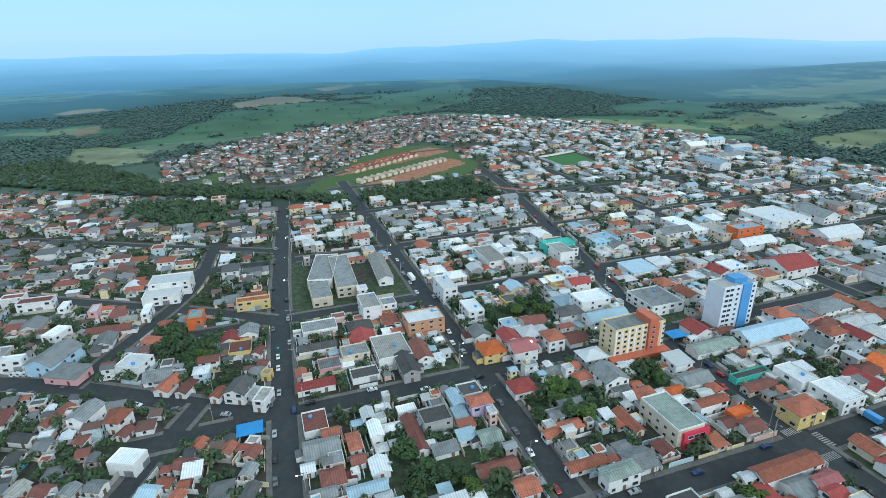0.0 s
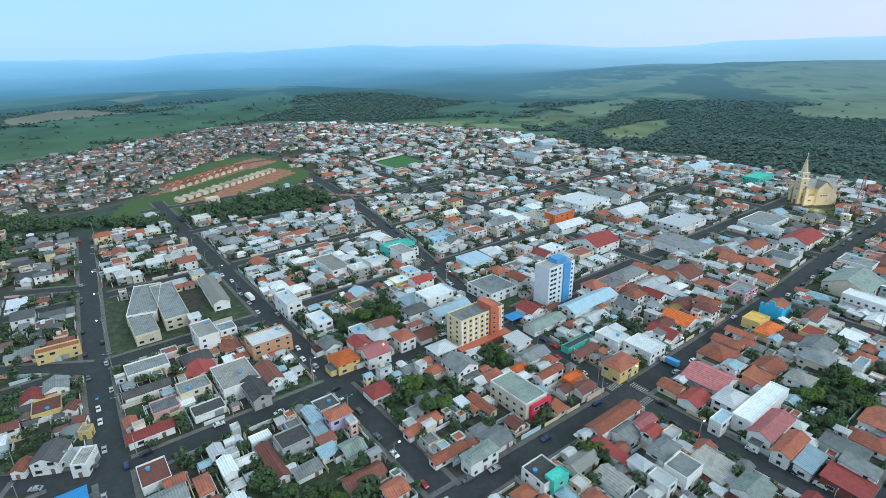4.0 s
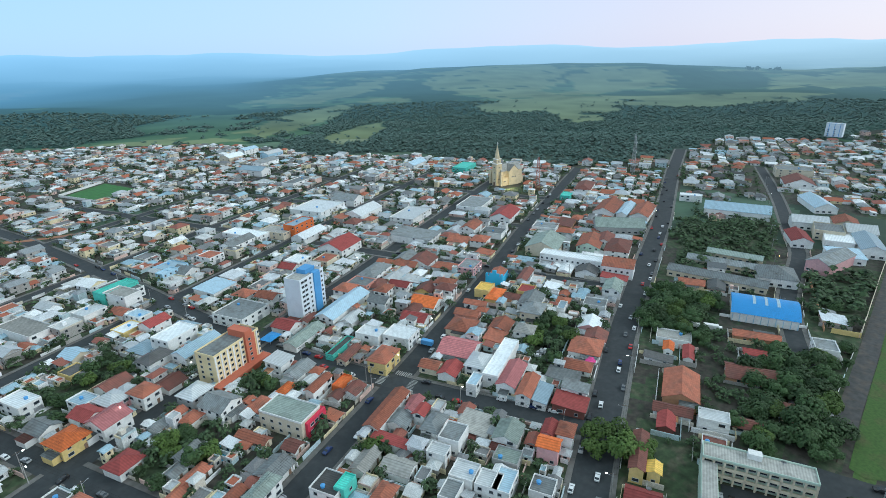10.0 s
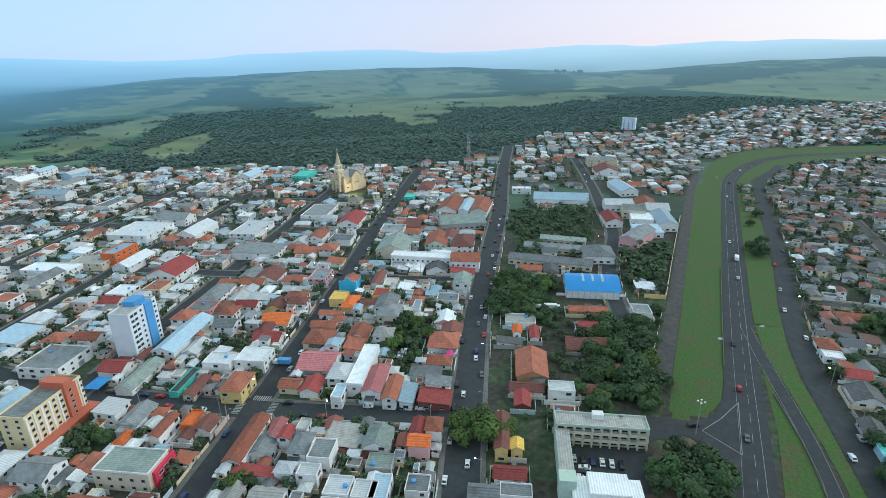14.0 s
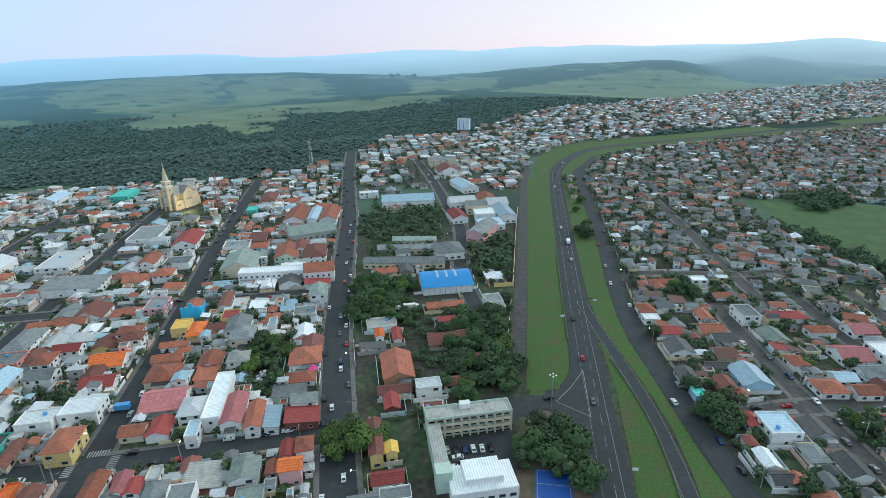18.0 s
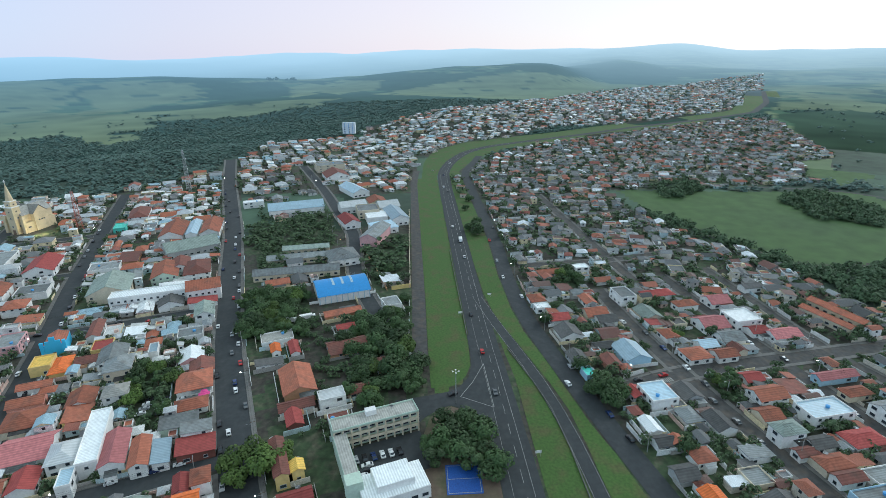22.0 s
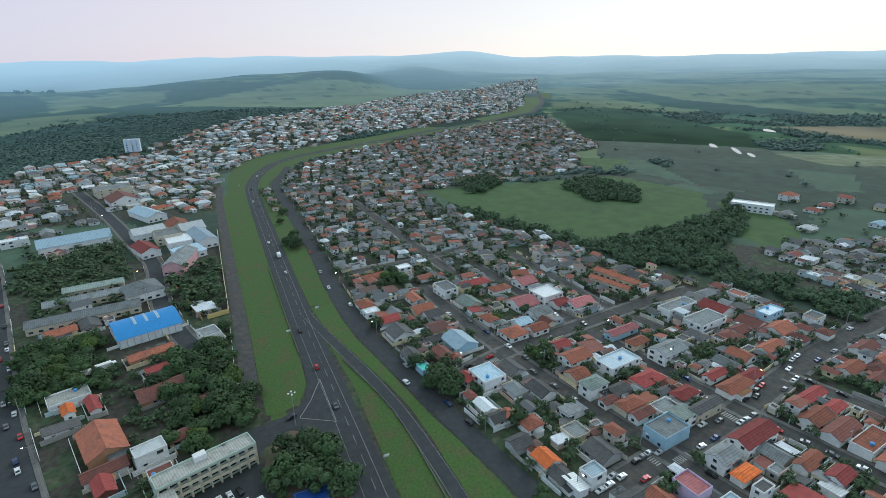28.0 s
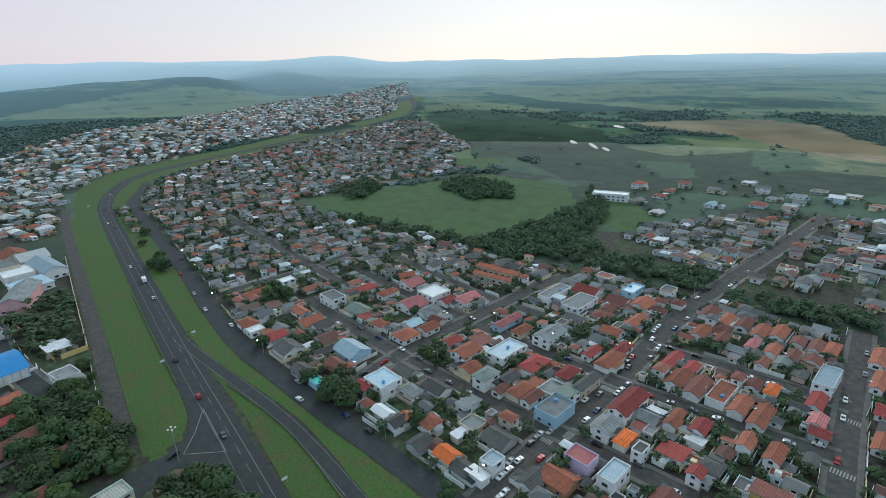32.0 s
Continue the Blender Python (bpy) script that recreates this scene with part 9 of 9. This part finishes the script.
for a_, b_, o_ in ((grid(60, 103), grid(160, 101), 5.6), (grid(180, 101), grid(290, 102), 5.6), (grid(315, 103), grid(520, 108), 5.6), (grid(173, 28), grid(171, 110), 5.7), (grid(171, 112), grid(176, 185), 5.7), (grid(177, 195), grid(201, 309), 5.7), (grid(80, 60), grid(80, 400), 5.6), (grid(-30, 183), grid(480, 183), 5.6), (grid(306, 20), grid(306, 400), -5.2),
                   ((-51, 131), (-96, 282), -5.7), ((-96, 282), (-144, 466), -5.7), ((130, 60), (235, 98), -7.2), ((235, 98), (428, 155), 7.2), ((428, 155), (600, 212), 7.2), ((-200, 197), (-62, 172), 5.7),
                   ((106, -92), (113, -125), 6.0), ((115, -159), (134, -237), 6.0), ((134, -237), (146, -333), 6.0), ((150, -71.5), (213, -60.5), -5.8), ((242, -55.5), (316, -53), -5.8), ((373, -56), (600, -55), -5.8), ((251, -106), (143, -124), 4.6), ((226, -159), (53, -195), 4.6), ((129, -215), (66, -233), 4.4), ((192, -88), (208, -181), 5.0), ((310, 40), (608, 117), 5.2)):
    poles(a_, b_, o_)
tagged(new("overhead_cable", cable.data("overhead_cable", M_TYRE)), "thin dark overhead cables between the poles", "cables", kind="stuff")
o_ = thing("floodlight_mast", place(184.5, -11, 0, 0), "tall steel floodlight mast at the highway junction", "lamp post")
part("pole", Geo().tube((0, 0, 0), (0, 0, 15), 0.2, 0.12, 8), M_METAL, o_)
for k_ in range(4):
    m_ = Geo().tube((0, 0, 15), (1.2 * math.cos(k_ * 1.57), 1.2 * math.sin(k_ * 1.57), 15.3), 0.05, 0.05, 5)
    arm_ = part("lamp_arm", m_, M_METAL, o_)
    part("lamp_head", Geo().box(1.2 * math.cos(k_ * 1.57) - 0.3, 1.2 * math.cos(k_ * 1.57) + 0.3, 1.2 * math.sin(k_ * 1.57) - 0.3, 1.2 * math.sin(k_ * 1.57) + 0.3, 15.2, 15.45, bottom=True), WALL["w"], arm_)

# zebra crossings and the painted island at the junction
for x_, y_, deg in ((*grid(171, 108), 19), (*grid(178, 101), 109), (*grid(172, 94), 19), (113.5, -124, 8), (109, -134, 98), (118, -169, 8), (194, -103, 98), (39, -190, 8), (47, -224, 8)):
    g_ = Geo()
    for k_ in range(8):
        g_.box(-0.3 + (k_ - 3.5) * 0.95, 0.3 + (k_ - 3.5) * 0.95 - 0.1, -1.6, 1.6, 0.095, 0.105)
    o_ = new("zebra_crossing", g_.data("zebra_crossing", M_LINE))
    o_.matrix_world = place(x_, y_, 0, deg)
    tagged(o_, "white zebra crossing painted on the street", "road marking", kind="structure")
isl = Geo()
for a_, b_ in (((213, -25.9), (180.5, -26.2)), ((180.5, -26.2), (188.7, -13.2)), ((188.7, -13.2), (199, -19.5)), ((199, -19.5), (213, -25.9))):
    d_ = Vector(b_) - Vector(a_)
    isl.box(0, d_.length, -0.12, 0.12, 0.2, 0.21, m=place(*a_, 0, math.degrees(math.atan2(d_.y, d_.x))))
tagged(new("traffic_island_marking", isl.data("traffic_island_marking", M_LINE)), "white painted triangle at the junction", "road marking", kind="structure")

for x_, y_, dg in ((284, -38.2, 95), (151.6, -37.9, 95), (262, -19.2, 95), (640, -17, 80)):
    o_ = thing("road_sign", place(x_, y_, 0.1, dg), "white rectangular road sign on two posts in the verge", "road sign")
    part("board", Geo().box(-1.1, 1.1, -0.04, 0.04, 1.5, 2.6, bottom=True), WALL["w"], o_)
    for sx in (-0.8, 0.8):
        part("post", Geo().tube((sx, 0.08, 0), (sx, 0.08, 2.5), 0.05, 0.05, 5), M_METAL, o_)
